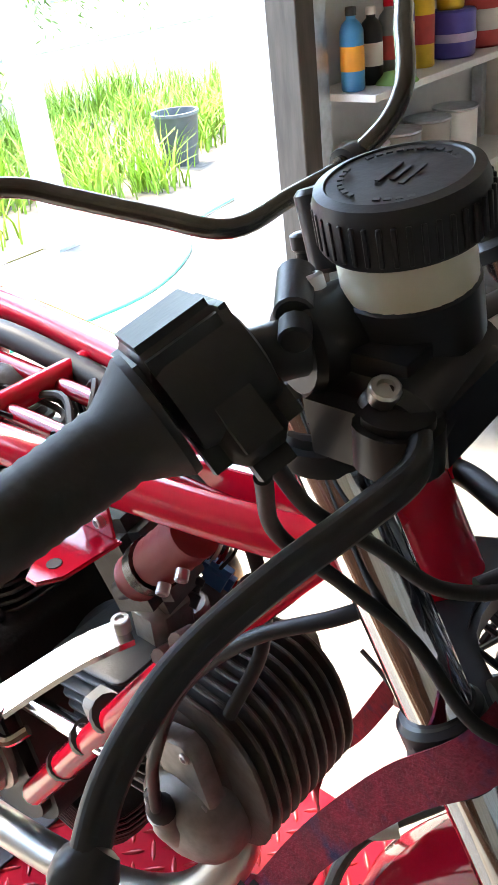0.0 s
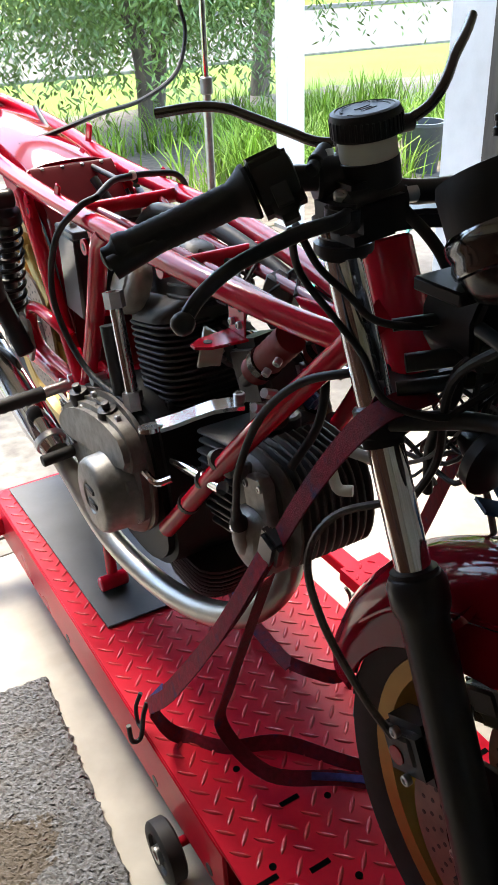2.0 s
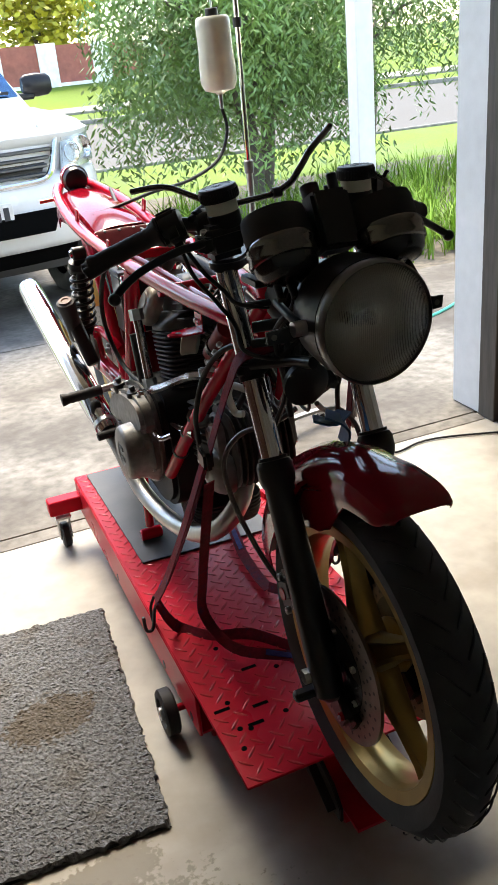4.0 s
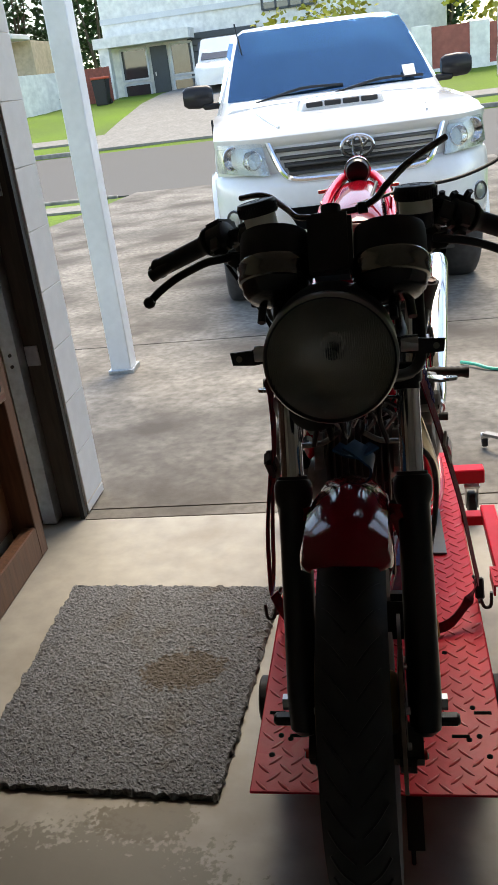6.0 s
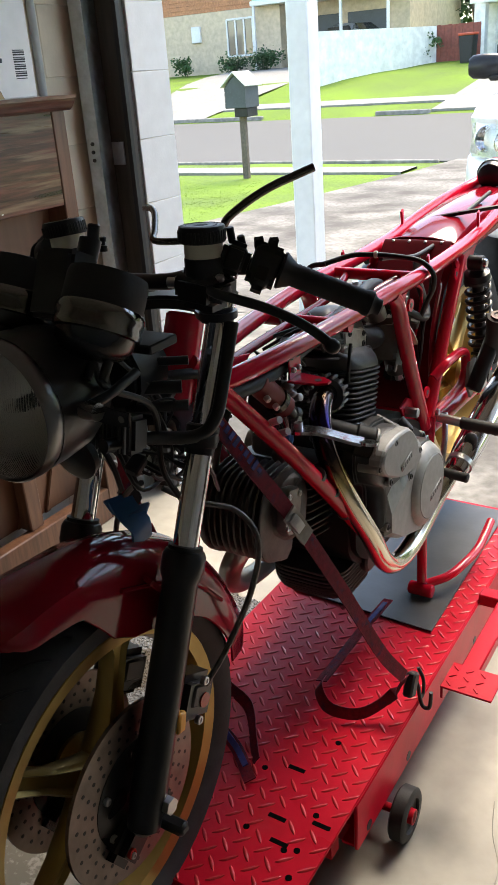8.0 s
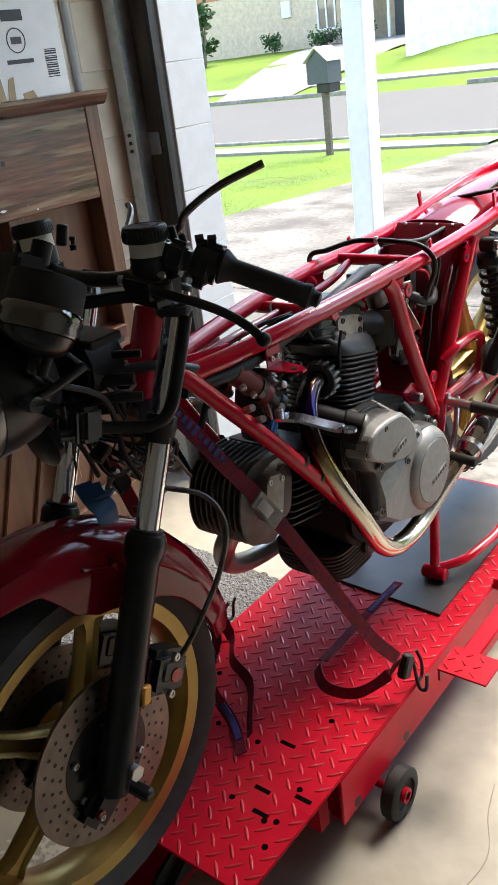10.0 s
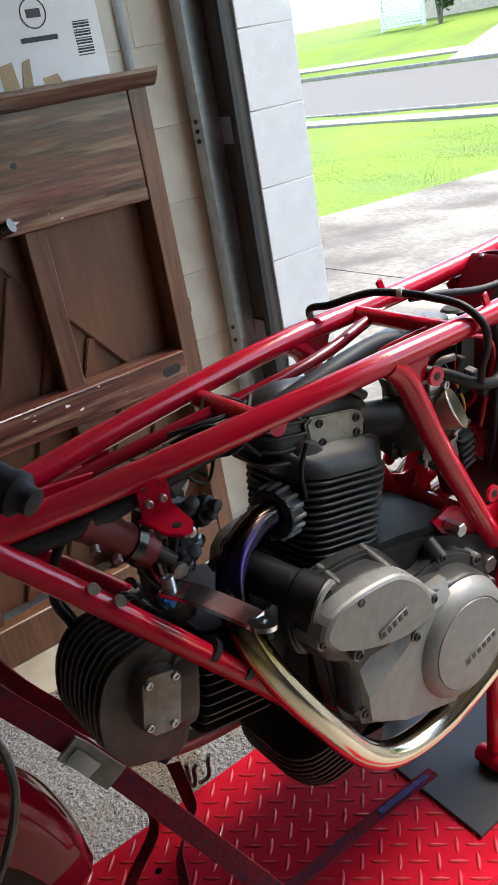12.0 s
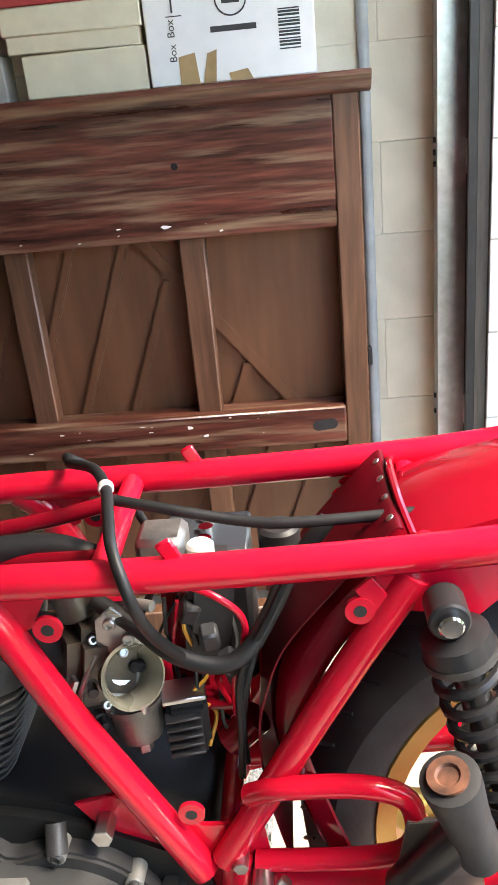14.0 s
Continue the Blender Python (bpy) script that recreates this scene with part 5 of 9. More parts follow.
CB = 1.393
fx = -1.166
b1 = carton("archive_box", 0.853, 1.195, CB, CB + 0.26, -1.48, fx, CARD, "white cardboard archive box with dark print and a barcode")
face = Matrix(((0, 0, 1, fx + 0.0006), (1, 0, 0, 0), (0, 1, 0, 0), (0, 0, 0, 1)))
ring = bmesh.new()
tube(ring, [(fx + 0.0005, 1.03 + 0.031 * math.cos(math.pi * k / 8), CB + 0.152 + 0.031 * math.sin(math.pi * k / 8)) for k in range(17)], 0.0016, n=5, step=2)
part("round_mark", ring, INK, b1, "plain round mark")
part("mark_bar", nspan((fx, 1.012, CB + 0.143), (fx + 0.0008, 1.048, CB + 0.161)), INK, b1)
part("name_bar", nspan((fx, 0.985, CB + 0.093), (fx + 0.0008, 1.078, CB + 0.104)), INK, b1, "plain dark bar of print")
letters("1", 0.036, face @ Matrix.Translation((0.902, CB + 0.135, 0)), INK, "numeral", b1)
for k in range(2):
    letters("Box", 0.021, face @ Matrix.Translation((0.912, CB + 0.045 + 0.045 * k, 0)) @ Matrix.Rotation(radians(90), 4, "Z"), INK, "word", b1)
part("underline", nspan((fx, 0.897, CB + 0.128), (fx + 0.0008, 0.93, CB + 0.13)), INK, b1)
for k in range(13):
    part("barcode_bar", nspan((fx, 1.122, CB + 0.05 + 0.006 * k), (fx + 0.0008, 1.165, CB + 0.05 + 0.006 * k + (0.0042 if k % 3 else 0.0025))), INK, b1)
for y0, y1, z1, sl in ((0.915, 0.955, 0.06, 0), (0.962, 0.988, 0.062, 0.012), (1.02, 1.065, 0.022, -0.005)):
    part("tape", nprism([(y0, CB + 0.001), (y1, CB + 0.001), (y1 - 0.006 + sl, CB + z1), (y0 + sl, CB + z1 - 0.006)], "x", fx, fx + 0.0012), TAPE, b1, "brown parcel tape")
part("hand_hole", nbox((fx + 0.0003, 1.03, CB + 0.215), (0.0016, 0.075, 0.028), 0.0006), BLACK, b1, "dark hand hole")
carton("cream_box", 0.590, 0.848, CB, CB + 0.085, -1.46, fx - 0.004, CARD_C, "cream cardboard box on the piano")
carton("cream_box", 0.565, 0.842, CB + 0.0865, CB + 0.17, -1.46, fx - 0.002, CARD_C, "cream cardboard box stacked on another", lid=0.05)
carton("red_box", 0.55, 0.84, CB + 0.175, CB + 0.24, -1.46, fx - 0.01, CARD_R, "flat red cardboard box on the stack")
g1 = carton("grey_box", 0.36, 0.548, CB, CB + 0.09, -1.44, fx - 0.01, CARD_G, "grey cardboard box on the piano")
part("print_bar", nspan((fx - 0.01, 0.47, CB + 0.05), (fx - 0.0092, 0.52, CB + 0.065)), INK, g1)
carton("silver_box", 0.35, 0.545, CB + 0.094, CB + 0.18, -1.44, fx - 0.012, mat("silver_card", (0.45, 0.45, 0.47), 0.3, 0.6), "silvery box on the grey one")
bag = bmesh.new()
for k in range(7):
    a = k * 0.9
    lathe(bag, (-1.32 + 0.03 * math.cos(a), 1.235, CB + 0.03 + 0.03 * k), (math.sin(a) * 0.4, math.cos(a) * 0.4, 1), [(0.0, -0.02), (0.032, 0), (0.028, 0.03), (0, 0.045)], 8)
tagged(part("black_bag", bag, BLACK), "crumpled black plastic bag beside the box", "bag")

# ---- shelf by the door ----
sh = thing("shelf_unit", (1.8, 1.4, 0), "white shelf unit with bottles beside the door", "shelf")
for z in (0.58, 0.90, 1.5):
    part("shelf", nspan((1.565, 1.30, z), (2.52, 1.52, z + 0.02), 0.002), POSTW, sh)
for x in (1.575, 2.48):
    part("upright", nspan((x, 1.48, 0.0), (x + 0.03, 1.52, 1.9), 0.002), ZINC, sh)


def bottle(name, x, y, z, r, h, material, capm, label, neck=0.4):
    t = thing(name, (x, y, z), label, "bottle", "bottles on the shelf")
    part("body", lathe(bmesh.new(), (x, y, z), (0, 0, 1), [(r * 0.9, 0), (r, 0.006), (r, h * 0.72), (r * 0.8, h * 0.8), (r * neck, h * 0.86), (r * neck, h * 0.9)], 20), material, t)
    part("cap", lathe(bmesh.new(), (x, y, z + h * 0.9), (0, 0, 1), [(r * neck * 1.15, 0), (r * neck * 1.15, h * 0.09), (r * neck, h * 0.1)], 16), capm, t)
    return t


ZS = 0.9205
for k, (x, r, h, m1, m2, lab) in enumerate(((1.61, 0.032, 0.20, mat("can_blue", (0.05, 0.25, 0.5), 0.3), BLACK, "blue spray can on the shelf"), (1.70, 0.03, 0.19, BLACK, WHITEPL, "black bottle with a white cap"),
                                            (1.785, 0.03, 0.2, mat("can_grey", (0.18, 0.2, 0.22), 0.4), RED, "dark grey spray can"), (1.86, 0.03, 0.24, INDIGO, WHITEPL, "blue bottle on the shelf"),
                                            (1.955, 0.036, 0.25, YELLOW, YELLOW, "yellow plastic bottle on the shelf"), (2.32, 0.06, 0.2, CARD_R, BLACK, "red tin on the shelf"))):
    bt = bottle("bottle", x, 1.40, ZS, r, h, m1, m2, lab)
    part("label_band", lathe(bmesh.new(), (x, 1.40, ZS + h * 0.25), (0, 0, 1), [(r + 0.0006, 0), (r + 0.0006, h * 0.3)], 20, False), (ORANGE, WHITEPL, CARD_R, WHITEPL, CARD_R, WHITEPL)[k], bt, "printed label band")
tub = thing("plastic_tub", (2.13, 1.40, ZS), "indigo plastic tub with a lilac band on the shelf", "tub")
part("body", ncyl((2.13, 1.40, ZS), (2.13, 1.40, ZS + 0.13), 0.068, n=28, bevel=0.006), INDIGO, tub)
part("band", ncyl((2.13, 1.40, ZS + 0.045), (2.13, 1.40, ZS + 0.068), 0.0705, n=28), LILAC, tub)
jar = bottle("jar", 2.115, 1.40, ZS + 0.1315, 0.04, 0.11, YELLOW, YELLOW, "yellow jar standing on the tub", 0.7)
cl = bmesh.new()
lathe(cl, (1.73, 1.345, ZS), (0, 0, 1), [(0.0, 0.03), (0.03, 0.026), (0.055, 0.012), (0.062, 0.0)], 12)
for v in cl.verts:
    v.co += Vector((noise.noise(v.co * 40), noise.noise(v.co * 40 + Vector((5, 0, 0))) * 0.3, 0)) * 0.012
tagged(part("cloth", cl, GREENC), "crumpled green cloth on the shelf edge", "cloth")
for k in range(4):
    tn = thing("paint_tin", (1.68 + 0.17 * k, 1.42, 0.6005), "round paint tin on the lower shelf", "tin", "tins on the lower shelf")
    part("body", ncyl((1.68 + 0.17 * k, 1.42, 0.6005), (1.68 + 0.17 * k, 1.42, 0.76), 0.07, n=24, bevel=0.004), (CARD, ALLOY, CARD_G, CARD)[k], tn)
    part("rim", ncyl((1.68 + 0.17 * k, 1.42, 0.76), (1.68 + 0.17 * k, 1.42, 0.766), 0.073, n=24), ZINC, tn)

# ---- drip stand with the fuel bottle ----


def drip_stand():
    x, y = 0.60, 1.76
    t = thing("drip_stand", (x, y, 0), "chrome drip stand on a wheeled tripod base", "stand")
    z0 = 0.0
    part("pole", ncyl((x, y, 0.05), (x, y, 1.05), 0.012, n=14), STEEL, t)
    part("upper_pole", ncyl((x, y, 1.05), (x, y, 1.62), 0.0085, n=12), CHROME, t)
    part("collar", ncyl((x, y, 1.04), (x, y, 1.085), 0.017, n=14, bevel=0.003), ALLOY, t, "grey locking collar")
    part("upper_collar", ncyl((x, y, 1.50), (x, y, 1.53), 0.014, n=12), BLACK, t)
    part("hub", ncyl((x, y, 0.045), (x, y, 0.075), 0.03, n=16), ALLOY, t)
    for a in (255, 15, 135):
        ex, ey = x + 0.27 * math.cos(radians(a)), y + 0.27 * math.sin(radians(a))
        part("leg", ntube([(x, y, 0.065), (x + 0.16 * math.cos(radians(a)), y + 0.16 * math.sin(radians(a)), 0.062), (ex, ey, 0.055)], 0.0, flat=(0.014, 0.006)), ALLOY, t)
        w = part("castor", ncyl((ex - 0.011, ey, 0.022), (ex + 0.011, ey, 0.022), 0.022, n=18, bevel=0.004), RUBBER, t, "small black castor")
        part("castor_fork", nbox((ex, ey, 0.045), (0.03, 0.026, 0.022), 0.003), STEEL, w)
    part("hook_bar", ntube([(x - 0.13, y - 0.1, 1.585), (x - 0.04, y - 0.03, 1.61), (x, y, 1.615), (x + 0.1, y, 1.61), (x + 0.13, y, 1.59), (x + 0.12, y, 1.57)], 0.004, n=8), CHROME, t)
    b = thing("fuel_bottle", (0.474, 1.65, 1.3), "milky plastic fuel bottle hanging upside down from the stand", "bottle")
    bx, by = 0.474, 1.655
    part("body", lathe(bmesh.new(), (bx, by, 1.535), (0.02, 0, -1), [(0.0, 0.0), (0.045, 0.0), (0.053, 0.008), (0.055, 0.03), (0.054, 0.10), (0.058, 0.14), (0.058, 0.19), (0.048, 0.212), (0.014, 0.222), (0.012, 0.226)], 28), RESERV, b)
    part("cap", ncyl((bx, by, 1.533), (bx - 0.001, by, 1.558), 0.02, n=16, bevel=0.003), BLACK, b, "black cap")
    part("tap", ncyl((bx + 0.004, by, 1.31), (bx + 0.005, by, 1.265), 0.008, 0.006, n=10), STEEL, b)
    hs = ntube([(bx + 0.005, by, 1.268), (bx + 0.012, by - 0.01, 1.2), (0.43, 1.6, 1.12), (0.30, 1.52, 1.08), (0.15, 1.42, 1.075), (0.05, 1.36, 1.065), (-0.06, 1.34, 1.045)], 0.0055, n=8)
    part("fuel_hose", hs, WIRE, b, "thin black fuel hose")
    part("hanger", ntube([(bx, by, 1.555), (bx, by, 1.58), (0.47, 1.66, 1.588)], 0.003, n=6), STEEL, b)


drip_stand()
hz = gz(3) + 0.07
tagged(part("garden_hose", ntube([(0.42, 3.05, hz), (0.48, 2.98, hz + 0.01), (0.62, 2.9, hz), (1.1, 2.88, hz), (1.5, 2.82, hz), (1.95, 2.8, hz), (2.4, 3.0, hz), (2.8, 3.35, hz - 0.005), (3.4, 3.5, hz - 0.01)], 0.009, n=8), HOSE_G), "green garden hose lying on the apron", "hose")
bk = thing("grey_bucket", (3.9, 4.6, gz(4.6)), "dark grey plastic bucket by the garden", "bucket")
part("body", lathe(bmesh.new(), (3.95, 4.6, gz(4.6) + 0.02), (0, 0, 1), [(0.12, 0), (0.16, 0.36), (0.17, 0.37), (0.17, 0.39), (0.15, 0.39), (0.11, 0.02)], 24), GREYB, bk)
tagged(part("power_cable", ntube([(0.80, 1.46, 0.006), (0.95, 1.40, 0.006), (1.15, 1.42, 0.006), (1.6, 1.25, 0.006), (2.2, 1.1, 0.006)], 0.004, n=6), WIRE), "black power cable on the floor", "cable")

# ---- tie-down straps ----


def strap(name, pts, label, side, width=0.026):
    t = thing(name, pts[-1], label, "strap")
    part("webbing", ribbon(pts, width, 0.0022, side), STRAP, t)
    return t


def s_hook(parent, x, y, z, s):
    bm = bmesh.new()
    tube(bm, [(x - s * 0.015, y + 0.005, z + 0.045), (x - s * 0.004, y, z + 0.025), (x, y, z), (x + s * 0.008, y - 0.002, z - 0.022), (x + s * 0.022, y - 0.002, z - 0.018), (x + s * 0.024, y, z + 0.018)], 0.0042, n=8)
    tube(bm, [(x - s * 0.015, y + 0.03, z + 0.045), (x - s * 0.004, y + 0.03, z + 0.02), (x - s * 0.002, y + 0.026, z - 0.012), (x - s * 0.002, y + 0.005, z - 0.014)], 0.0038, n=8)
    part("hook", bm, BLACK, parent, "black coated steel hook")


sl = strap("tie_down_strap", [(0.10, 0.15, 0.985), (0.125, 0.21, 0.88), (0.15, 0.275, 0.77), (0.185, 0.36, 0.60), (0.215, 0.45, 0.42), (0.232, 0.52, 0.32)], "maroon tie-down strap from the fork to the lift edge", (0.2, 1, 0.4))
part("tail", ribbon([(0.232, 0.525, 0.315), (0.21, 0.52, 0.27), (0.16, 0.475, 0.236), (0.10, 0.455, 0.24), (0.060, 0.485, 0.25), (0.047, 0.53, 0.238)], 0.024, 0.0022, (0.5, 0.6, 0.9)), STRAP, sl)
part("tail_end", ribbon([(0.045, 0.525, 0.236), (0.045, 0.60, 0.234), (0.049, 0.694, 0.240), (0.058, 0.76, 0.250), (0.068, 0.828, 0.260)], 0.026, 0.0024, (1, -0.1, 0.25)), STRAP, sl)
part("cam_buckle", ribbon([(0.149, 0.254, 0.797), (0.152, 0.265, 0.781), (0.158, 0.282, 0.750), (0.161, 0.289, 0.738)], 0.029, 0.004, (0.2, 1, 0.4)), ALLOY_P, sl, "worn metal cam buckle")
part("buckle_tongue", ribbon([(0.154, 0.255, 0.790), (0.158, 0.262, 0.778), (0.161, 0.270, 0.763)], 0.018, 0.003, (0.2, 1, 0.4)), STEEL, sl)
bm = bmesh.new()
for k in range(9):
    a = Vector((0.106, 0.153, 0.980)) + Vector((0.0208, 0.0545, -0.092)) * (k / 8)
    o = Vector((0.003, -0.001, 0.002))
    m = ribbon([a + o, a + o + Vector((0.0015, 0.0035, -0.006))], 0.007 + 0.003 * (k * 5 % 4), 0.002, (0.2, 1, 0.4))
    me = bpy.data.meshes.new("dash")
    m.to_mesh(me)
    bm.from_mesh(me)
    bpy.data.meshes.remove(me)
part("stitching", bm, STRAP_B, sl, "blue stitched pattern")
part("hook_sleeve", nbox((0.236, 0.545, 0.285), (0.02, 0.03, 0.05), 0.004, (-30, 0, 0)), BLACK, sl)
s_hook(sl, 0.243, 0.575, 0.235, 1)
part("stitching", ribbon([(0.052, 0.715, 0.2445), (0.058, 0.76, 0.2515), (0.066, 0.815, 0.2595)], 0.012, 0.0028, (1, -0.1, 0.25)), STRAP_B, sl, "blue stitching")
sr = strap("tie_down_strap", [(-0.075, 0.10, 1.0), (-0.128, 0.108, 0.99), (-0.136, 0.15, 0.94), (-0.145, 0.20, 0.86), (-0.158, 0.242, 0.775), (-0.185, 0.315, 0.62), (-0.215, 0.43, 0.43), (-0.236, 0.505, 0.32)], "maroon tie-down strap from the fork to the lift edge", (0.2, 1, 0.4))
part("return_web", ribbon([(-0.168, 0.255, 0.75), (-0.20, 0.33, 0.585), (-0.228, 0.44, 0.40), (-0.24, 0.51, 0.315)], 0.026, 0.0022, (0.2, 1, 0.4)), STRAP, sr)
part("tail", ribbon([(-0.236, 0.51, 0.305), (-0.215, 0.51, 0.25), (-0.19, 0.50, 0.222), (-0.14, 0.44, 0.222), (-0.06, 0.40, 0.224), (0.0, 0.32, 0.222), (0.03, 0.28, 0.221)], 0.026, 0.0022, (0.3, 0.6, 0.8)), STRAP, sr)
part("cam_buckle", nbox((-0.163, 0.247, 0.765), (0.020, 0.036, 0.05), 0.006, (24, -8, 0), 2), SATIN, sr, "black metal cam buckle")
part("upper_hook", ntube([(-0.108, 0.135, 0.918), (-0.118, 0.150, 0.922), (-0.128, 0.168, 0.922), (-0.132, 0.176, 0.905), (-0.128, 0.178, 0.885), (-0.122, 0.176, 0.868), (-0.112, 0.165, 0.868)], 0.0062, n=10), WHITEPL, sr, "white plastic coated hook")
part("stitching", ribbon([(-0.226, 0.472, 0.372), (-0.237, 0.508, 0.316)], 0.027, 0.003, (0.2, 1, 0.4)), STRAP_B, sr, "blue stitching")
s_hook(sr, -0.243, 0.545, 0.235, -1)
ls = strap("loose_strap", [(-0.155, 0.27, 0.70), (-0.16, 0.38, 0.42), (-0.155, 0.42, 0.30), (-0.12, 0.34, 0.25), (-0.02, 0.29, 0.225), (0.045, 0.235, 0.221)], "loose maroon strap end trailing on the deck", (1, 0.2, 0.2), 0.024)
part("stitching", ribbon([(-0.06, 0.3085, 0.2375), (-0.02, 0.29, 0.2265), (0.02, 0.26, 0.2245)], 0.012, 0.0032, (1, 0.2, 0.2)), STRAP_B, ls, "blue stitching")

# ---- the motorcycle ----
BX = -0.01
FORK = Vector((0, 0.45, 1.0)).normalized()


def fork_at(x, z):
    return Vector((x, 0.07 + (z - 0.812) * 0.45, z))


bike = thing("motorcycle", (BX, 0.6, TOP), "stripped red-framed motorcycle with gold wheels on its centre stand", "motorcycle")


def add(name, bm, material, label="", parent=None, smooth=40):
    return part(name, bm, material, parent or bike, label, smooth)


def screw(p, d, r=0.006, h=0.005, parent=None, material=None):
    """A socket-head screw standing on p along d."""
    bm = bmesh.new()
    lathe(bm, p, d, [(r, -0.002), (r, h - 0.001), (r - 0.001, h), (r * 0.55, h), (r * 0.5, h - 0.002), (0, h - 0.002)], 12)
    return add("screw", bm, material or STEEL, parent=parent)


def wheel(cy, cz, r, w, rim, name, disc_sides, spoke_turn):
    wh = add(name, bmesh_tyre(BX, cy, cz, r, w, "x", rim + 0.004), TYRE, "black tyre on a gold five-spoke wheel")
    # tread grooves
    bm = bmesh.new()
    for k in range(44):
        a = 2 * math.pi * k / 44
        for s in (-1, 1):
            pts = []
            for q in range(5):
                x, rr = s * w * (0.06 + 0.085 * q), r - 0.0014 - (0.0 if q < 3 else (0.004 if q == 3 else 0.012))
                aa = a + 0.035 * q
                pts.append((BX + x, cy + rr * math.sin(aa), cz + rr * math.cos(aa)))
            tube(bm, pts, 0.0022, n=4, step=2)
    add("tread_groove", bm, BLACK, "dark tread grooves", wh)
    bm = bmesh.new()
    h = w * 0.4
    lathe(bm, (BX, cy, cz), (1, 0, 0), [(rim - 0.022, -h * 0.5), (rim - 0.016, -h * 0.9), (rim + 0.006, -h * 1.0), (rim + 0.008, -h * 0.93), (rim - 0.004, -h * 0.8), (rim - 0.012, 0),
                                      (rim - 0.004, h * 0.8), (rim + 0.008, h * 0.93), (rim + 0.006, h), (rim - 0.016, h * 0.9), (rim - 0.022, h * 0.5), (rim - 0.028, 0), (rim - 0.022, -h * 0.5)], 64, False)
    add("rim", bm, GOLD, "gold rim", wh)
    for k in range(5):
        a = radians(spoke_turn) + 2 * math.pi * k / 5
        d, n2 = Vector((0, math.sin(a), math.cos(a))), Vector((0, math.cos(a), -math.sin(a)))
        c = Vector((BX, cy, cz))
        bm = bmesh.new()
        secs = []
        for f, hw, th in ((0.03, 0.034, 0.026), (0.07, 0.025, 0.021), (0.13, 0.017, 0.016), (0.19, 0.018, 0.014), (rim - 0.02, 0.032, 0.013)):
            o = c + d * f
            secs.append([o + Vector((x * th, 0, 0)) + n2 * (q * hw) for x, q in ((-0.6, -1), (0.6, -1), (1, -0.75), (0.45, -0.45), (0.45, 0.45), (1, 0.75), (0.6, 1), (-0.6, 1), (-1, 0.75), (-0.45, 0.45), (-0.45, -0.45), (-1, -0.75))])
        loft(bm, secs)
        add("spoke", bm, GOLD, parent=wh)
    bm = bmesh.new()
    lathe(bm, (BX - 0.055, cy, cz), (1, 0, 0), [(0.018, 0), (0.045, 0.0), (0.05, 0.01), (0.04, 0.03), (0.036, 0.055), (0.04, 0.08), (0.05, 0.1), (0.045, 0.11), (0.018, 0.11)], 28)
    add("hub", bm, GOLD, parent=wh)
    for s in disc_sides:
        x = BX + s * 0.062
        bm = bmesh.new()
        lathe(bm, (x - 0.003, cy, cz), (1, 0, 0), [(0.078, 0), (0.138, 0), (0.138, 0.006), (0.078, 0.006), (0.078, 0)], 56, False)
        dk = add("brake_disc", bm, RUSTY, "drilled steel brake disc", wh)
        bm = bmesh.new()
        for k in range(30):
            for j, rr in enumerate((0.092, 0.107, 0.122)):
                a = 2 * math.pi * (k + j * 0.33) / 30
                p = Vector((x, cy + rr * math.sin(a), cz + rr * math.cos(a)))
                cyl(bm, p - Vector((0.0034, 0, 0)), p + Vector((0.0034, 0, 0)), 0.0032, n=8)
        add("drilled_hole", bm, BLACK, "dark drilled holes", dk)
        bm = bmesh.new()
        lathe(bm, (x - 0.004, cy, cz), (1, 0, 0), [(0.03, 0.0), (0.06, -0.002), (0.082, 0.0), (0.082, 0.008), (0.06, 0.01), (0.03, 0.008)], 40)
        add("disc_carrier", bm, SATIN, "black disc carrier", dk)
        for k in range(6):
            a = 2 * math.pi * k / 6
            p = Vector((x + s * 0.005, cy + 0.07 * math.sin(a), cz + 0.07 * math.cos(a)))
            screw(p, (s, 0, 0), 0.006, 0.006, dk)
    add("axle", ncyl((BX - 0.13, cy, cz), (BX + 0.13, cy, cz), 0.011, n=14), STEEL, parent=wh)
    return wh


FW = (-0.066, 0.482)
RW = (1.410, 0.628)
wheel(*FW, 0.306, 0.098, 0.236, "front_wheel", (-1, 1), 20)
wheel(*RW, 0.325, 0.125, 0.238, "rear_wheel", (-1,), 50)


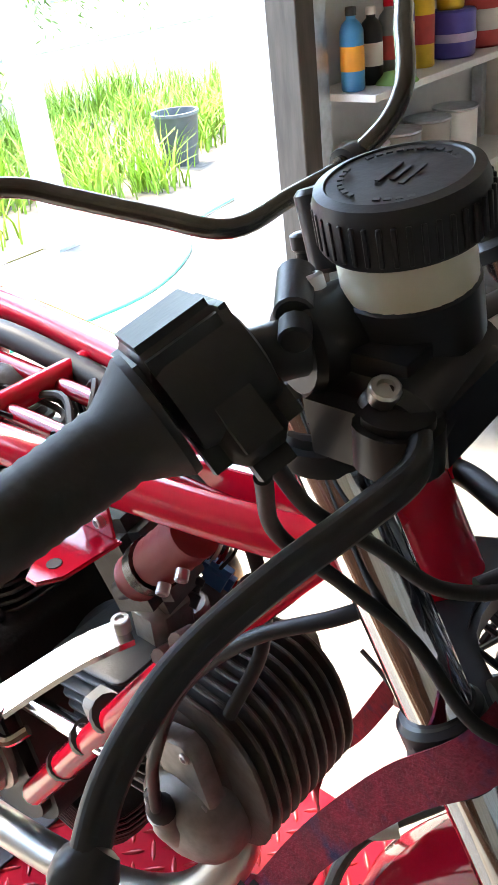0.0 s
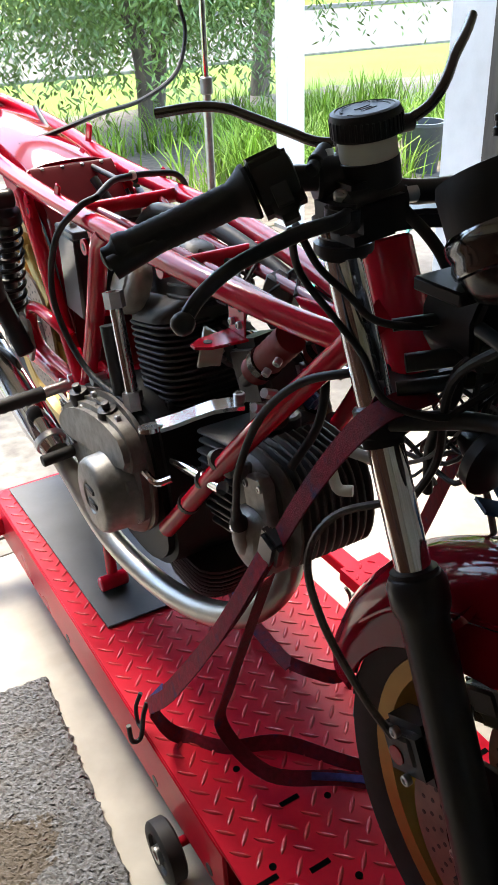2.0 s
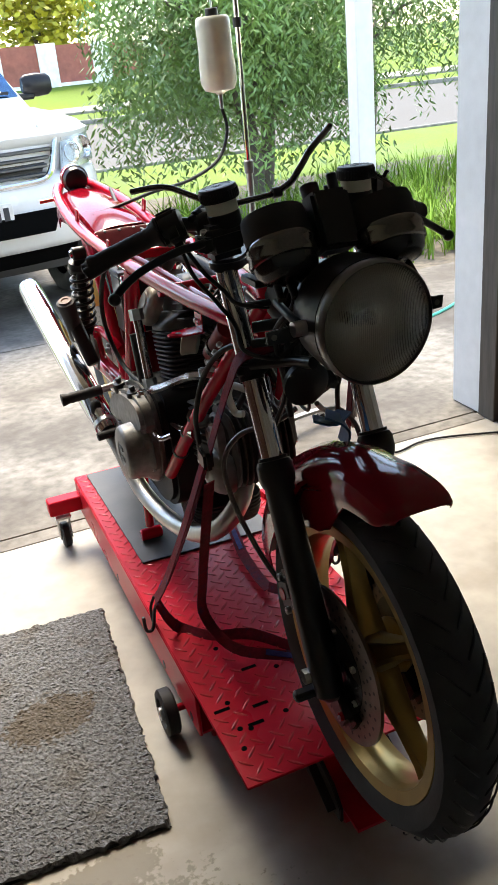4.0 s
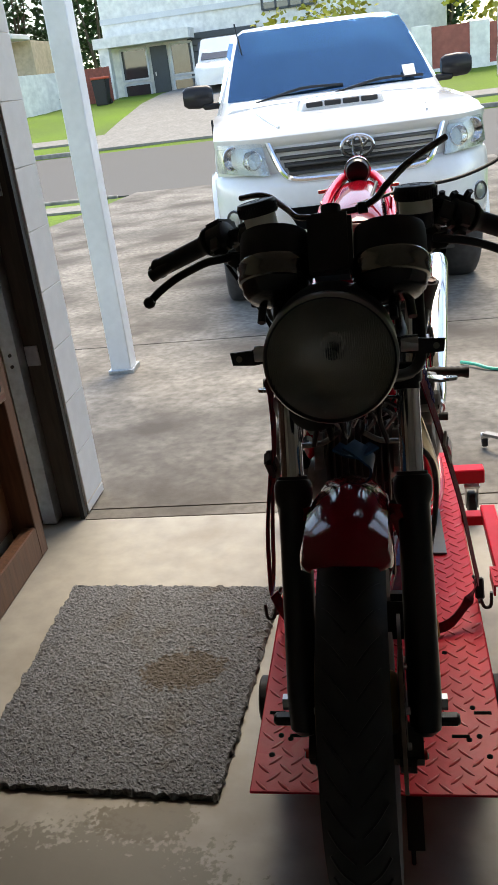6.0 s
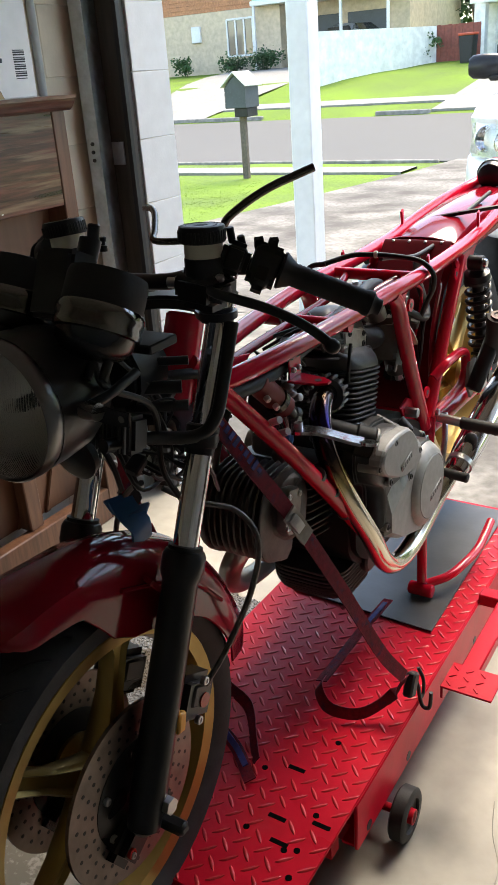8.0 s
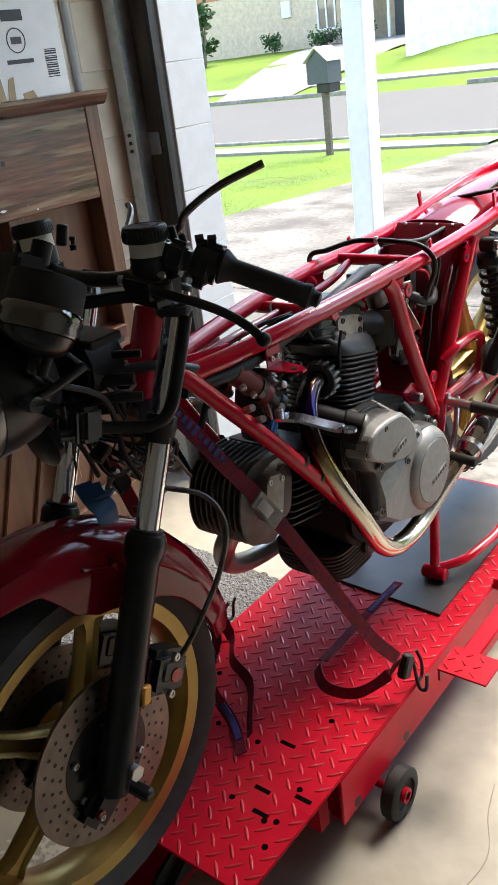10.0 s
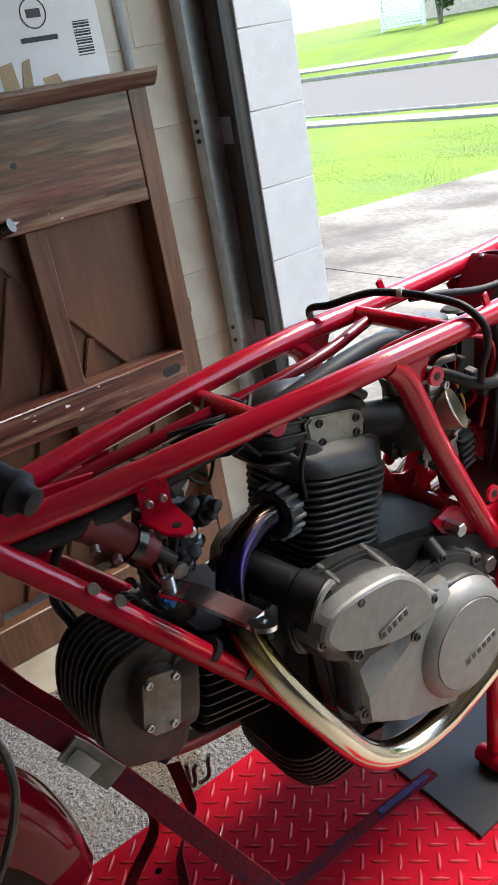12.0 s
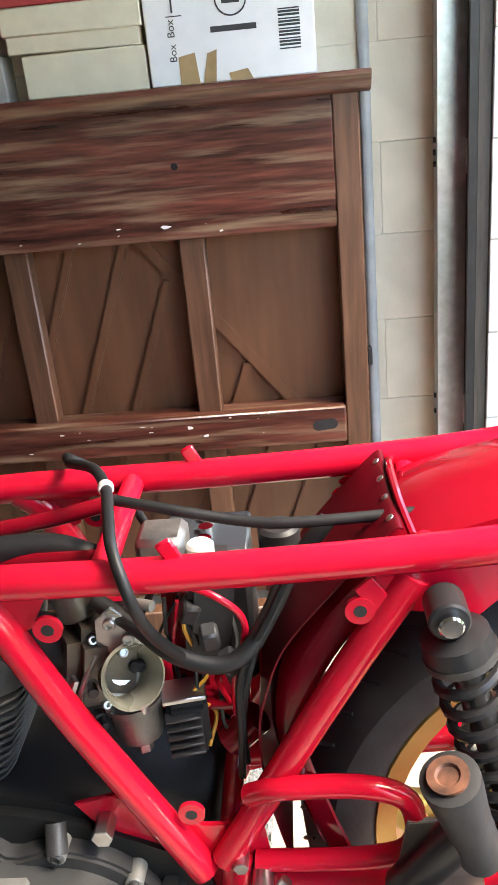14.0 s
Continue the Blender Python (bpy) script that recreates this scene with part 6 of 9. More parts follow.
def shell(outline, half, thick, drop, taper=None, depth=None):
    """A mudguard: a curved sheet along an outline of (y, z), with rounded shoulders that drop at the sides."""
    bm = bmesh.new()
    p = spline([(0, y, z) for y, z in outline], 5)
    secs = []
    for i, q in enumerate(p):
        d = (p[min(i + 1, len(p) - 1)] - p[max(i - 1, 0)]).normalized()
        up = Vector((0, -d.z, d.y))
        f = i / (len(p) - 1)
        hw = half * (taper(f) if taper else 1)
        dr = depth(f) if depth else drop
        row = []
        for u, v in ((-1.0, -1.0), (-0.985, -0.5), (-0.90, -0.17), (-0.58, 0.06), (0, 0.15), (0.58, 0.06), (0.90, -0.17), (0.985, -0.5), (1.0, -1.0)):
            row.append((Vector((BX + u * hw, q.y, q.z)) + up * (v * dr), up))
        secs.append(row)
    outer = [[bm.verts.new(v) for v, _ in r] for r in secs]
    inner = [[bm.verts.new(v - u * thick + Vector((-math.copysign(thick, v.x - BX) if abs(v.x - BX) > 0.6 * half else 0, 0, 0))) for v, u in r] for r in secs]
    for g in (outer, inner):
        for r, s in zip(g, g[1:]):
            for k in range(8):
                bm.faces.new((r[k], r[k + 1], s[k + 1], s[k]))
    for k in (0, 8):
        for i in range(len(secs) - 1):
            bm.faces.new((outer[i][k], outer[i + 1][k], inner[i + 1][k], inner[i][k]))
    for i in (0, len(secs) - 1):
        for k in range(8):
            bm.faces.new((outer[i][k], outer[i][k + 1], inner[i][k + 1], inner[i][k]))
    return bm


def ring_pts(c, r, a0, a1, n):
    """Points on an arc in the y, z plane; 0 degrees is straight up, positive to the front."""
    return [(c[0] - r * math.sin(radians(a0 + (a1 - a0) * k / n)), c[1] + r * math.cos(radians(a0 + (a1 - a0) * k / n))) for k in range(n + 1)]


fg = add("front_mudguard", shell([(-0.226, 0.838), (-0.205, 0.846), (-0.16, 0.853), (-0.10, 0.853), (-0.033, 0.844), (0.03, 0.825), (0.09, 0.795), (0.15, 0.755), (0.20, 0.70), (0.24, 0.635), (0.262, 0.57), (0.27, 0.51)], 0.0625, 0.0022, 0.06, lambda f: min(1.0, 0.74 + 0.7 * f ** 0.5, 0.85 + (1 - f) * 2),
                                 lambda f: float(np.interp(f, [0, 0.12, 0.27, 0.36, 0.45, 0.6, 0.75, 1.0], [0.012, 0.036, 0.05, 0.105, 0.118, 0.105, 0.075, 0.05]))), RED_FEND, "deep red front mudguard")
for s in (-1, 1):
    add("mudguard_stay", ntube([(BX + s * 0.064, 0.02, 0.79), (BX + s * 0.075, 0.05, 0.74), (BX + s * 0.085, 0.055, 0.70)], 0.0, flat=(0.012, 0.004)), RED_FEND, parent=fg)
    add("mudguard_rib", ntube([(BX + s * 0.0625, -0.03, 0.80), (BX + s * 0.064, 0.05, 0.765), (BX + s * 0.064, 0.13, 0.715), (BX + s * 0.063, 0.19, 0.65)], 0.0035, n=6), RED_FEND, parent=fg)

# forks
for s, fx in ((-1, BX - 0.094), (1, BX + 0.096)):
    fk = add("fork_leg", ncyl(fork_at(fx, 0.70), fork_at(fx, 1.14), 0.0185, n=24), CHROME, "chromed fork tube with a black slider")
    bm = bmesh.new()
    lathe(bm, fork_at(fx, 0.47), FORK, [(0.012, -0.03), (0.024, -0.02), (0.027, 0.03), (0.026, 0.16), (0.0255, 0.335), (0.029, 0.342), (0.031, 0.352), (0.031, 0.372), (0.027, 0.38), (0.020, 0.383)], 28)
    add("slider", bm, SATIN, "black fork slider", fk)
    add("dust_seal", ncyl(fork_at(fx, 0.812), fork_at(fx, 0.822), 0.0245, n=20), RUBBER, parent=fk)
    add("axle_lug", nbox((fx, FW[0], FW[1] - 0.004), (0.034, 0.06, 0.055), 0.012, (-24, 0, 0), 2), SATIN, parent=fk)
    add("axle_nut", ncyl((fx + s * 0.017, FW[0], FW[1]), (fx + s * 0.036, FW[0], FW[1]), 0.013, n=6), STEEL, parent=fk)
    add("pinch_lug", nbox((fx + s * 0.03, FW[0] + 0.0, FW[1] - 0.035), (0.05, 0.022, 0.018), 0.005), SATIN, parent=fk)
    add("fork_cap", lathe(bmesh.new(), fork_at(fx, 1.14), FORK, [(0.02, 0), (0.02, 0.008), (0.012, 0.012), (0.012, 0.02), (0, 0.02)], 18), ALLOY_D, parent=fk)
    # caliper behind the leg
    cal = add("brake_caliper", nbox((fx - s * 0.03, 0.068, 0.555), (0.055, 0.085, 0.075), 0.012, (-28, 0, 0), 2), SATIN, "black brake caliper")
    add("caliper_bridge", nbox((fx - s * 0.03, 0.072, 0.56), (0.062, 0.05, 0.04), 0.006, (-28, 0, 0)), ALLOY_D, parent=cal)
    add("caliper_mark", ncyl((fx + s * 0.0, 0.075, 0.55), (fx + s * 0.003, 0.075, 0.55), 0.012, n=16), REDLENS, "plain red round mark", cal)
    for q in (-0.028, 0.028):
        screw((fx, 0.068 + q * 0.45, 0.555 + q), (s, 0, 0), 0.007, 0.006, cal)
    low = add("lower_caliper", nbox((fx - s * 0.03, -0.105, 0.425), (0.05, 0.07, 0.06), 0.012, (30, 0, 0), 2), SATIN, "black lower caliper")
    screw((fx - s * 0.004, -0.12, 0.425), (s, 0, 0), 0.008, 0.004, low, REDLENS)
    for q in (0.0, 0.03):
        screw((fx - s * 0.004, -0.09 - q, 0.44 - q * 0.6), (s, 0, 0), 0.005, 0.006, low)
add("amber_sticker", nbox((BX + 0.096 + 0.022, -0.012, 0.585), (0.012, 0.022, 0.03), 0.003, (-24, 0, 12)), ORANGE, "small amber reflector patch")

# yokes and steering head
for z, th, name in ((1.118, 0.02, "top_yoke"), (0.962, 0.024, "lower_yoke")):
    c = fork_at(BX, z)
    out = [(BX - 0.112, c.y - 0.022), (BX - 0.075, c.y - 0.024), (BX - 0.03, c.y + 0.02), (BX + 0.03, c.y + 0.02), (BX + 0.075, c.y - 0.024), (BX + 0.112, c.y - 0.022), (BX + 0.116, c.y + 0.012), (BX + 0.06, c.y + 0.04),
           (BX + 0.03, c.y + 0.085), (BX - 0.03, c.y + 0.085), (BX - 0.06, c.y + 0.04), (BX - 0.116, c.y + 0.012)]
    add(name, nprism(rounded_outline(out), "z", z - th / 2, z + th / 2, 0.005), SATIN, "black fork yoke")
    for s in (-1, 1):
        add("clamp_bolt", ncyl((BX + s * 0.09, c.y + 0.02, z), (BX + s * 0.09, c.y + 0.034, z), 0.005, n=8), STEEL)
for s in (-1, 1):
    fx = BX + s * 0.095
    add("fork_clamp", ncyl(fork_at(fx, 0.948), fork_at(fx, 0.978), 0.0235, n=24, bevel=0.003), SATIN)
    add("clamp_lip", ncyl(fork_at(fx, 0.94), fork_at(fx, 0.949), 0.021, n=20), SATIN)
steer = fork_at(BX, 0.955) + Vector((0, 0.058, 0))
frame_part = add("frame", ncyl(steer + FORK * 0.012, steer + FORK * 0.155, 0.029, n=24, bevel=0.003), RED, "glossy red tubular steel frame")


def frame_tube(pts, r=0.0165, name="frame_tube", material=None):
    return add(name, ntube(pts, r, n=14, step=5), material or RED, parent=frame_part)


def sx(x, s):
    return BX + s * x


for s in (-1, 1):
    frame_tube([(sx(0.022, s), 0.235, 0.982), (sx(0.05, s), 0.36, 0.986), (sx(0.076, s), 0.54, 0.994), (sx(0.096, s), 0.78, 1.003), (sx(0.1, s), 1.0, 1.004), (sx(0.1, s), 1.24, 1.012), (sx(0.1, s), 1.42, 1.030), (sx(0.09, s), 1.58, 1.051), (sx(0.072, s), 1.72, 1.066), (sx(0.05, s), 1.80, 1.078)])
    frame_tube([(sx(0.028, s), 0.215, 1.035), (sx(0.05, s), 0.30, 0.94), (sx(0.09, s), 0.43, 0.785), (sx(0.128, s), 0.60, 0.572)], 0.015)
    frame_tube([(sx(0.098, s), 0.80, 0.998), (sx(0.1, s), 0.83, 0.965), (sx(0.1, s), 0.885, 0.84), (sx(0.1, s), 0.985, 0.645)])
    frame_tube([(sx(0.1, s), 1.205, 0.99), (sx(0.1, s), 1.13, 0.87), (sx(0.1, s), 1.008, 0.66)], 0.0155)
    frame_tube([(sx(0.1, s), 1.04, 0.745), (sx(0.118, s), 1.075, 0.77), (sx(0.125, s), 1.15, 0.775), (sx(0.125, s), 1.192, 0.755), (sx(0.122, s), 1.197, 0.70), (sx(0.115, s), 1.16, 0.672), (sx(0.1, s), 1.04, 0.655)], 0.0115)
    frame_tube([(sx(0.1, s), 1.02, 0.66), (sx(0.1, s), 1.01, 0.60), (sx(0.1, s), 0.985, 0.55)], 0.016)
    # gussets and lugs
    add("gusset", nprism([(0.80, 0.995), (0.88, 0.99), (0.862, 0.955), (0.838, 0.945)], "x", sx(0.096, s), sx(0.100, s), 0.001), RED, parent=frame_part)
    add("gusset", nprism([(1.17, 0.99), (1.32, 1.0), (1.26, 0.945), (1.185, 0.955)], "x", sx(0.098, s), sx(0.103, s), 0.001), RED, parent=frame_part)
    for y, z, a in ((0.878, 0.958, 20), (1.156, 0.960, -10), (0.981, 0.731, 0)):
        bm = bmesh.new()
        lathe(bm, (sx(0.104, s), y, z), (s, 0, 0), [(0.0135, 0), (0.0135, 0.005), (0.006, 0.005), (0.006, 0)], 16)
        add("lug", bm, RED, parent=frame_part)
        add("lug_hole", ncyl((sx(0.1035, s), y, z), (sx(0.1095, s), y, z), 0.006, n=10), BLACK, parent=frame_part)
    add("lug_arm", nbox((sx(0.106, s), 1.168, 0.975), (0.004, 0.02, 0.03), 0.001, (35, 0, 0)), RED, parent=frame_part)
    pv = add("pivot_plate", nprism([(0.86, 0.735), (0.90, 0.745), (0.99, 0.70), (1.05, 0.70), (1.06, 0.60), (0.99, 0.585), (0.93, 0.63)], "x", sx(0.088, s), sx(0.094, s), 0.001), RED, parent=frame_part)
    for y, z, r in ((0.891, 0.716, 0.011), (0.949, 0.626, 0.014), (1.025, 0.668, 0.008)):
        add("bolt", ncyl((sx(0.094, s), y, z), (sx(0.122, s), y, z), r, n=6, bevel=0.001), STEEL, parent=frame_part)
    # seat pegs on the top tube
    add("seat_peg", nbox((sx(0.1, s), 0.995, 1.026), (0.005, 0.015, 0.024), 0.002, (25, 0, 10)), RED, parent=frame_part)
    add("seat_peg", nbox((sx(0.098, s), 1.338, 1.052), (0.006, 0.018, 0.042), 0.002, (20, 0, 10)), RED, parent=frame_part)
    # tank bracket with a tab
    br = add("tank_bracket", nspan((sx(0.066, s), 0.435, 0.94), (sx(0.069, s), 0.475, 0.985), 0.001), RED, parent=frame_part)
    add("tab", nprism([(sx(0.066, s), 0.43), (sx(0.066, s), 0.478), (sx(0.118, s), 0.47), (sx(0.135, s), 0.458), (sx(0.135, s), 0.446), (sx(0.118, s), 0.434)], "z", 0.936, 0.940, 0.001), RED, parent=br)
    add("tab_hole", ncyl((sx(0.113, s), 0.452, 0.9355), (sx(0.113, s), 0.452, 0.9408), 0.006, n=12), BLACK, parent=br)
    for q in (0.445, 0.463):
        screw((sx(0.069, s), q, 0.955), (s, 0, 0), 0.005, 0.006, br)
        screw((sx(0.069, s), q, 0.975), (s, 0, 0), 0.003, 0.002, br, BLACK)
    # polished fairing bracket on the down tube
    fb = add("fairing_bracket", ntube([(sx(0.073, s), 0.44, 0.847), (sx(0.11, s), 0.455, 0.846), (sx(0.15, s), 0.48, 0.828), (sx(0.176, s), 0.488, 0.823)], 0.0, flat=(0.015, 0.003), step=2), POLISH, "polished alloy bracket")
    add("bracket_eye", lathe(bmesh.new(), (sx(0.186, s), 0.489, 0.8195), (0, 0.2, 1), [(0.017, 0), (0.017, 0.006), (0.006, 0.006), (0.006, 0)], 18), POLISH, parent=fb)
    screw((sx(0.076, s), 0.443, 0.851), (0, 0, 1), 0.008, 0.011, fb)
    for q in (0, 1):
        add("down_tube_bolt", ncyl((sx(0.075, s), 0.38 - 0.025 * q, 0.865 + 0.03 * q), (sx(0.095, s), 0.375 - 0.025 * q, 0.875 + 0.03 * q), 0.0065, n=8), STEEL, parent=frame_part)
    for f in (0.25, 0.45, 0.7):
        p = Vector((sx(0.086 + 0.040 * f, s), 0.42 + 0.175 * f, 0.812 - 0.235 * f))
        add("cable_tie", ncyl(p - Vector((0, 0.003, -0.004)), p + Vector((0, 0.003, -0.004)), 0.0178, n=14), WIRE, parent=frame_part)
for y, z in ((0.93, 1.003), (1.22, 1.0), (0.62, 0.985), (1.01, 0.655)):
    frame_tube([(BX - 0.095, y, z), (BX + 0.095, y, z)], 0.0125, "cross_tube")
for s in (-1, 1):
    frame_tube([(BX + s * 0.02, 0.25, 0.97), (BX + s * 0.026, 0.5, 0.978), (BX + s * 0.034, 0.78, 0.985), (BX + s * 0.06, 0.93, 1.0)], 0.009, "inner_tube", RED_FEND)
add("head_gusset", nprism([(0.245, 1.03), (0.30, 1.0), (0.42, 0.985), (0.34, 0.93), (0.26, 0.93)], "x", BX - 0.004, BX + 0.004, 0.001), RED, parent=frame_part)

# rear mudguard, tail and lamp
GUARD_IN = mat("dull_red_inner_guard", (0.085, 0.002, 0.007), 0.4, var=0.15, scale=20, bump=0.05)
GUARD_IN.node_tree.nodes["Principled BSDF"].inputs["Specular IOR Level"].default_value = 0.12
rg = add("rear_mudguard", shell([(1.12, 0.60), (1.088, 0.70), (1.068, 0.78), (1.075, 0.845), (1.102, 0.905), (1.15, 0.968), (1.198, 1.008), (1.24, 1.026), (1.32, 1.044), (1.42, 1.056), (1.53, 1.064), (1.66, 1.066), (1.76, 1.06), (1.82, 1.03)], 0.083, 0.0022, 0.085, lambda f: 1.0 if f < 0.5 else 1.0 - 0.26 * (f - 0.5), lambda f: float(np.interp(f, [0, 0.35, 0.5, 1.0], [0.03, 0.03, 0.07, 0.085]))), RED_FEND, "deep red rear mudguard between the frame tubes")
# full-width splash panel under the seat, bent over at its riveted top lip
splash = [(1.075, 0.63), (1.058, 0.72), (1.054, 0.80), (1.064, 0.85), (1.086, 0.905), (1.135, 0.965), (1.186, 1.020), (1.198, 1.025)]
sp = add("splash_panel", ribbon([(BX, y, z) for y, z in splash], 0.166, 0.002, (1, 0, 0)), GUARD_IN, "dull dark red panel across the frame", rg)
add("panel_lip", ntube([(BX - 0.084, 1.206, 1.018), (BX - 0.04, 1.200, 1.029), (BX + 0.04, 1.200, 1.029), (BX + 0.084, 1.206, 1.018)], 0.004, n=8), RED_FEND, parent=rg)
for x in (-0.06, -0.02, 0.02, 0.06):
    add("rivet", lathe(bmesh.new(), (BX + x, 1.190, 1.022), (0, -0.6, 0.8), [(0.0045, 0), (0.004, 0.003), (0.002, 0.0042), (0, 0.0045)], 10), STEEL, parent=rg)
tl = add("tail_lamp", lathe(bmesh.new(), (BX, 1.735, 1.098), (0, 1, 0.12), [(0, 0), (0.02, 0.001), (0.035, 0.01), (0.041, 0.03)], 28, False), SATIN, "round black tail lamp with a red lens")
add("tail_ring", lathe(bmesh.new(), (BX, 1.763, 1.101), (0, 1, 0.12), [(0.038, 0), (0.044, 0.001), (0.0445, 0.008), (0.041, 0.01)], 28, False), CHROME, "chrome ring", tl)
add("tail_lens", lathe(bmesh.new(), (BX, 1.771, 1.102), (0, 1, 0.12), [(0.042, 0), (0.041, 0.03), (0.034, 0.042), (0.0, 0.046)], 28, False), REDLENS, "red lens", tl)
add("lamp_bracket", nbox((BX, 1.75, 1.07), (0.05, 0.05, 0.012), 0.003, (10, 0, 0)), SATIN, parent=tl)
add("tail_wire", ntube([(BX + 0.07, 1.78, 1.06), (BX + 0.11, 1.80, 1.03), (BX + 0.1, 1.83, 1.0), (BX + 0.13, 1.82, 0.96)], 0.003, n=6), WIRE, parent=tl)
for s in (-1, 1):
    add("signal_bracket", ncyl((BX + s * 0.07, 1.72, 1.055), (BX + s * 0.13, 1.73, 1.05), 0.006, n=8), REDLENS, parent=rg)

# swinging arm, shocks, stand
for s in (-1, 1):
    frame_tube([(sx(0.092, s), 1.02, 0.62), (sx(0.1, s), 1.2, 0.62), (sx(0.108, s), 1.43, 0.62)], 0.018, "swingarm_tube")
    add("axle_plate", nprism([(1.36, 0.59), (1.47, 0.59), (1.47, 0.65), (1.36, 0.65)], "x", sx(0.104, s), sx(0.112, s), 0.002), RED, parent=frame_part)
    top, bot = Vector((sx(0.132, s), 1.226, 0.972)), Vector((sx(0.135, s), 1.312, 0.665))
    d = (bot - top).normalized()
    sh = add("rear_shock", lathe(bmesh.new(), top + d * 0.02, d, [(0.02, 0), (0.03, 0.004), (0.032, 0.02), (0.026, 0.026), (0.014, 0.03), (0.014, 0.2), (0.022, 0.205), (0.022, 0.25), (0.012, 0.26)], 20), SATIN, "black rear shock absorber")
    bm = bmesh.new()
    u, w, _ = basis(d)
    tube(bm, [top + d * (0.05 + 0.19 * k / 66) + (u * math.cos(k * 0.76) + w * math.sin(k * 0.76)) * 0.028 for k in range(67)], 0.0052, n=7, step=2)
    add("spring", bm, SATIN, "black coil spring", sh)
    add("spring_collar", ncyl(top + d * 0.04, top + d * 0.047, 0.033, n=22), ALLOY_D, parent=sh)
    add("shock_eye", ncyl(top - Vector((0.018, 0, 0)), top + Vector((0.018, 0, 0)), 0.018, n=18, bevel=0.002), SATIN, parent=sh)
    add("shock_bolt", ncyl(top + Vector((s * 0.016, 0, 0)), top + Vector((s * 0.026, 0, 0)), 0.011, n=12, bevel=0.002), CHROME, "bright cap nut", sh)
    add("lower_eye", ncyl(bot - Vector((0.018, 0, 0)), bot + Vector((0.018, 0, 0)), 0.016, n=18), SATIN, parent=sh)
st = add("centre_stand", ncyl((BX - 0.13, 0.965, 0.50), (BX + 0.13, 0.965, 0.50), 0.014, n=14), RED, "red centre stand standing on the rubber mat")
for s in (-1, 1):
    add("stand_leg", ntube([(sx(0.105, s), 0.965, 0.505), (sx(0.115, s), 0.945, 0.36), (sx(0.12, s), 0.932, 0.262)], 0.012, n=12), RED, parent=st)
    add("stand_foot", ncyl((sx(0.09, s), 0.93, 0.24), (sx(0.15, s), 0.93, 0.24), 0.0165, n=16, bevel=0.003), RED, parent=st)
add("stand_lever", ntube([(BX + 0.13, 0.94, 0.252), (BX + 0.17, 0.98, 0.262), (BX + 0.19, 1.04, 0.27), (BX + 0.2, 1.12, 0.275), (BX + 0.2, 1.22, 0.30)], 0.011, n=12), RED, parent=st)

# footpegs, pedals
for s in (-1, 1):
    pg = add("footpeg", ncyl((sx(0.1, s), 1.045, 0.648), (sx(0.17, s), 1.045, 0.642), 0.011, n=12), STEEL, "black rubber footpeg")
    add("peg_rubber", lathe(bmesh.new(), (sx(0.165, s), 1.045, 0.642), (s, 0, -0.05), [(0.008, 0), (0.015, 0.004)] + [(0.0135 + 0.0015 * (k % 2), 0.012 + 0.008 * k) for k in range(11)] + [(0.017, 0.106), (0.017, 0.112), (0.0, 0.114)], 16), RUBBER, parent=pg)
    lv = add("foot_lever", ntube([(sx(0.12, s), 1.07, 0.65), (sx(0.135, s), 1.03, 0.60), (sx(0.145, s), 0.985, 0.555), (sx(0.15, s), 0.965, 0.55)], 0.0065, n=10), STEEL, "bright foot lever")
    add("lever_rubber", ncyl((sx(0.15, s), 0.965, 0.548), (sx(0.215, s), 0.962, 0.545), 0.0115, n=14, bevel=0.002), RUBBER, parent=lv)
    pp = add("pillion_peg", lathe(bmesh.new(), (sx(0.168, s), 1.252, 0.728), (s * 0.2, -0.28, 1), [(0.012, 0), (0.02, 0.004), (0.0225, 0.02), (0.021, 0.05), (0.0235, 0.09), (0.026, 0.118), (0.026, 0.128), (0.02, 0.13)], 20), RUBBER, "folded black pillion footpeg")
    add("peg_end", lathe(bmesh.new(), (sx(0.193, s), 1.217, 0.8515), (s * 0.2, -0.28, 1), [(0.018, 0), (0.018, 0.0035), (0.011, 0.0035), (0.009, 0.001), (0, 0.001)], 18), mat("rusted_cap", (0.09, 0.035, 0.02), 0.6, var=0.6, scale=60), "rusty end cap", pp)
    add("peg_arm", ncyl((sx(0.175, s), 1.246, 0.785), (sx(0.15, s), 1.18, 0.67), 0.021, 0.019, n=18, bevel=0.004), SATIN, parent=pp)
    add("hanger_plate", nprism([(1.19, 0.74), (1.24, 0.74), (1.25, 0.66), (1.21, 0.64), (1.18, 0.68)], "x", sx(0.13, s), sx(0.137, s), 0.001), ALLOY, parent=pp)

# ---- engine ----
CASE = mat("black_engine_enamel", (0.0085, 0.0088, 0.0093), 0.55, var=0.2, scale=40, bump=0.12, bscale=250)
CASE.node_tree.nodes["Principled BSDF"].inputs["Specular IOR Level"].default_value = 0.25
eng = add("engine", nprism(rounded_outline([(0.60, 0.56), (0.62, 0.70), (0.65, 0.748), (0.80, 0.742), (0.93, 0.695), (1.0, 0.64), (0.99, 0.55), (0.93, 0.475), (0.80, 0.445), (0.68, 0.45), (0.61, 0.50)]), "x", BX - 0.125, BX + 0.10, 0.012), CASE, "grey twin-cylinder engine with finned barrels")


def eadd(name, bm, material, label="", smooth=40):
    return part(name, bm, material, eng, label, smooth)


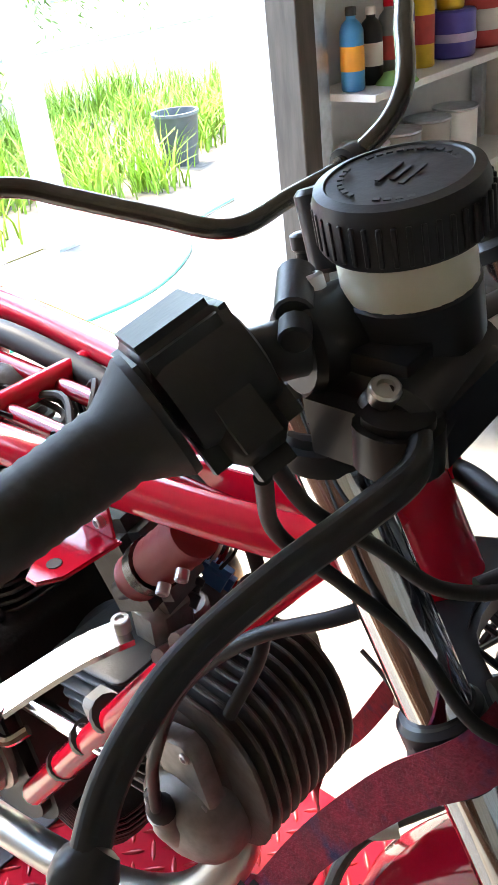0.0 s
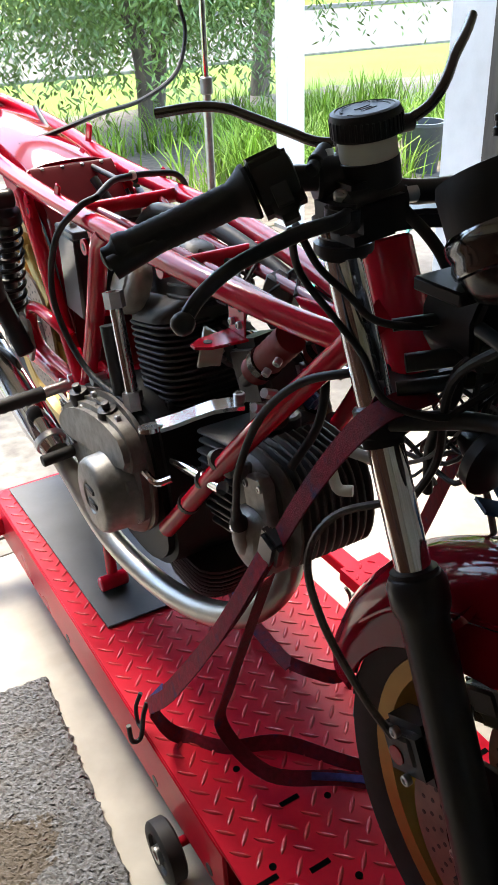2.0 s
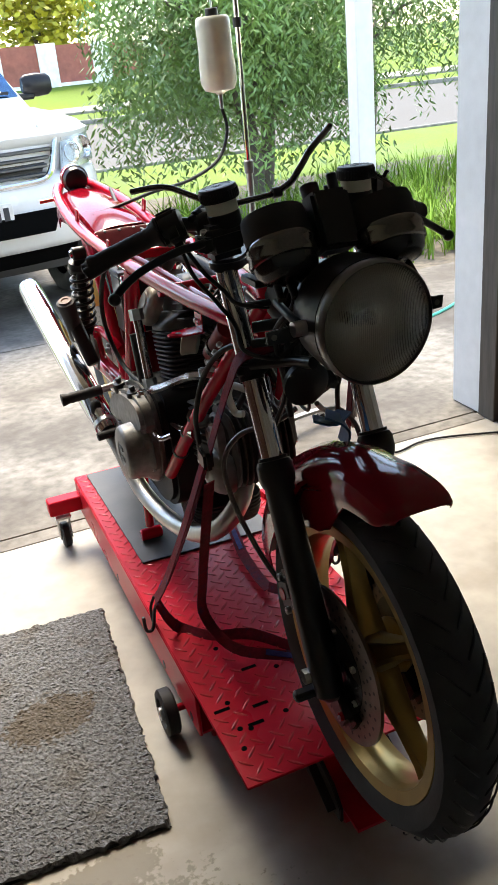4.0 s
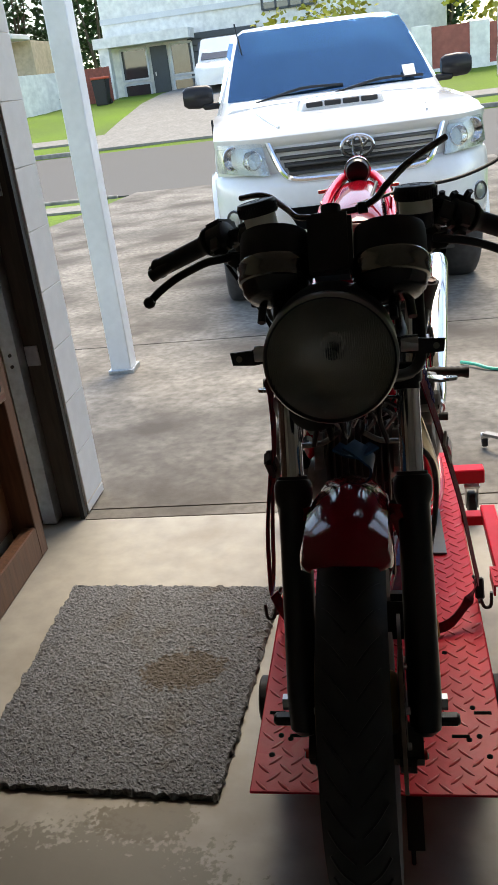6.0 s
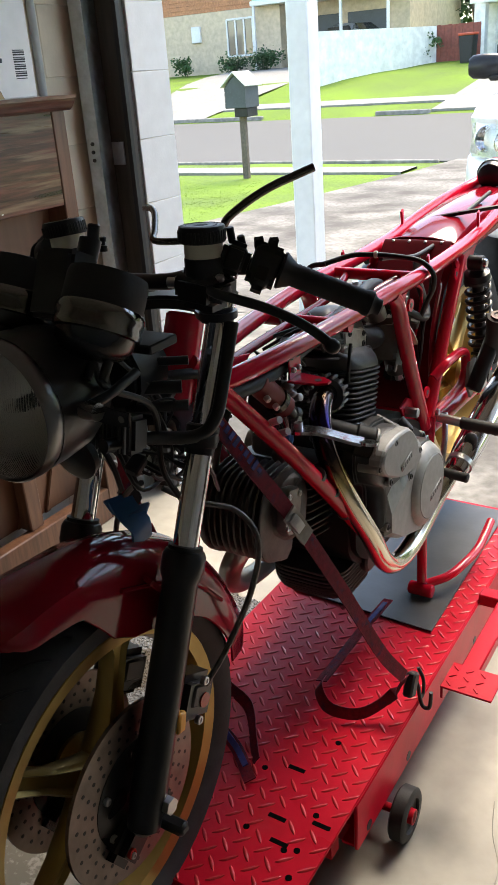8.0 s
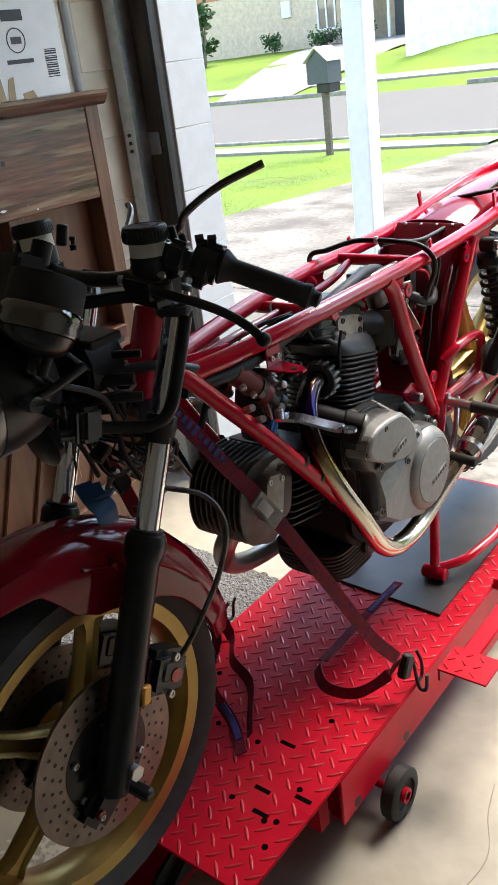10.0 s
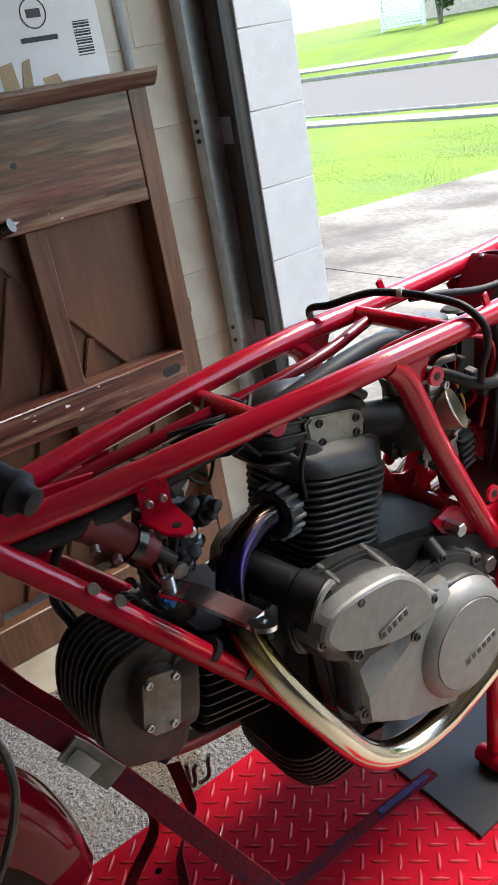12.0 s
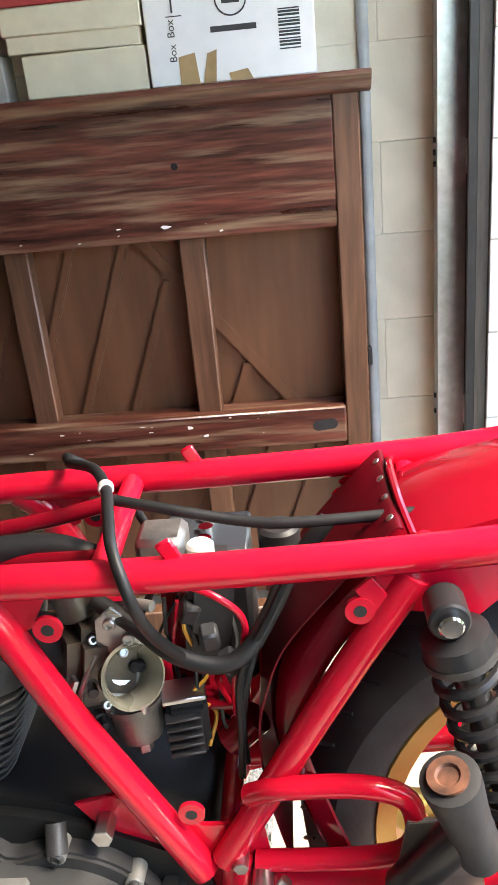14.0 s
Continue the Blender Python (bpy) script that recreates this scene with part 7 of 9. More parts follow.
# left covers: a flange against the case, the main cover, the raised timing lobe and the round alternator end
AC = (0.829, 0.580)
flange = [(0.566, 0.738), (0.585, 0.774), (0.655, 0.784), (0.72, 0.772), (0.755, 0.735)] + [(AC[0] + 0.119 * math.sin(radians(a)), AC[1] + 0.119 * math.cos(radians(a))) for a in range(-20, 200, 20)] + [(0.70, 0.50), (0.625, 0.545), (0.612, 0.62), (0.606, 0.67), (0.575, 0.69)]
# Flange and side cover take a darker alloy, which paints in their shade.
eadd("cover_flange", nprism(rounded_outline(flange, 3), "x", BX + 0.095, BX + 0.121, 0.004), ALLOY_D, "flange of the side cover")
cov = [(0.572, 0.735), (0.592, 0.764), (0.655, 0.774), (0.712, 0.764), (0.748, 0.728), (0.768, 0.70), (0.79, 0.688)] + [(AC[0] + 0.101 * math.sin(radians(a)), AC[1] + 0.101 * math.cos(radians(a))) for a in range(0, 201, 20)] + [(0.72, 0.515), (0.628, 0.56), (0.622, 0.61), (0.618, 0.665), (0.585, 0.69)]
cv = bmesh.new()
secs = []
for x, g in ((0.118, 1.0), (0.142, 0.99), (0.150, 0.975), (0.155, 0.95), (0.157, 0.90)):
    secs.append([(BX + x, 0.752 + (y - 0.752) * g, 0.645 + (z - 0.645) * g) for y, z in rounded_outline(cov, 3)])
eadd("side_cover", loft(cv, secs), ALLOY_D, "cast side cover with shade put into a darker alloy")
lobe = [(0.575, 0.737), (0.592, 0.760), (0.63, 0.768), (0.675, 0.767), (0.716, 0.758), (0.752, 0.726), (0.773, 0.685), (0.768, 0.664), (0.725, 0.660), (0.686, 0.666), (0.638, 0.684), (0.612, 0.698), (0.590, 0.711)]
foot = [(0.672 + (y - 0.672) * 1.03, 0.714 + (z - 0.714) * 1.04) for y, z in lobe]
ledge = [(0.636, 0.668), (0.70, 0.664), (0.775, 0.690), (0.815, 0.69), (0.86, 0.50), (0.80, 0.478), (0.70, 0.512), (0.633, 0.553), (0.630, 0.60)]
face = [(0.641, 0.598), (0.70, 0.628), (0.772, 0.664), (0.81, 0.665), (0.85, 0.51), (0.80, 0.487), (0.702, 0.520), (0.641, 0.561), (0.640, 0.580)]


def shrunk(pts, g):
    return [(0.672 + (y - 0.672) * g, 0.714 + (z - 0.714) * g) for y, z in pts]


secs = [[(BX + x, y, z) for y, z in rounded_outline(pts, 3)] for x, pts in ((0.148, foot), (0.168, lobe), (0.172, shrunk(lobe, 0.96)), (0.1745, shrunk(lobe, 0.90)))]
eadd("timing_cover", loft(bmesh.new(), secs), ALLOY, "raised timing cover", 12)
eadd("lower_cover", loft(bmesh.new(), [[(BX + x, y, z) for y, z in pts] for x, pts in ((0.140, ledge), (0.152, ledge), (0.166, face))]), ALLOY, "flat lower part of the side cover", 10)
bm = bmesh.new()
lathe(bm, (BX + 0.115, AC[0], AC[1]), (1, 0, 0), [(0.1, -0.03), (0.0995, 0.022), (0.097, 0.036), (0.0925, 0.047), (0.086, 0.056), (0.079, 0.0615), (0.0725, 0.064), (0.071, 0.0622), (0.0695, 0.0645), (0.03, 0.066), (0.0, 0.0665)], 64)
eadd("alternator_cover", bm, ALLOY, "round alternator cover with a flat centre")
eadd("cover_step", lathe(bmesh.new(), (BX + 0.104, AC[0], AC[1]), (1, 0, 0), [(0.110, 0.0), (0.110, 0.008), (0.106, 0.013), (0.099, 0.014)], 56, False), ALLOY)
for (cx, cy, cz, n, w) in ((0.1815, 0.845, 0.566, 6, 0.0115), (0.1763, 0.69, 0.698, 5, 0.0105)):
    bar = eadd("cover_mark", nbox((BX + cx, cy, cz), (0.0022, w * n, 0.0135), 0.0008, (14, 0, 0)), ALLOY, "plain raised bar")
    for k in range(n):
        f = (k - (n - 1) / 2) * w
        part("mark_bar", nbox((BX + cx + 0.0008, cy + f * 0.97, cz + f * 0.245), (0.0022, w * 0.62, 0.0085), 0.0004, (14, 0, 0)), ALLOY_D, bar)
for y, z, x in ((0.580, 0.727, 0.166), (0.642, 0.757, 0.172), (0.718, 0.748, 0.166), (0.634, 0.676, 0.165), (0.736, 0.643, 0.166), (0.768, 0.690, 0.172), (0.842, 0.696, 0.124), (0.915, 0.655, 0.124), (0.945, 0.595, 0.124), (0.634, 0.575, 0.160), (0.80, 0.498, 0.150)):
    eadd("boss", lathe(bmesh.new(), (BX + x - 0.04, y, z), (1, 0, 0), [(0.0115, 0), (0.0095, 0.04), (0.0085, 0.041)], 14), ALLOY)
    screw((BX + x, y, z), (1, 0, 0), 0.0062, 0.004, eng, ALLOY_D)
for y0, z0, y1, z1 in ((0.642, 0.757, 0.637, 0.778), (0.718, 0.748, 0.712, 0.770), (0.842, 0.696, 0.839, 0.718)):
    eadd("cover_rib", ncyl((BX + 0.145 if y0 < 0.8 else BX + 0.12, y0, z0), (BX + 0.10, y1, z1), 0.0115, 0.011, n=12), ALLOY_D)
# starter motor and its clamp
eadd("starter_motor", ncyl((BX + 0.04, 0.56, 0.80), (BX + 0.145, 0.605, 0.765), 0.027, n=24, bevel=0.004), CASE)
eadd("starter_clamp", ncyl((BX + 0.11, 0.59, 0.776), (BX + 0.145, 0.605, 0.765), 0.031, n=24, bevel=0.004), CASE)
eadd("clamp_ring", lathe(bmesh.new(), (BX + 0.143, 0.604, 0.7655), (0.9, 0.39, -0.3), [(0.024, 0), (0.031, 0.001), (0.031, 0.005), (0.027, 0.008), (0.018, 0.006)], 26, False), ALLOY)

# barrels
TILT = radians(12)
UP = Vector((0, math.sin(TILT), math.cos(TILT)))
FWD = Vector((0, -math.cos(TILT), math.sin(TILT)))


def rounded(cx, cy, hx, hy, r, n=3):
    pts = []
    for sxx, syy, a0 in ((1, 1, 0), (-1, 1, 90), (-1, -1, 180), (1, -1, 270)):
        pts += arc(cx + sxx * (hx - r), cy + syy * (hy - r), r, a0, a0 + 90, n)
    return pts


def barrel(base, axis, side, count, gap, hx, hy, name):
    """Cooling fins stacked along an axis."""
    base = Vector(base)
    core = eadd("barrel", ncyl(base - axis * 0.03, base + axis * (gap * count + 0.01), min(hx, hy) * 0.82, n=28), ALLOY_D, name)
    for k in range(count):
        bm = bmesh.new()
        f = 0.86 + 0.15 * min(1.0, k / (count - 3)) if hx < hy else 1.0
        rings = []
        for h, g in ((0, 0.985), (0.0012, 1.0), (0.0034, 1.0), (0.0046, 0.985)):
            o = base + axis * (gap * k + h)
            rings.append([o + Vector((1, 0, 0)) * u * g + side * v * g * f for u, v in rounded(0, 0, hx, hy, 0.035)])
        loft(bm, rings)
        part("fin", bm, ALLOY_D, core)
    return core


vb = barrel(Vector((BX, 0.717, 0.755)) - UP * 0.021, UP, Vector((0, math.cos(TILT), -math.sin(TILT))), 13, 0.0105, 0.078, 0.079, "finned upright barrel")
fb0 = Vector((BX, 0.565, 0.672))
SF = Vector((0, math.sin(TILT), math.cos(TILT)))
fbr = eadd("barrel", ncyl(fb0 - FWD * 0.03, fb0 + FWD * 0.135, 0.064, n=28), ALLOY_D, "front barrel with level fins")
for k in range(11):
    v = -0.073 + 0.0146 * k
    hx = 0.084 if abs(v) < 0.05 else 0.078
    bm = bmesh.new()
    rings = []
    for h, g in ((-0.0022, 0.985), (-0.0012, 1.0), (0.0012, 1.0), (0.0022, 0.985)):
        o = fb0 + FWD * 0.058 + SF * (v + h)
        rings.append([o + Vector((1, 0, 0)) * (a * g) + FWD * (b * g) for a, b in rounded(0, 0, hx, 0.058, 0.012)])
    loft(bm, rings)
    part("fin", bm, ALLOY_D, fbr)


def head(base, axis, side, flip):
    """A cylinder head: rounded body, fins at the port side, rocker covers left and right."""
    base = Vector(base)
    ex = Vector((1, 0, 0))
    bm = bmesh.new()
    secs = []
    if flip > 0:
        rows = ((0.0, 0.078, 0.084, 0.0), (0.008, 0.077, 0.086, -0.002), (0.020, 0.070, 0.088, -0.006), (0.030, 0.055, 0.092, -0.012), (0.037, 0.04, 0.096, -0.018), (0.07, 0.034, 0.096, -0.02), (0.092, 0.031, 0.084, -0.026), (0.106, 0.025, 0.062, -0.032), (0.114, 0.016, 0.04, -0.037), (0.117, 0.008, 0.02, -0.04))
    else:
        rows = tuple((h, hx, hs * 0.9, 0.0) for h, hx, hs in ((0.0, 0.083, 0.077), (0.012, 0.085, 0.079), (0.03, 0.082, 0.077), (0.05, 0.075, 0.072), (0.075, 0.066, 0.062), (0.095, 0.054, 0.048), (0.108, 0.04, 0.034), (0.114, 0.025, 0.02)))
    for h, hx, hs, off in rows:
        secs.append([base + axis * h + ex * u + side * (v + off) for u, v in rounded(0, 0, hx, hs, min(hx, hs) * 0.7, 5)])
    loft(bm, secs)
    metal = ALLOY_D if flip > 0 else ALLOY_M
    hd = eadd("cylinder_head", bm, metal, "dark cast cylinder head")
    for k in range(4 if flip > 0 else 0):
        bm = bmesh.new()
        o = base + axis * (0.02 + 0.016 * k)
        rings = [[o + axis * h + ex * u * g - side * 0.07 + side * v * g for u, v in rounded(0, 0, 0.050 - 0.004 * k, 0.055, 0.03)] for h, g in ((0, 0.98), (0.0012, 1), (0.0034, 1), (0.0045, 0.98))]
        loft(bm, rings)
        part("head_fin", bm, ALLOY_D, hd)
    for k in range(10 if flip < 0 else 0):
        bm = bmesh.new()
        u = -0.0585 + 0.013 * k
        out = rounded_outline([(0.004, -0.085), (0.06, -0.092), (0.10, -0.078), (0.122, -0.035), (0.122, 0.02), (0.104, 0.055), (0.07, 0.07), (0.004, 0.07)], 3)
        rings = [[base + ex * (u + d) + axis * (0.06 + (h - 0.06) * g) + side * (v * g) for h, v in out] for d, g in ((-0.0022, 0.98), (-0.001, 1), (0.001, 1), (0.0022, 0.98))]
        loft(bm, rings)
        part("head_fin", bm, metal, hd)
    if flip > 0:
        # flat cover over the rockers on the left, with round lobes below it
        plate = [(0.70, 0.942), (0.711, 0.948), (0.784, 0.931), (0.798, 0.923), (0.809, 0.892), (0.80, 0.886), (0.716, 0.90), (0.701, 0.918)]
        big = [(0.755 + (y - 0.755) * 1.13, 0.917 + (z - 0.917) * 1.25) for y, z in plate]
        part("rocker_box", nprism(rounded_outline(big, 2), "x", BX - 0.01, BX + 0.036, 0.006), ALLOY_D, hd)
        part("rocker_cover", nprism(plate, "x", BX + 0.0355, BX + 0.0435, 0.003), ALLOY_P, hd, "bright flat rocker cover")
        for y, z in ((0.721, 0.936), (0.785, 0.92), (0.722, 0.908), (0.783, 0.899)):
            screw((BX + 0.0435, y, z), (1, 0, 0), 0.0062, 0.003, hd, ALLOY_D)
        for y, z, r, x in ((0.742, 0.880, 0.021, 0.05), (0.797, 0.868, 0.024, 0.052), (0.690, 0.893, 0.03, 0.056), (0.845, 0.885, 0.018, 0.03)):
            part("cover_lug", lathe(bmesh.new(), (BX, y, z), (1, 0, 0), [(r * 1.1, 0), (r, x - 0.01), (r * 0.86, x - 0.003), (r * 0.5, x), (0, x)], 24), ALLOY_D, hd)
        part("head_rib", ntube([(BX + 0.04, 0.688, 0.955), (BX + 0.03, 0.72, 0.978), (BX + 0.03, 0.77, 0.972), (BX + 0.036, 0.812, 0.94)], 0.007, n=8), ALLOY_D, hd)
        return hd
    for s in (-1, 1):
        c = base + axis * 0.052 + ex * s * 0.068 + side * 0.005
        bm = bmesh.new()
        rings = []
        for d, g in ((0, 1.0), (0.014, 1.0), (0.018, 0.93)):
            rings.append([c + ex * s * d + side * u * g + axis * v * g for u, v in ((-0.046, -0.012), (-0.04, -0.024), (0.028, -0.026), (0.042, -0.014), (0.044, 0.02), (0.034, 0.03), (-0.026, 0.03), (-0.044, 0.014))])
        loft(bm, rings)
        pc = part("rocker_cover", bm, ALLOY if flip > 0 else ALLOY_W, hd, "bright rocker cover")
        for u, v in ((-0.034, -0.013), (0.03, -0.016), (0.03, 0.02), (-0.027, 0.02)):
            screw(c + ex * s * 0.018 + side * u + axis * v, (s, 0, 0), 0.0055, 0.003, hd)
        part("cover_lug", ncyl(c - axis * 0.035 + ex * s * -0.01, c - axis * 0.035 + ex * s * 0.014, 0.019, n=18, bevel=0.003), ALLOY_D, hd)
        part("cover_lug", ncyl(c - axis * 0.033 + side * 0.036 + ex * s * -0.01, c - axis * 0.033 + side * 0.036 + ex * s * 0.008, 0.016, n=18, bevel=0.003), ALLOY_D, hd)
    return hd


SV = Vector((0, math.cos(TILT), -math.sin(TILT)))
SF = Vector((0, math.sin(TILT), math.cos(TILT)))
head(Vector((BX, 0.718, 0.765)) + UP * 0.103, UP, SV, 1)
head(Vector((BX, 0.565, 0.672)) + FWD * 0.122, FWD, SF, -1)
for s in (-1, 1):
    for q, zz in ((0.66, 0.757), (0.765, 0.735)):
        screw((BX + s * 0.078, q, zz - 0.004), (s, 0, 0), 0.009, 0.006, eng, ALLOY_D)
# right-hand side: bevel drive, clutch cover
for base, d in ((Vector((BX - 0.118, 0.707, 0.737)), UP),):
    eadd("bevel_tube", ncyl(base, base + d * 0.19, 0.0105, n=16), CHROME, "bright bevel shaft tube")
    eadd("tube_nut", ncyl(base + d * 0.0, base + d * 0.03, 0.0165, n=6), STEEL)
    eadd("tube_nut", ncyl(base + d * 0.165, base + d * 0.19, 0.0165, n=6), STEEL)
    eadd("oil_line", ncyl(base + Vector((0.0, 0.055, 0.0)), base + Vector((0.0, 0.055, 0)) + d * 0.12, 0.013, n=14), ALLOY_D)
bm = bmesh.new()
lathe(bm, (BX - 0.055, 0.785, 0.905), (-0.9, 0.1, 0.43), [(0.044, 0), (0.048, 0.016), (0.047, 0.026), (0.040, 0.034), (0.030, 0.037), (0.028, 0.040), (0, 0.041)], 10)
eadd("bevel_cover", bm, ALLOY_P, "bright domed bevel cover")
eadd("bevel_tube", ncyl((BX - 0.105, 0.60, 0.69), (BX - 0.105, 0.45, 0.72), 0.0105, n=16), CHROME)
covr = [(0.62, 0.60), (0.635, 0.69), (0.68, 0.738), (0.78, 0.742), (0.89, 0.708), (0.975, 0.655), (0.985, 0.575), (0.94, 0.50), (0.84, 0.478), (0.72, 0.50), (0.645, 0.55)]
eadd("right_cover", nprism(rounded_outline(covr), "x", BX - 0.15, BX - 0.12, 0.012), ALLOY_W, "weathered grey right side cover")
bm = bmesh.new()
lathe(bm, (BX - 0.14, 0.722, 0.594), (-1, 0, 0), [(0.084, 0), (0.078, 0.012), (0.069, 0.022), (0.066, 0.056), (0.062, 0.064), (0.056, 0.067), (0.030, 0.0675), (0.028, 0.065), (0, 0.065)], 48)
cc = eadd("clutch_cover", bm, ALLOY_W, "round weathered clutch cover")
for q in (-1, 1):
    part("cover_slot", nbox((BX - 0.2062, 0.722 + 0.004 * q, 0.594 + 0.012 * q), (0.004, 0.036, 0.010), 0.002), BLACK, cc, "dark recess")
for y, z in ((0.74, 0.712), (0.875, 0.69)):
    cap = eadd("filler_cap", lathe(bmesh.new(), (BX - 0.148, y, z), (-0.25, 0, 1), [(0.019, 0), (0.019, 0.016), (0.016, 0.024), (0.007, 0.026), (0.007, 0.036), (0, 0.037)], 14), BLACK, "black filler cap")
eadd("case_shelf", nprism(rounded_outline([(0.64, 0.665), (0.655, 0.725), (0.76, 0.728), (0.875, 0.695), (0.955, 0.645), (0.945, 0.60), (0.78, 0.63)], 3), "x", BX - 0.172, BX - 0.13, 0.01), ALLOY_W)
for k in range(9):
    eadd("cover_fin", nbox((BX - 0.152, 0.965, 0.575 + 0.0105 * k), (0.008, 0.05, 0.004), 0.001), ALLOY_W)
for y, z in ((0.65, 0.68), (0.70, 0.733), (0.80, 0.735), (0.90, 0.70), (0.98, 0.645), (0.965, 0.55), (0.90, 0.505), (0.74, 0.512), (0.655, 0.565)):
    screw((BX - 0.15, y, z), (-1, 0, 0), 0.006, 0.006, eng)
for y, z, r in ((0.69, 0.70, 0.016), (0.715, 0.64, 0.024), (0.665, 0.625, 0.013), (0.77, 0.70, 0.016), (0.84, 0.69, 0.013), (0.735, 0.575, 0.012)):
    eadd("case_boss", lathe(bmesh.new(), (BX - 0.145, y, z), (-1, 0, 0), [(r * 1.2, 0), (r, 0.012), (r * 0.9, 0.02), (r * 0.5, 0.022), (0, 0.022)], 16), ALLOY_W)
# finned sump
sump = eadd("sump", nprism(rounded(BX, 0.67, 0.07, 0.07, 0.04, 4), "z", 0.405, 0.47), ALLOY_D, "dark finned sump")
for k in range(8):
    z = 0.405 + 0.0092 * k
    hw = 0.07 + 0.028 * math.sin(min(1.0, (k + 1) / 6) * 1.57)
    part("sump_fin", nprism(rounded(BX, 0.66, 0.085, hw, 0.045, 4), "z", z, z + 0.005, 0.001), ALLOY_D, sump)
eadd("oil_filter", ncyl((BX + 0.06, 0.69, 0.455), (BX + 0.1, 0.69, 0.455), 0.028, n=20, bevel=0.004), ALLOY_D)
# spark plug caps and front head details
eadd("plug_housing", lathe(bmesh.new(), (BX - 0.06, 0.40, 0.655), (-1, -0.05, 0.05), [(0.055, 0), (0.055, 0.018), (0.05, 0.03), (0.042, 0.038), (0.03, 0.045), (0.018, 0.047), (0, 0.048)], 28), ALLOY_W)
eadd("plug_boss", lathe(bmesh.new(), (BX - 0.098, 0.402, 0.655), (-0.35, 0, 1), [(0.017, -0.01), (0.017, 0.012), (0.013, 0.02), (0.013, 0.034)], 16), ALLOY_W)
eadd("plug_cap", lathe(bmesh.new(), (BX - 0.108, 0.4, 0.685), (-0.2, 0, 1), [(0.012, 0), (0.0125, 0.012), (0.008, 0.02), (0.0065, 0.035)], 14), RUBBER)
eadd("oil_banjo", ntube([(BX - 0.12, 0.585, 0.67), (BX - 0.14, 0.60, 0.662), (BX - 0.145, 0.63, 0.668)], 0.006, n=8), CHROME)
eadd("square_cap", nbox((BX - 0.088, 0.47, 0.745), (0.03, 0.06, 0.03), 0.006, (-12, 0, 0)), ALLOY)

# exhaust pipes
ex1 = add("left_exhaust", ntube([(BX + 0.035, 0.638, 0.842), (BX + 0.05, 0.585, 0.846), (BX + 0.07, 0.535, 0.825), (BX + 0.095, 0.512, 0.775), (BX + 0.12, 0.528, 0.695), (BX + 0.145, 0.58, 0.585), (BX + 0.15, 0.635, 0.497), (BX + 0.15, 0.70, 0.455), (BX + 0.15, 0.80, 0.452), (BX + 0.155, 0.92, 0.50), (BX + 0.17, 1.0, 0.55)], 0.0205, n=20, step=7), HEAT, "heat-blued steel exhaust pipe")
bm = bmesh.new()
lathe(bm, (BX + 0.03, 0.652, 0.838), (0.25, -1, 0.1), [(0.026, 0), (0.034, 0.002), (0.034, 0.026), (0.026, 0.028)], 24)
col = add("exhaust_collar", bm, ALLOY_D, "finned exhaust collar", ex1)
for k in range(16):
    a = 2 * math.pi * k / 16
    u, w, d = basis((0.25, -1, 0.1))
    p = Vector((BX + 0.033, 0.638, 0.8395)) + (u * math.cos(a) + w * math.sin(a)) * 0.036
    add("collar_tooth", nbox(p, (0.007, 0.024, 0.007), 0.002), ALLOY, parent=ex1)
ex2 = add("right_exhaust", ntube([(BX - 0.02, 0.40, 0.63), (BX - 0.05, 0.385, 0.57), (BX - 0.085, 0.43, 0.50), (BX - 0.11, 0.53, 0.445), (BX - 0.13, 0.68, 0.415), (BX - 0.15, 0.83, 0.432), (BX - 0.165, 0.96, 0.51), (BX - 0.175, 1.0, 0.545)], 0.0215, n=20, step=7), EXH, "dull grey exhaust pipe")
for s, e in ((1, ex1), (-1, ex2)):
    a, b = Vector((sx(0.178, s), 0.985, 0.545)), Vector((sx(0.235, s), 1.585, 0.825))
    d = (b - a)
    L = d.length
    si = add("silencer", lathe(bmesh.new(), a, d, [(0.022, 0), (0.03, 0.03), (0.0345, 0.07), (0.0355, L - 0.08), (0.034, L - 0.02), (0.03, L), (0.012, L + 0.002), (0.011, L - 0.03)], 28, False), CHROME, "long chrome silencer")
    add("silencer_clamp", ncyl(a + d * 0.03, a + d * 0.05, 0.031, n=20), STEEL, parent=si)
    add("silencer_bracket", nprism([(1.20, 0.66), (1.26, 0.66), (1.25, 0.74), (1.21, 0.74)], "x", sx(0.155, s), sx(0.16, s)), STEEL, parent=si)

# carburettors and airbox parts
cb = add("carburettor", nbox((BX + 0.035, 0.90, 0.875), (0.07, 0.08, 0.09), 0.014, (-10, 0, 25), 2), ALLOY_W, "cast carburettor with a cream bell mouth")
bax = Vector((0.72, 0.55, 0.42)).normalized()
c0 = Vector((BX + 0.058, 0.922, 0.868))
bm = bmesh.new()
lathe(bm, c0, bax, [(0.024, -0.01), (0.025, 0.012), (0.031, 0.03), (0.0325, 0.034), (0.03, 0.036), (0.0235, 0.022), (0.0225, -0.005), (0.0, -0.006)], 32)
add("bell_mouth", bm, CLEARW, "cream bell mouth", cb)
add("throttle_slide", ncyl(c0 + bax * -0.004, c0 + bax * 0.002, 0.012, n=12), CHROME, parent=cb)
fb = add("float_bowl", lathe(bmesh.new(), (BX + 0.052, 0.928, 0.832), (0.12, 0.1, -1), [(0.0, 0), (0.030, 0.0), (0.030, 0.006), (0.026, 0.008), (0.0255, 0.034), (0.022, 0.043), (0.014, 0.047), (0.0, 0.048)], 20), ALLOY_W, "cast float bowl", cb)
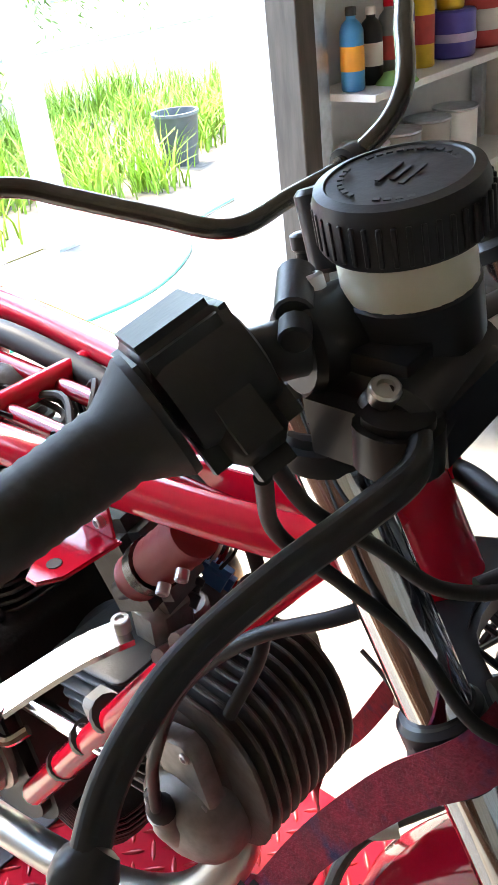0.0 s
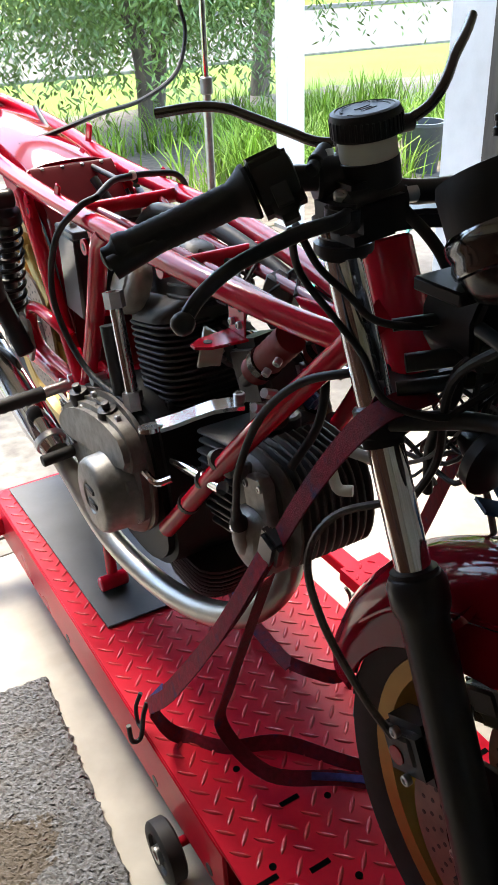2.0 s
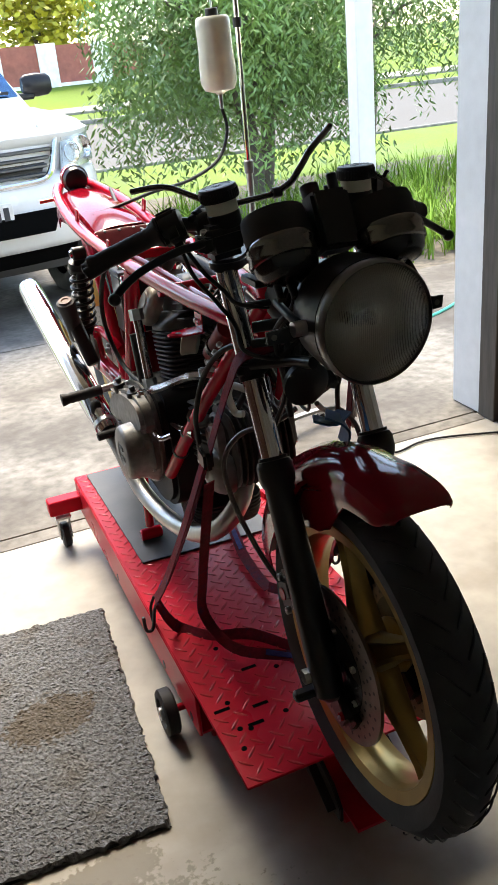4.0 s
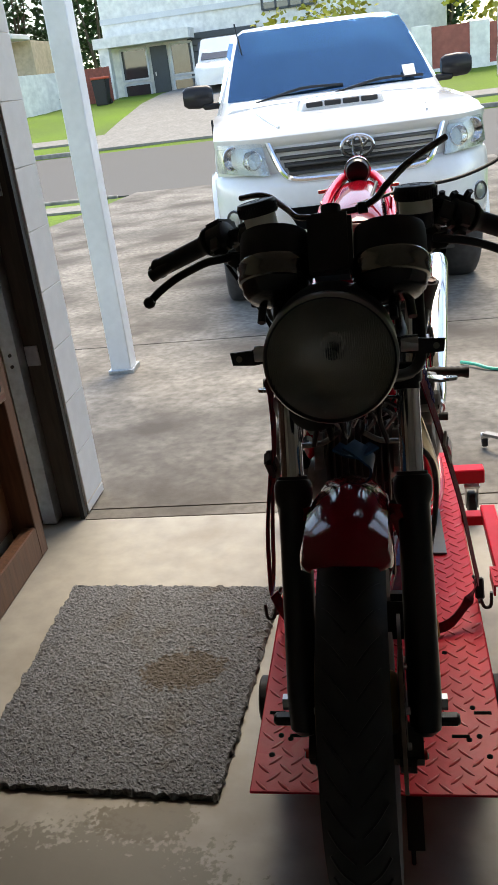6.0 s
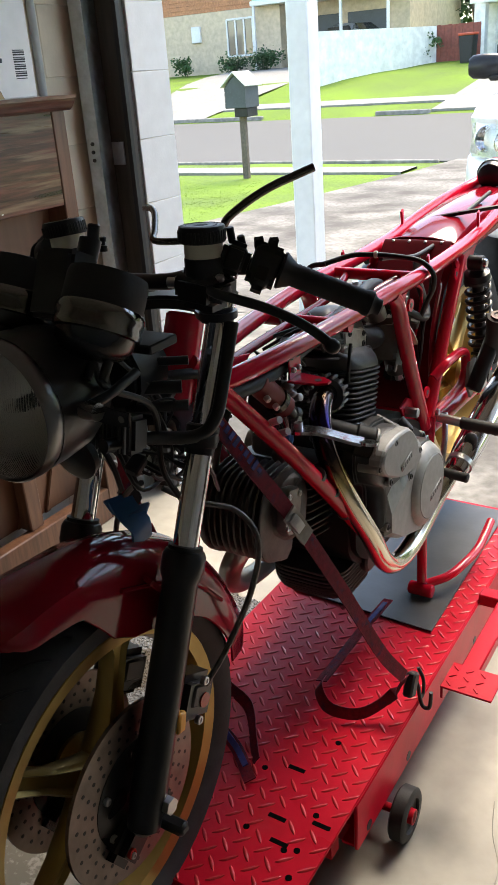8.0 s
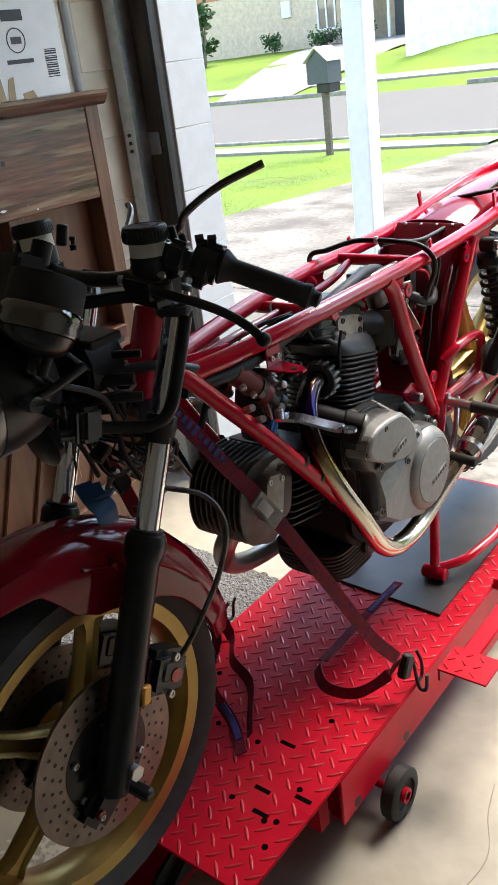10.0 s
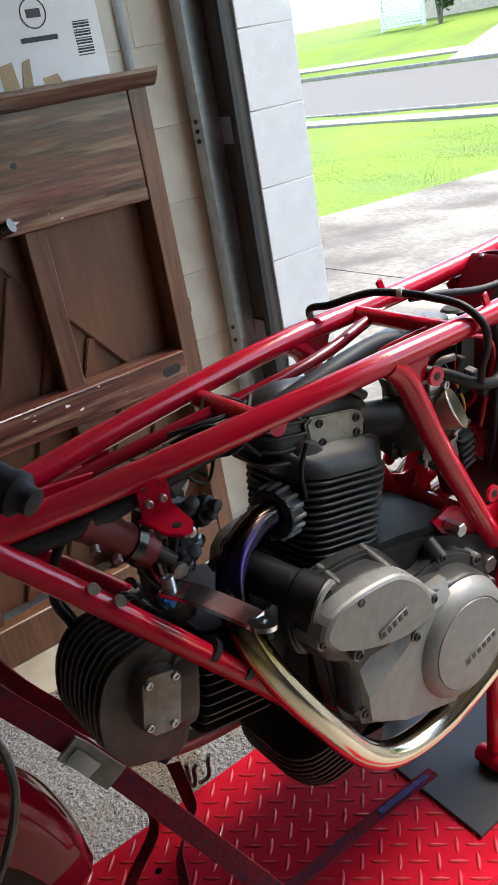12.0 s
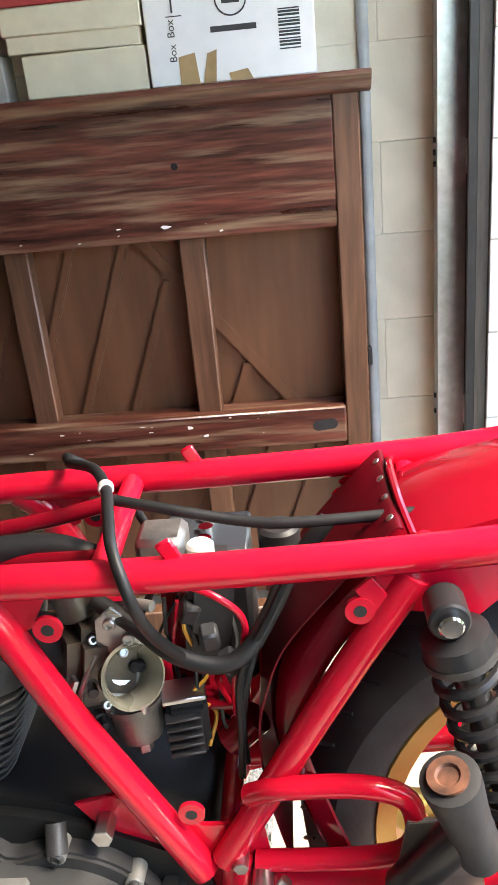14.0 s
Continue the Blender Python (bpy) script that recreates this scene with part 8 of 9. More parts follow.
add("drain_nut", ncyl((BX + 0.058, 0.933, 0.785), (BX + 0.06, 0.934, 0.772), 0.009, n=6, bevel=0.001), STEEL, parent=fb)
for a in range(3):
    screw((BX + 0.052 + 0.026 * math.cos(a * 1.5 - 0.9), 0.928 + 0.026 * math.sin(a * 1.5 - 0.9), 0.834), (0.0, 0.0, 1.0), 0.005, 0.008, cb)
add("link_plate", nprism([(0.905, 0.895), (0.948, 0.905), (0.952, 0.925), (0.925, 0.95), (0.908, 0.935)], "x", BX + 0.062, BX + 0.066, 0.001), STEEL, parent=cb)
for y, z in ((0.922, 0.932), (0.938, 0.915)):
    screw((BX + 0.066, y, z), (1.0, 0.0, 0.0), 0.0065, 0.005, cb)
add("choke_rod", ntube([(BX + 0.07, 0.905, 0.90), (BX + 0.08, 0.885, 0.86), (BX + 0.072, 0.88, 0.81)], 0.003, n=8), STEEL, parent=cb)
add("carb_top", ncyl((BX + 0.03, 0.885, 0.92), (BX + 0.026, 0.875, 0.955), 0.022, n=18, bevel=0.003), ALLOY_W, parent=cb)
add("carb_body", nbox((BX + 0.015, 0.885, 0.84), (0.05, 0.05, 0.05), 0.01, (10, 20, 0), 2), ALLOY_W, parent=cb)
for p in ((0.06, 0.9, 0.91), (0.068, 0.93, 0.90), (0.07, 0.905, 0.84)):
    screw((BX + p[0], p[1], p[2]), bax, 0.005, 0.005, cb)
det = random.Random(17)
for k in range(9):
    p = Vector((BX + 0.045 + det.uniform(-0.03, 0.025), 0.915 + det.uniform(-0.035, 0.03), 0.86 + det.uniform(-0.05, 0.06)))
    q = p + Vector((det.uniform(0.01, 0.022), det.uniform(-0.012, 0.018), det.uniform(-0.008, 0.012)))
    add("carb_fitting", lathe(bmesh.new(), p, q - p, [(0.007, 0), (0.007, 0.008), (0.0045, 0.009), (0.0045, 0.016), (0.0055, 0.0165), (0.0055, 0.021), (0.003, 0.022)], 10), (ALLOY_W, ALLOY_D, BLACK)[k % 3], parent=cb)
add("throttle_arm", ntube([(BX + 0.085, 0.885, 0.885), (BX + 0.09, 0.875, 0.86), (BX + 0.085, 0.87, 0.83)], 0.0, flat=(0.006, 0.002), step=3), STEEL, parent=cb)
add("fuel_elbow", ntube([(BX + 0.05, 0.93, 0.925), (BX + 0.055, 0.945, 0.945), (BX + 0.065, 0.965, 0.948)], 0.0055, n=10), ALLOY, parent=cb)
add("intake_rubber", ncyl((BX + 0.02, 0.80, 0.90), (BX + 0.03, 0.875, 0.885), 0.026, n=18), RUBBER, parent=cb)
cb2 = add("front_carburettor", nbox((BX - 0.005, 0.49, 0.86), (0.075, 0.07, 0.10), 0.014, (-20, 0, 10), 2), ALLOY_D, "dark front carburettor")
bm = bmesh.new()
lathe(bm, (BX - 0.05, 0.53, 0.885), (-0.8, 0.5, 0.2), [(0.022, 0), (0.024, 0.012), (0.03, 0.03), (0.028, 0.032), (0.02, 0.01), (0, 0.009)], 24)
add("bell_mouth", bm, CLEARW, parent=cb2)
add("float_bowl", nbox((BX - 0.01, 0.475, 0.80), (0.05, 0.045, 0.05), 0.01), ALLOY_W, parent=cb2)
add("carb_bowl_cap", ncyl((BX + 0.02, 0.475, 0.79), (BX + 0.022, 0.476, 0.755), 0.02, n=16, bevel=0.003), ALLOY_W, parent=cb2)
fit2 = random.Random(23)
for k in range(16):
    p = Vector((BX + fit2.uniform(0.0, 0.045), fit2.uniform(0.45, 0.53), fit2.uniform(0.80, 0.925)))
    q = p + Vector((fit2.uniform(0.006, 0.024), fit2.uniform(-0.012, 0.012), fit2.uniform(-0.01, 0.012)))
    r = fit2.uniform(0.006, 0.014)
    add("carb_fitting", lathe(bmesh.new(), p, q - p, [(r, 0), (r, 0.012), (r * 0.65, 0.014), (r * 0.65, 0.02), (r * 0.8, 0.021), (r * 0.8, 0.027), (r * 0.4, 0.029)], 10), (ALLOY_D, ALLOY_W, BLACK, STEEL)[k % 4], parent=cb2)
add("blue_connector", nbox((BX + 0.045, 0.455, 0.815), (0.02, 0.034, 0.026), 0.006, (30, 10, 20), 2), BLUE, "blue cable connector", cb2)
for k in range(5):
    add("lead", ntube([(BX + 0.045, 0.45 + 0.006 * k, 0.825), (BX + 0.05, 0.43 + 0.01 * k, 0.855), (BX + 0.03, 0.42 + 0.02 * k, 0.90)], 0.002, n=6), (WIRE, RED_FEND, WHITEPL, WIRE, GREYRUB)[k], parent=cb2)
for s in (-1, 1):
    a, b = Vector((sx(0.038, s), 0.375, 0.955)), Vector((sx(0.05, s), 0.445, 0.885))
    L = (b - a).length
    prof = [(0.016, 0), (0.021, 0.002)] + [(0.0215 - 0.002 * (k % 2), 0.006 + (L - 0.012) * k / 13) for k in range(14)] + [(0.021, L - 0.002), (0.014, L)]
    co = add("ignition_coil", lathe(bmesh.new(), a, b - a, prof, 22), RED_DULL, "dull red ribbed ignition coil")
    add("coil_cap", ncyl(b, b + (b - a).normalized() * 0.03, 0.012, 0.009, n=14), BLACK, parent=co)
    add("coil_clamp", ncyl(a + (b - a) * 0.66, a + (b - a) * 0.78, 0.0235, n=20), TARNISH, parent=co)
    for q in (0.2, 0.5):
        screw(a + (b - a) * q + Vector((s * 0.016, -0.012, -0.014)), (s, -0.5, -0.6), 0.0055, 0.007, co)

# battery and electrics
bt = add("battery", nbox((BX - 0.052, 1.008, 0.872), (0.085, 0.088, 0.15), 0.005), SATIN, "black battery with a pale blue top")
add("battery_top", nbox((BX - 0.052, 1.008, 0.952), (0.088, 0.091, 0.014), 0.003), mat("slate_blue_cap", (0.03, 0.036, 0.045), 0.35), parent=bt)
for q in (-0.025, 0.0, 0.025):
    add("battery_cap", ncyl((BX - 0.052 + q, 1.008, 0.958), (BX - 0.052 + q, 1.008, 0.966), 0.008, n=12), CHROME, parent=bt)
add("battery_strap", nbox((BX - 0.052, 0.962, 0.88), (0.012, 0.003, 0.16), 0.001), RED, parent=bt)
add("relay", nbox((BX + 0.01, 0.973, 0.985), (0.05, 0.048, 0.03), 0.006), ALLOY_W, "grey electrical relay")
add("white_cap", ncyl((BX + 0.02, 1.01, 0.968), (BX + 0.02, 1.01, 0.988), 0.014, n=16, bevel=0.003), WHITEPL, "white round cap")
add("black_cap", ncyl((BX - 0.035, 1.085, 0.945), (BX - 0.035, 1.085, 0.972), 0.022, n=18, bevel=0.004), BLACK)
add("yellow_label", nbox((BX + 0.045, 0.50, 0.965), (0.003, 0.022, 0.018), 0.0005, (20, 0, 20)), ORANGE, "small yellow warning label")
add("regulator", nbox((BX + 0.03, 0.50, 0.96), (0.03, 0.05, 0.045), 0.004, (20, 0, 20)), ALLOY_D)
add("tray", nspan((BX - 0.085, 0.972, 0.80), (BX + 0.04, 1.043, 0.806), 0.001), RED_FEND, "red battery tray")
ib = add("ignition_box", nbox((BX + 0.015, 1.012, 0.918), (0.06, 0.045, 0.10), 0.006, (-8, 0, 6), 2), BLACK, "black ignition box with wires")
wr = random.Random(5)
for k in range(9):
    y = 0.965 + 0.008 * k
    pts = [(BX + 0.03 + wr.uniform(-0.02, 0.02), y + wr.uniform(-0.012, 0.012), 0.93 - 0.033 * q + wr.uniform(-0.012, 0.012)) for q in range(6)]
    add("lead", ntube(pts, wr.choice((0.0016, 0.0022, 0.003)), n=6), (WIRE, WIRE, RED_FEND, WIRE, ORANGE, WIRE, GREYRUB, RED, WIRE)[k], parent=ib)
for k in range(3):
    add("plug_block", nbox((BX + 0.04 + 0.008 * k, 0.995 + 0.018 * k, 0.925 - 0.026 * k), (0.022, 0.018, 0.024), 0.003, (25 * k - 20, 15, 10)), GREYRUB if k else BLACK, parent=ib)
add("side_panel", nspan((BX + 0.004, 0.962, 0.78), (BX + 0.007, 1.0, 0.945), 0.001), RED_FEND, "red panel under the seat rails")
vr = add("voltage_regulator", nbox((BX + 0.035, 0.978, 0.792), (0.045, 0.042, 0.072), 0.005, (0, 8, 10), 2), BLACK, "black finned voltage regulator")
for k in range(5):
    add("regulator_fin", nbox((BX + 0.062, 0.978, 0.77 + 0.011 * k), (0.014, 0.036, 0.0035), 0.001, (0, 8, 10)), BLACK, parent=vr)
add("regulator_clip", nbox((BX + 0.045, 0.978, 0.832), (0.03, 0.044, 0.006), 0.001, (0, 8, 10)), STEEL, parent=vr)
add("rear_loom", ntube([(BX + 0.07, 1.10, 0.985), (BX + 0.076, 1.075, 0.94), (BX + 0.074, 1.042, 0.87), (BX + 0.07, 1.036, 0.80), (BX + 0.06, 1.03, 0.73)], 0.004, n=8), WIRE, "black cable")
add("solenoid", ncyl((BX + 0.04, 1.02, 0.76), (BX + 0.04, 1.05, 0.79), 0.018, n=14), RED_FEND)

# handlebars
hb = add("handlebar", ntube([(BX - 0.315, 0.228, 1.134), (BX - 0.2, 0.196, 1.188), (BX - 0.13, 0.165, 1.192), (BX - 0.06, 0.142, 1.175), (BX + 0.06, 0.142, 1.175), (BX + 0.13, 0.165, 1.192), (BX + 0.2, 0.196, 1.186), (BX + 0.30, 0.24, 1.137)], 0.011, n=14), SATIN, "black handlebar with rubber grips and levers")
for s, a, b in ((-1, Vector((-0.208, 0.190, 1.188)), Vector((-0.318, 0.236, 1.142))), (1, Vector((0.19, 0.195, 1.187)), Vector((0.296, 0.246, 1.136)))):
    d = (b - a)
    L = d.length
    dn = d.normalized()
    prof = [(0.012, 0), (0.0235, 0.001), (0.024, 0.004), (0.019, 0.012)] + [(0.0148 + 0.0005 * (k % 2), 0.02 + (L - 0.034) * k / 31) for k in range(32)] + [(0.0168, L - 0.01), (0.0168, L - 0.004), (0.012, L), (0.0105, L + 0.004), (0.0105, L + 0.009), (0.004, L + 0.012), (0.0, L + 0.012)]
    add("grip", lathe(bmesh.new(), a, d, prof, 26), RUBBER, "black rubber grip", hb)
    # switch block clamped round the bar: a turned core with a square top and a lobe below
    c = a - dn * 0.019
    sw = add("switch_housing", lathe(bmesh.new(), a - dn * 0.037, dn, [(0.014, 0), (0.0205, 0.002), (0.0215, 0.006), (0.0215, 0.03), (0.0205, 0.034), (0.014, 0.036)], 26), BLACK, "black switch block", hb)
    turn = math.degrees(math.atan2(dn.y, abs(dn.x))) * s
    tilt = -math.degrees(math.asin(dn.z)) * s
    add("switch_top", nbox(c + Vector((0.0, 0.010, 0.004)), (0.0375, 0.044, 0.036), 0.005, (-14, tilt, turn), 3), BLACK, parent=sw)
    add("switch_lobe", nbox(c + Vector((0.0, -0.012, -0.012)), (0.036, 0.034, 0.044), 0.011, (-34, tilt, turn), 3), BLACK, parent=sw)
    if s > 0:
        for q in (0, 1):
            add("switch_lever", ntube([c + Vector((-0.008 + 0.02 * q, 0.002, 0.016)), c + Vector((-0.007 + 0.021 * q, -0.001, 0.027)), c + Vector((-0.004 + 0.022 * q, -0.004, 0.033))], 0.0, flat=(0.0055, 0.003), step=3), BLACK, parent=sw)
    if s > 0:
        add("bar_perch", nbox(a - dn * 0.056 + Vector((0, -0.006, -0.004)), (0.036, 0.044, 0.042), 0.009, (-10, tilt, turn), 3), SATIN, parent=sw)
    for q in (0, 1) if s > 0 else ():
        add("perch_bolt", ncyl(a - dn * (0.048 + 0.014 * q) + Vector((0, 0.0, 0.012)), a - dn * (0.048 + 0.014 * q) + Vector((0, -0.004, 0.026 + 0.006 * q)), 0.005, n=10, bevel=0.001), SATIN, parent=sw)
    # master cylinder: rounded body under the pot, piston barrel, clamp and pivot ears
    mc = add("master_cylinder", nbox((BX + s * 0.117, 0.148, 1.170), (0.072, 0.062, 0.052), 0.014, (0, 6 * s, 0), 3), SATIN, "black master cylinder", hb)
    add("piston_barrel", ncyl((BX + s * 0.085, 0.138, 1.176), (BX + s * 0.150, 0.132, 1.172), 0.0165, n=20, bevel=0.004), SATIN, parent=mc)
    add("clamp_half", ncyl((BX + s * 0.118, 0.166, 1.191), (BX + s * 0.146, 0.176, 1.191), 0.0195, n=20, bevel=0.003), SATIN, parent=mc)
    for q in (-1, 1):
        screw((BX + s * 0.132, 0.172 + 0.004 * q, 1.191 + 0.02 * q), (0, 0.3, q), 0.005, 0.004, mc)
    add("lever_ear", nprism(rounded_outline([(BX + s * 0.128, 0.14), (BX + s * 0.158, 0.142), (BX + s * 0.166, 0.128), (BX + s * 0.160, 0.115), (BX + s * 0.145, 0.114)]), "z", 1.160, 1.182, 0.003), SATIN, parent=mc)
    screw((BX + s * 0.149, 0.135, 1.186), (s * 0.3, -0.4, 1), 0.0058, 0.004, mc)
    bx0 = Vector((-0.118, 0.149, 0)) if s < 0 else Vector((0.110, 0.146, 0))
    lean = Matrix.Translation((bx0.x, bx0.y, 1.20)) @ Matrix.Rotation(-0.16 if s < 0 else 0.0, 4, "Y") @ Matrix.Translation((-bx0.x, -bx0.y, -1.20))
    rs = add("fluid_reservoir", put(lathe(bmesh.new(), (bx0.x, bx0.y, 1.194), (0.0, 0.04, 1), [(0.018, 0), (0.0235, 0.004), (0.0245, 0.008), (0.0245, 0.035)], 32), lean), RESERV, "milky fluid reservoir", hb)
    add("reservoir_foot", put(ncyl((bx0.x, bx0.y, 1.185), (bx0.x, bx0.y + 0.0006, 1.212), 0.0255, n=28, bevel=0.003), lean), SATIN, parent=rs)
    prof = [(0.0285, 0.0)] + [(0.0298, 0.002), (0.0298, 0.0165), (0.0285, 0.0205), (0.0248, 0.0215), (0.0243, 0.0208), (0.0, 0.0208)]
    cp = add("reservoir_cap", put(lathe(bmesh.new(), (bx0.x, bx0.y, 1.228), (0.0, 0.04, 1), prof, 48), lean), BLACK, "ribbed black screw cap", hb)
    bm = bmesh.new()
    for k in range(40):
        q = 2 * math.pi * k / 40
        box(bm, (bx0.x + 0.0298 * math.cos(q), bx0.y + 0.0298 * math.sin(q), 1.2373), (0.0016, 0.0018, 0.0135), 0.0004, (0, 0, math.degrees(q)))
    add("cap_rib", put(bm, lean), BLACK, parent=cp)
    bm = bmesh.new()
    for k in range(3):
        box(bm, (bx0.x, bx0.y - 0.005 + 0.0045 * k, 1.2492), (0.015 - 0.004 * (k % 2), 0.0018, 0.0006))
    for k in range(34):
        if k % 9 < 7:
            q = 2 * math.pi * k / 34
            box(bm, (bx0.x + 0.0198 * math.cos(q), bx0.y + 0.0198 * math.sin(q), 1.2491), (0.0018, 0.0024, 0.0006), 0, (0, 0, math.degrees(q)))
    add("cap_print", put(bm, lean), GREYRUB, "raised unreadable print", cp)
    if s < 0:
        ball = Vector((-0.309, 0.133, 1.113))
        pts = [(-0.158, 0.122, 1.176), (-0.178, 0.112, 1.174), (-0.205, 0.116, 1.170), (-0.232, 0.128, 1.159), (-0.262, 0.138, 1.145), (-0.29, 0.139, 1.128), ball]
    else:
        ball = Vector((0.286, 0.146, 1.112))
        pts = [(0.132, 0.118, 1.176), (0.152, 0.108, 1.174), (0.180, 0.112, 1.168), (0.207, 0.126, 1.157), (0.236, 0.14, 1.142), (0.262, 0.146, 1.127), ball]
    lv = add("lever", ntube(pts, 0.0, flat=(0.0042, 0.0062), step=6), SATIN, "black hand lever", hb)
    bv = lv.modifiers.new("rounding", "BEVEL")
    bv.width, bv.segments = 0.0035, 3
    add("lever_ball", lathe(bmesh.new(), ball + Vector((-s * 0.008, 0, 0.003)), (s, 0.0, -0.5), [(0, 0), (0.006, 0.0015), (0.009, 0.006), (0.0098, 0.01), (0.0085, 0.015), (0.005, 0.0185), (0, 0.0195)], 20), SATIN, parent=lv)
    add("brake_switch", ncyl((BX + s * 0.148, 0.172, 1.206), (BX + s * 0.128, 0.186, 1.212), 0.0075, n=14, bevel=0.001), BLACK, parent=mc)
    add("switch_boot", ncyl((BX + s * 0.150, 0.170, 1.205), (BX + s * 0.158, 0.164, 1.202), 0.006, n=12, bevel=0.001), RUBBER, parent=mc)
    add("bleed_nipple", lathe(bmesh.new(), (BX + s * 0.098, 0.205, 1.195), (0, 0.1, 1), [(0.006, 0), (0.006, 0.008), (0.0035, 0.009), (0.0035, 0.013), (0.005, 0.0145), (0.005, 0.02), (0.003, 0.021)], 12), SATIN, parent=mc)
    add("banjo", ncyl((BX + s * 0.068, 0.138, 1.176), (BX + s * 0.088, 0.138, 1.176), 0.008, n=12), STEEL, parent=mc)
    add("mirror_mount", ncyl((BX + s * 0.103, 0.188, 1.205), (BX + s * 0.101, 0.196, 1.236), 0.009, n=14, bevel=0.002), SATIN, parent=mc)
add("mirror_stalk", ntube([(0.03, 0.28, 1.203), (-0.02, 0.284, 1.198), (-0.072, 0.281, 1.197), (-0.095, 0.312, 1.207), (-0.118, 0.345, 1.219), (-0.133, 0.362, 1.226), (-0.155, 0.38, 1.228), (-0.189, 0.41, 1.222)], 0.0052, n=12), TARNISH, "bent tarnished mirror stalk without a mirror", hb)
add("stalk_clamp", lathe(bmesh.new(), (0.022, 0.281, 1.2035), (1, 0, 0.05), [(0.006, 0), (0.0095, 0.001), (0.0095, 0.016), (0.006, 0.017)], 16), SATIN, parent=hb)
add("mirror_stalk", ntube([(0.02, 0.281, 1.2035), (0.035, 0.279, 1.207), (0.055, 0.273, 1.219), (0.067, 0.270, 1.234), (0.082, 0.277, 1.247), (0.102, 0.291, 1.262), (0.125, 0.305, 1.275), (0.148, 0.322, 1.285), (0.169, 0.339, 1.294)], 0.0058, n=12), TARNISH, "bent tarnished mirror stalk without a mirror", hb)

# instruments
for s in (-1, 1):
    gx0 = BX + s * 0.079
    bm = bmesh.new()
    gd = Vector((0, 0.52, 0.85)).normalized()
    b0 = Vector((gx0, -0.03 - s * 0.013 + 0.004, 1.13))
    lathe(bm, b0, gd, [(0.0, -0.004), (0.02, -0.002), (0.036, 0.004), (0.045, 0.014), (0.0485, 0.03)], 36, False)
    gp = add("gauge", bm, mat("gloss_black_bowl", (0.014, 0.014, 0.015), 0.2, var=0.1, bump=0.0), "black round instrument pod with a steel ring")
    add("gauge_ring", lathe(bmesh.new(), b0, gd, [(0.047, 0.026), (0.051, 0.028), (0.0525, 0.034), (0.0505, 0.040), (0.0528, 0.046), (0.0522, 0.054), (0.049, 0.058), (0.046, 0.058)], 36, False), mat("smoky_chrome", (0.15, 0.15, 0.145), 0.14, 1.0, bump=0.0), "polished ring", gp)
    add("gauge_sleeve", lathe(bmesh.new(), b0, gd, [(0.047, 0.056), (0.0485, 0.058), (0.048, 0.09), (0.046, 0.098), (0.042, 0.099), (0.041, 0.092), (0, 0.092)], 36), RUBBER, "black rubber sleeve", gp)
    for k in (-0.02, 0.0, 0.022):
        add("bulb_holder", ncyl(b0 + Vector((k, 0.005, -0.004)), b0 + Vector((k * 1.1, -0.012, -0.022)), 0.006, n=10), BLACK, parent=gp)
    add("drive_cable", ntube([b0 + Vector((0.004, 0, -0.002)), b0 + Vector((0.006, 0.012, -0.04)), (gx0, 0.06, 1.03), (BX + s * 0.05, 0.10, 0.92), (BX + s * 0.06, 0.13, 0.85)], 0.0045, n=8), WIRE, parent=gp)
wp = add("warning_panel", nbox((BX, 0.015, 1.195), (0.06, 0.05, 0.085), 0.006, (-25, 0, 0), 2), BLACK, "black warning light panel")
add("key_switch", ncyl((BX, 0.06, 1.215), (BX, 0.075, 1.24), 0.014, n=16), BLACK, parent=wp)
add("instrument_bracket", nspan((BX - 0.12, 0.02, 1.118), (BX + 0.12, 0.075, 1.13), 0.002), SATIN)

# headlight
hc = Vector((BX - 0.004, -0.112, 1.078))
hl = add("headlight", lathe(bmesh.new(), hc + Vector((0, 0.012, 0)), (0, 1, 0), [(0.0865, 0), (0.086, 0.03), (0.082, 0.07), (0.068, 0.105), (0.04, 0.125), (0, 0.13)], 40, False), SATIN, "round headlight in a black shell")
add("headlight_ring", lathe(bmesh.new(), hc, (0, 1, 0), [(0.0815, -0.009), (0.084, -0.0125), (0.0868, -0.009), (0.0875, 0.006), (0.0855, 0.012)], 48, False), mat("dull_dark_ring", (0.16, 0.16, 0.16), 0.3, 0.9), "dull metal ring", hl)
add("reflector", lathe(bmesh.new(), hc + Vector((0, 0.002, 0)), (0, 1, 0), [(0.0815, 0), (0.076, 0.02), (0.06, 0.045), (0.035, 0.062), (0.016, 0.066), (0.014, 0.06), (0, 0.06)], 40, False), mat("tarnished_reflector", (0.5, 0.49, 0.46), 0.3, 0.85, var=0.15, scale=15), "tarnished reflector", hl)
add("bulb_shield", ncyl(hc + Vector((0, 0.03, -0.004)), hc + Vector((0, 0.06, -0.004)), 0.009, n=16, bevel=0.002), ALLOY_D, parent=hl)
bm = bmesh.new()
lathe(bm, hc, (0, 1, 0), [(0.0, -0.03), (0.03, -0.0285), (0.055, -0.0235), (0.074, -0.0155), (0.0815, -0.009), (0.0815, -0.005), (0.072, -0.011), (0.053, -0.0195), (0.03, -0.0245), (0.0, -0.026)], 48, False)
lens = add("headlight_lens", bm, LENS, "ribbed glass lens", hl)
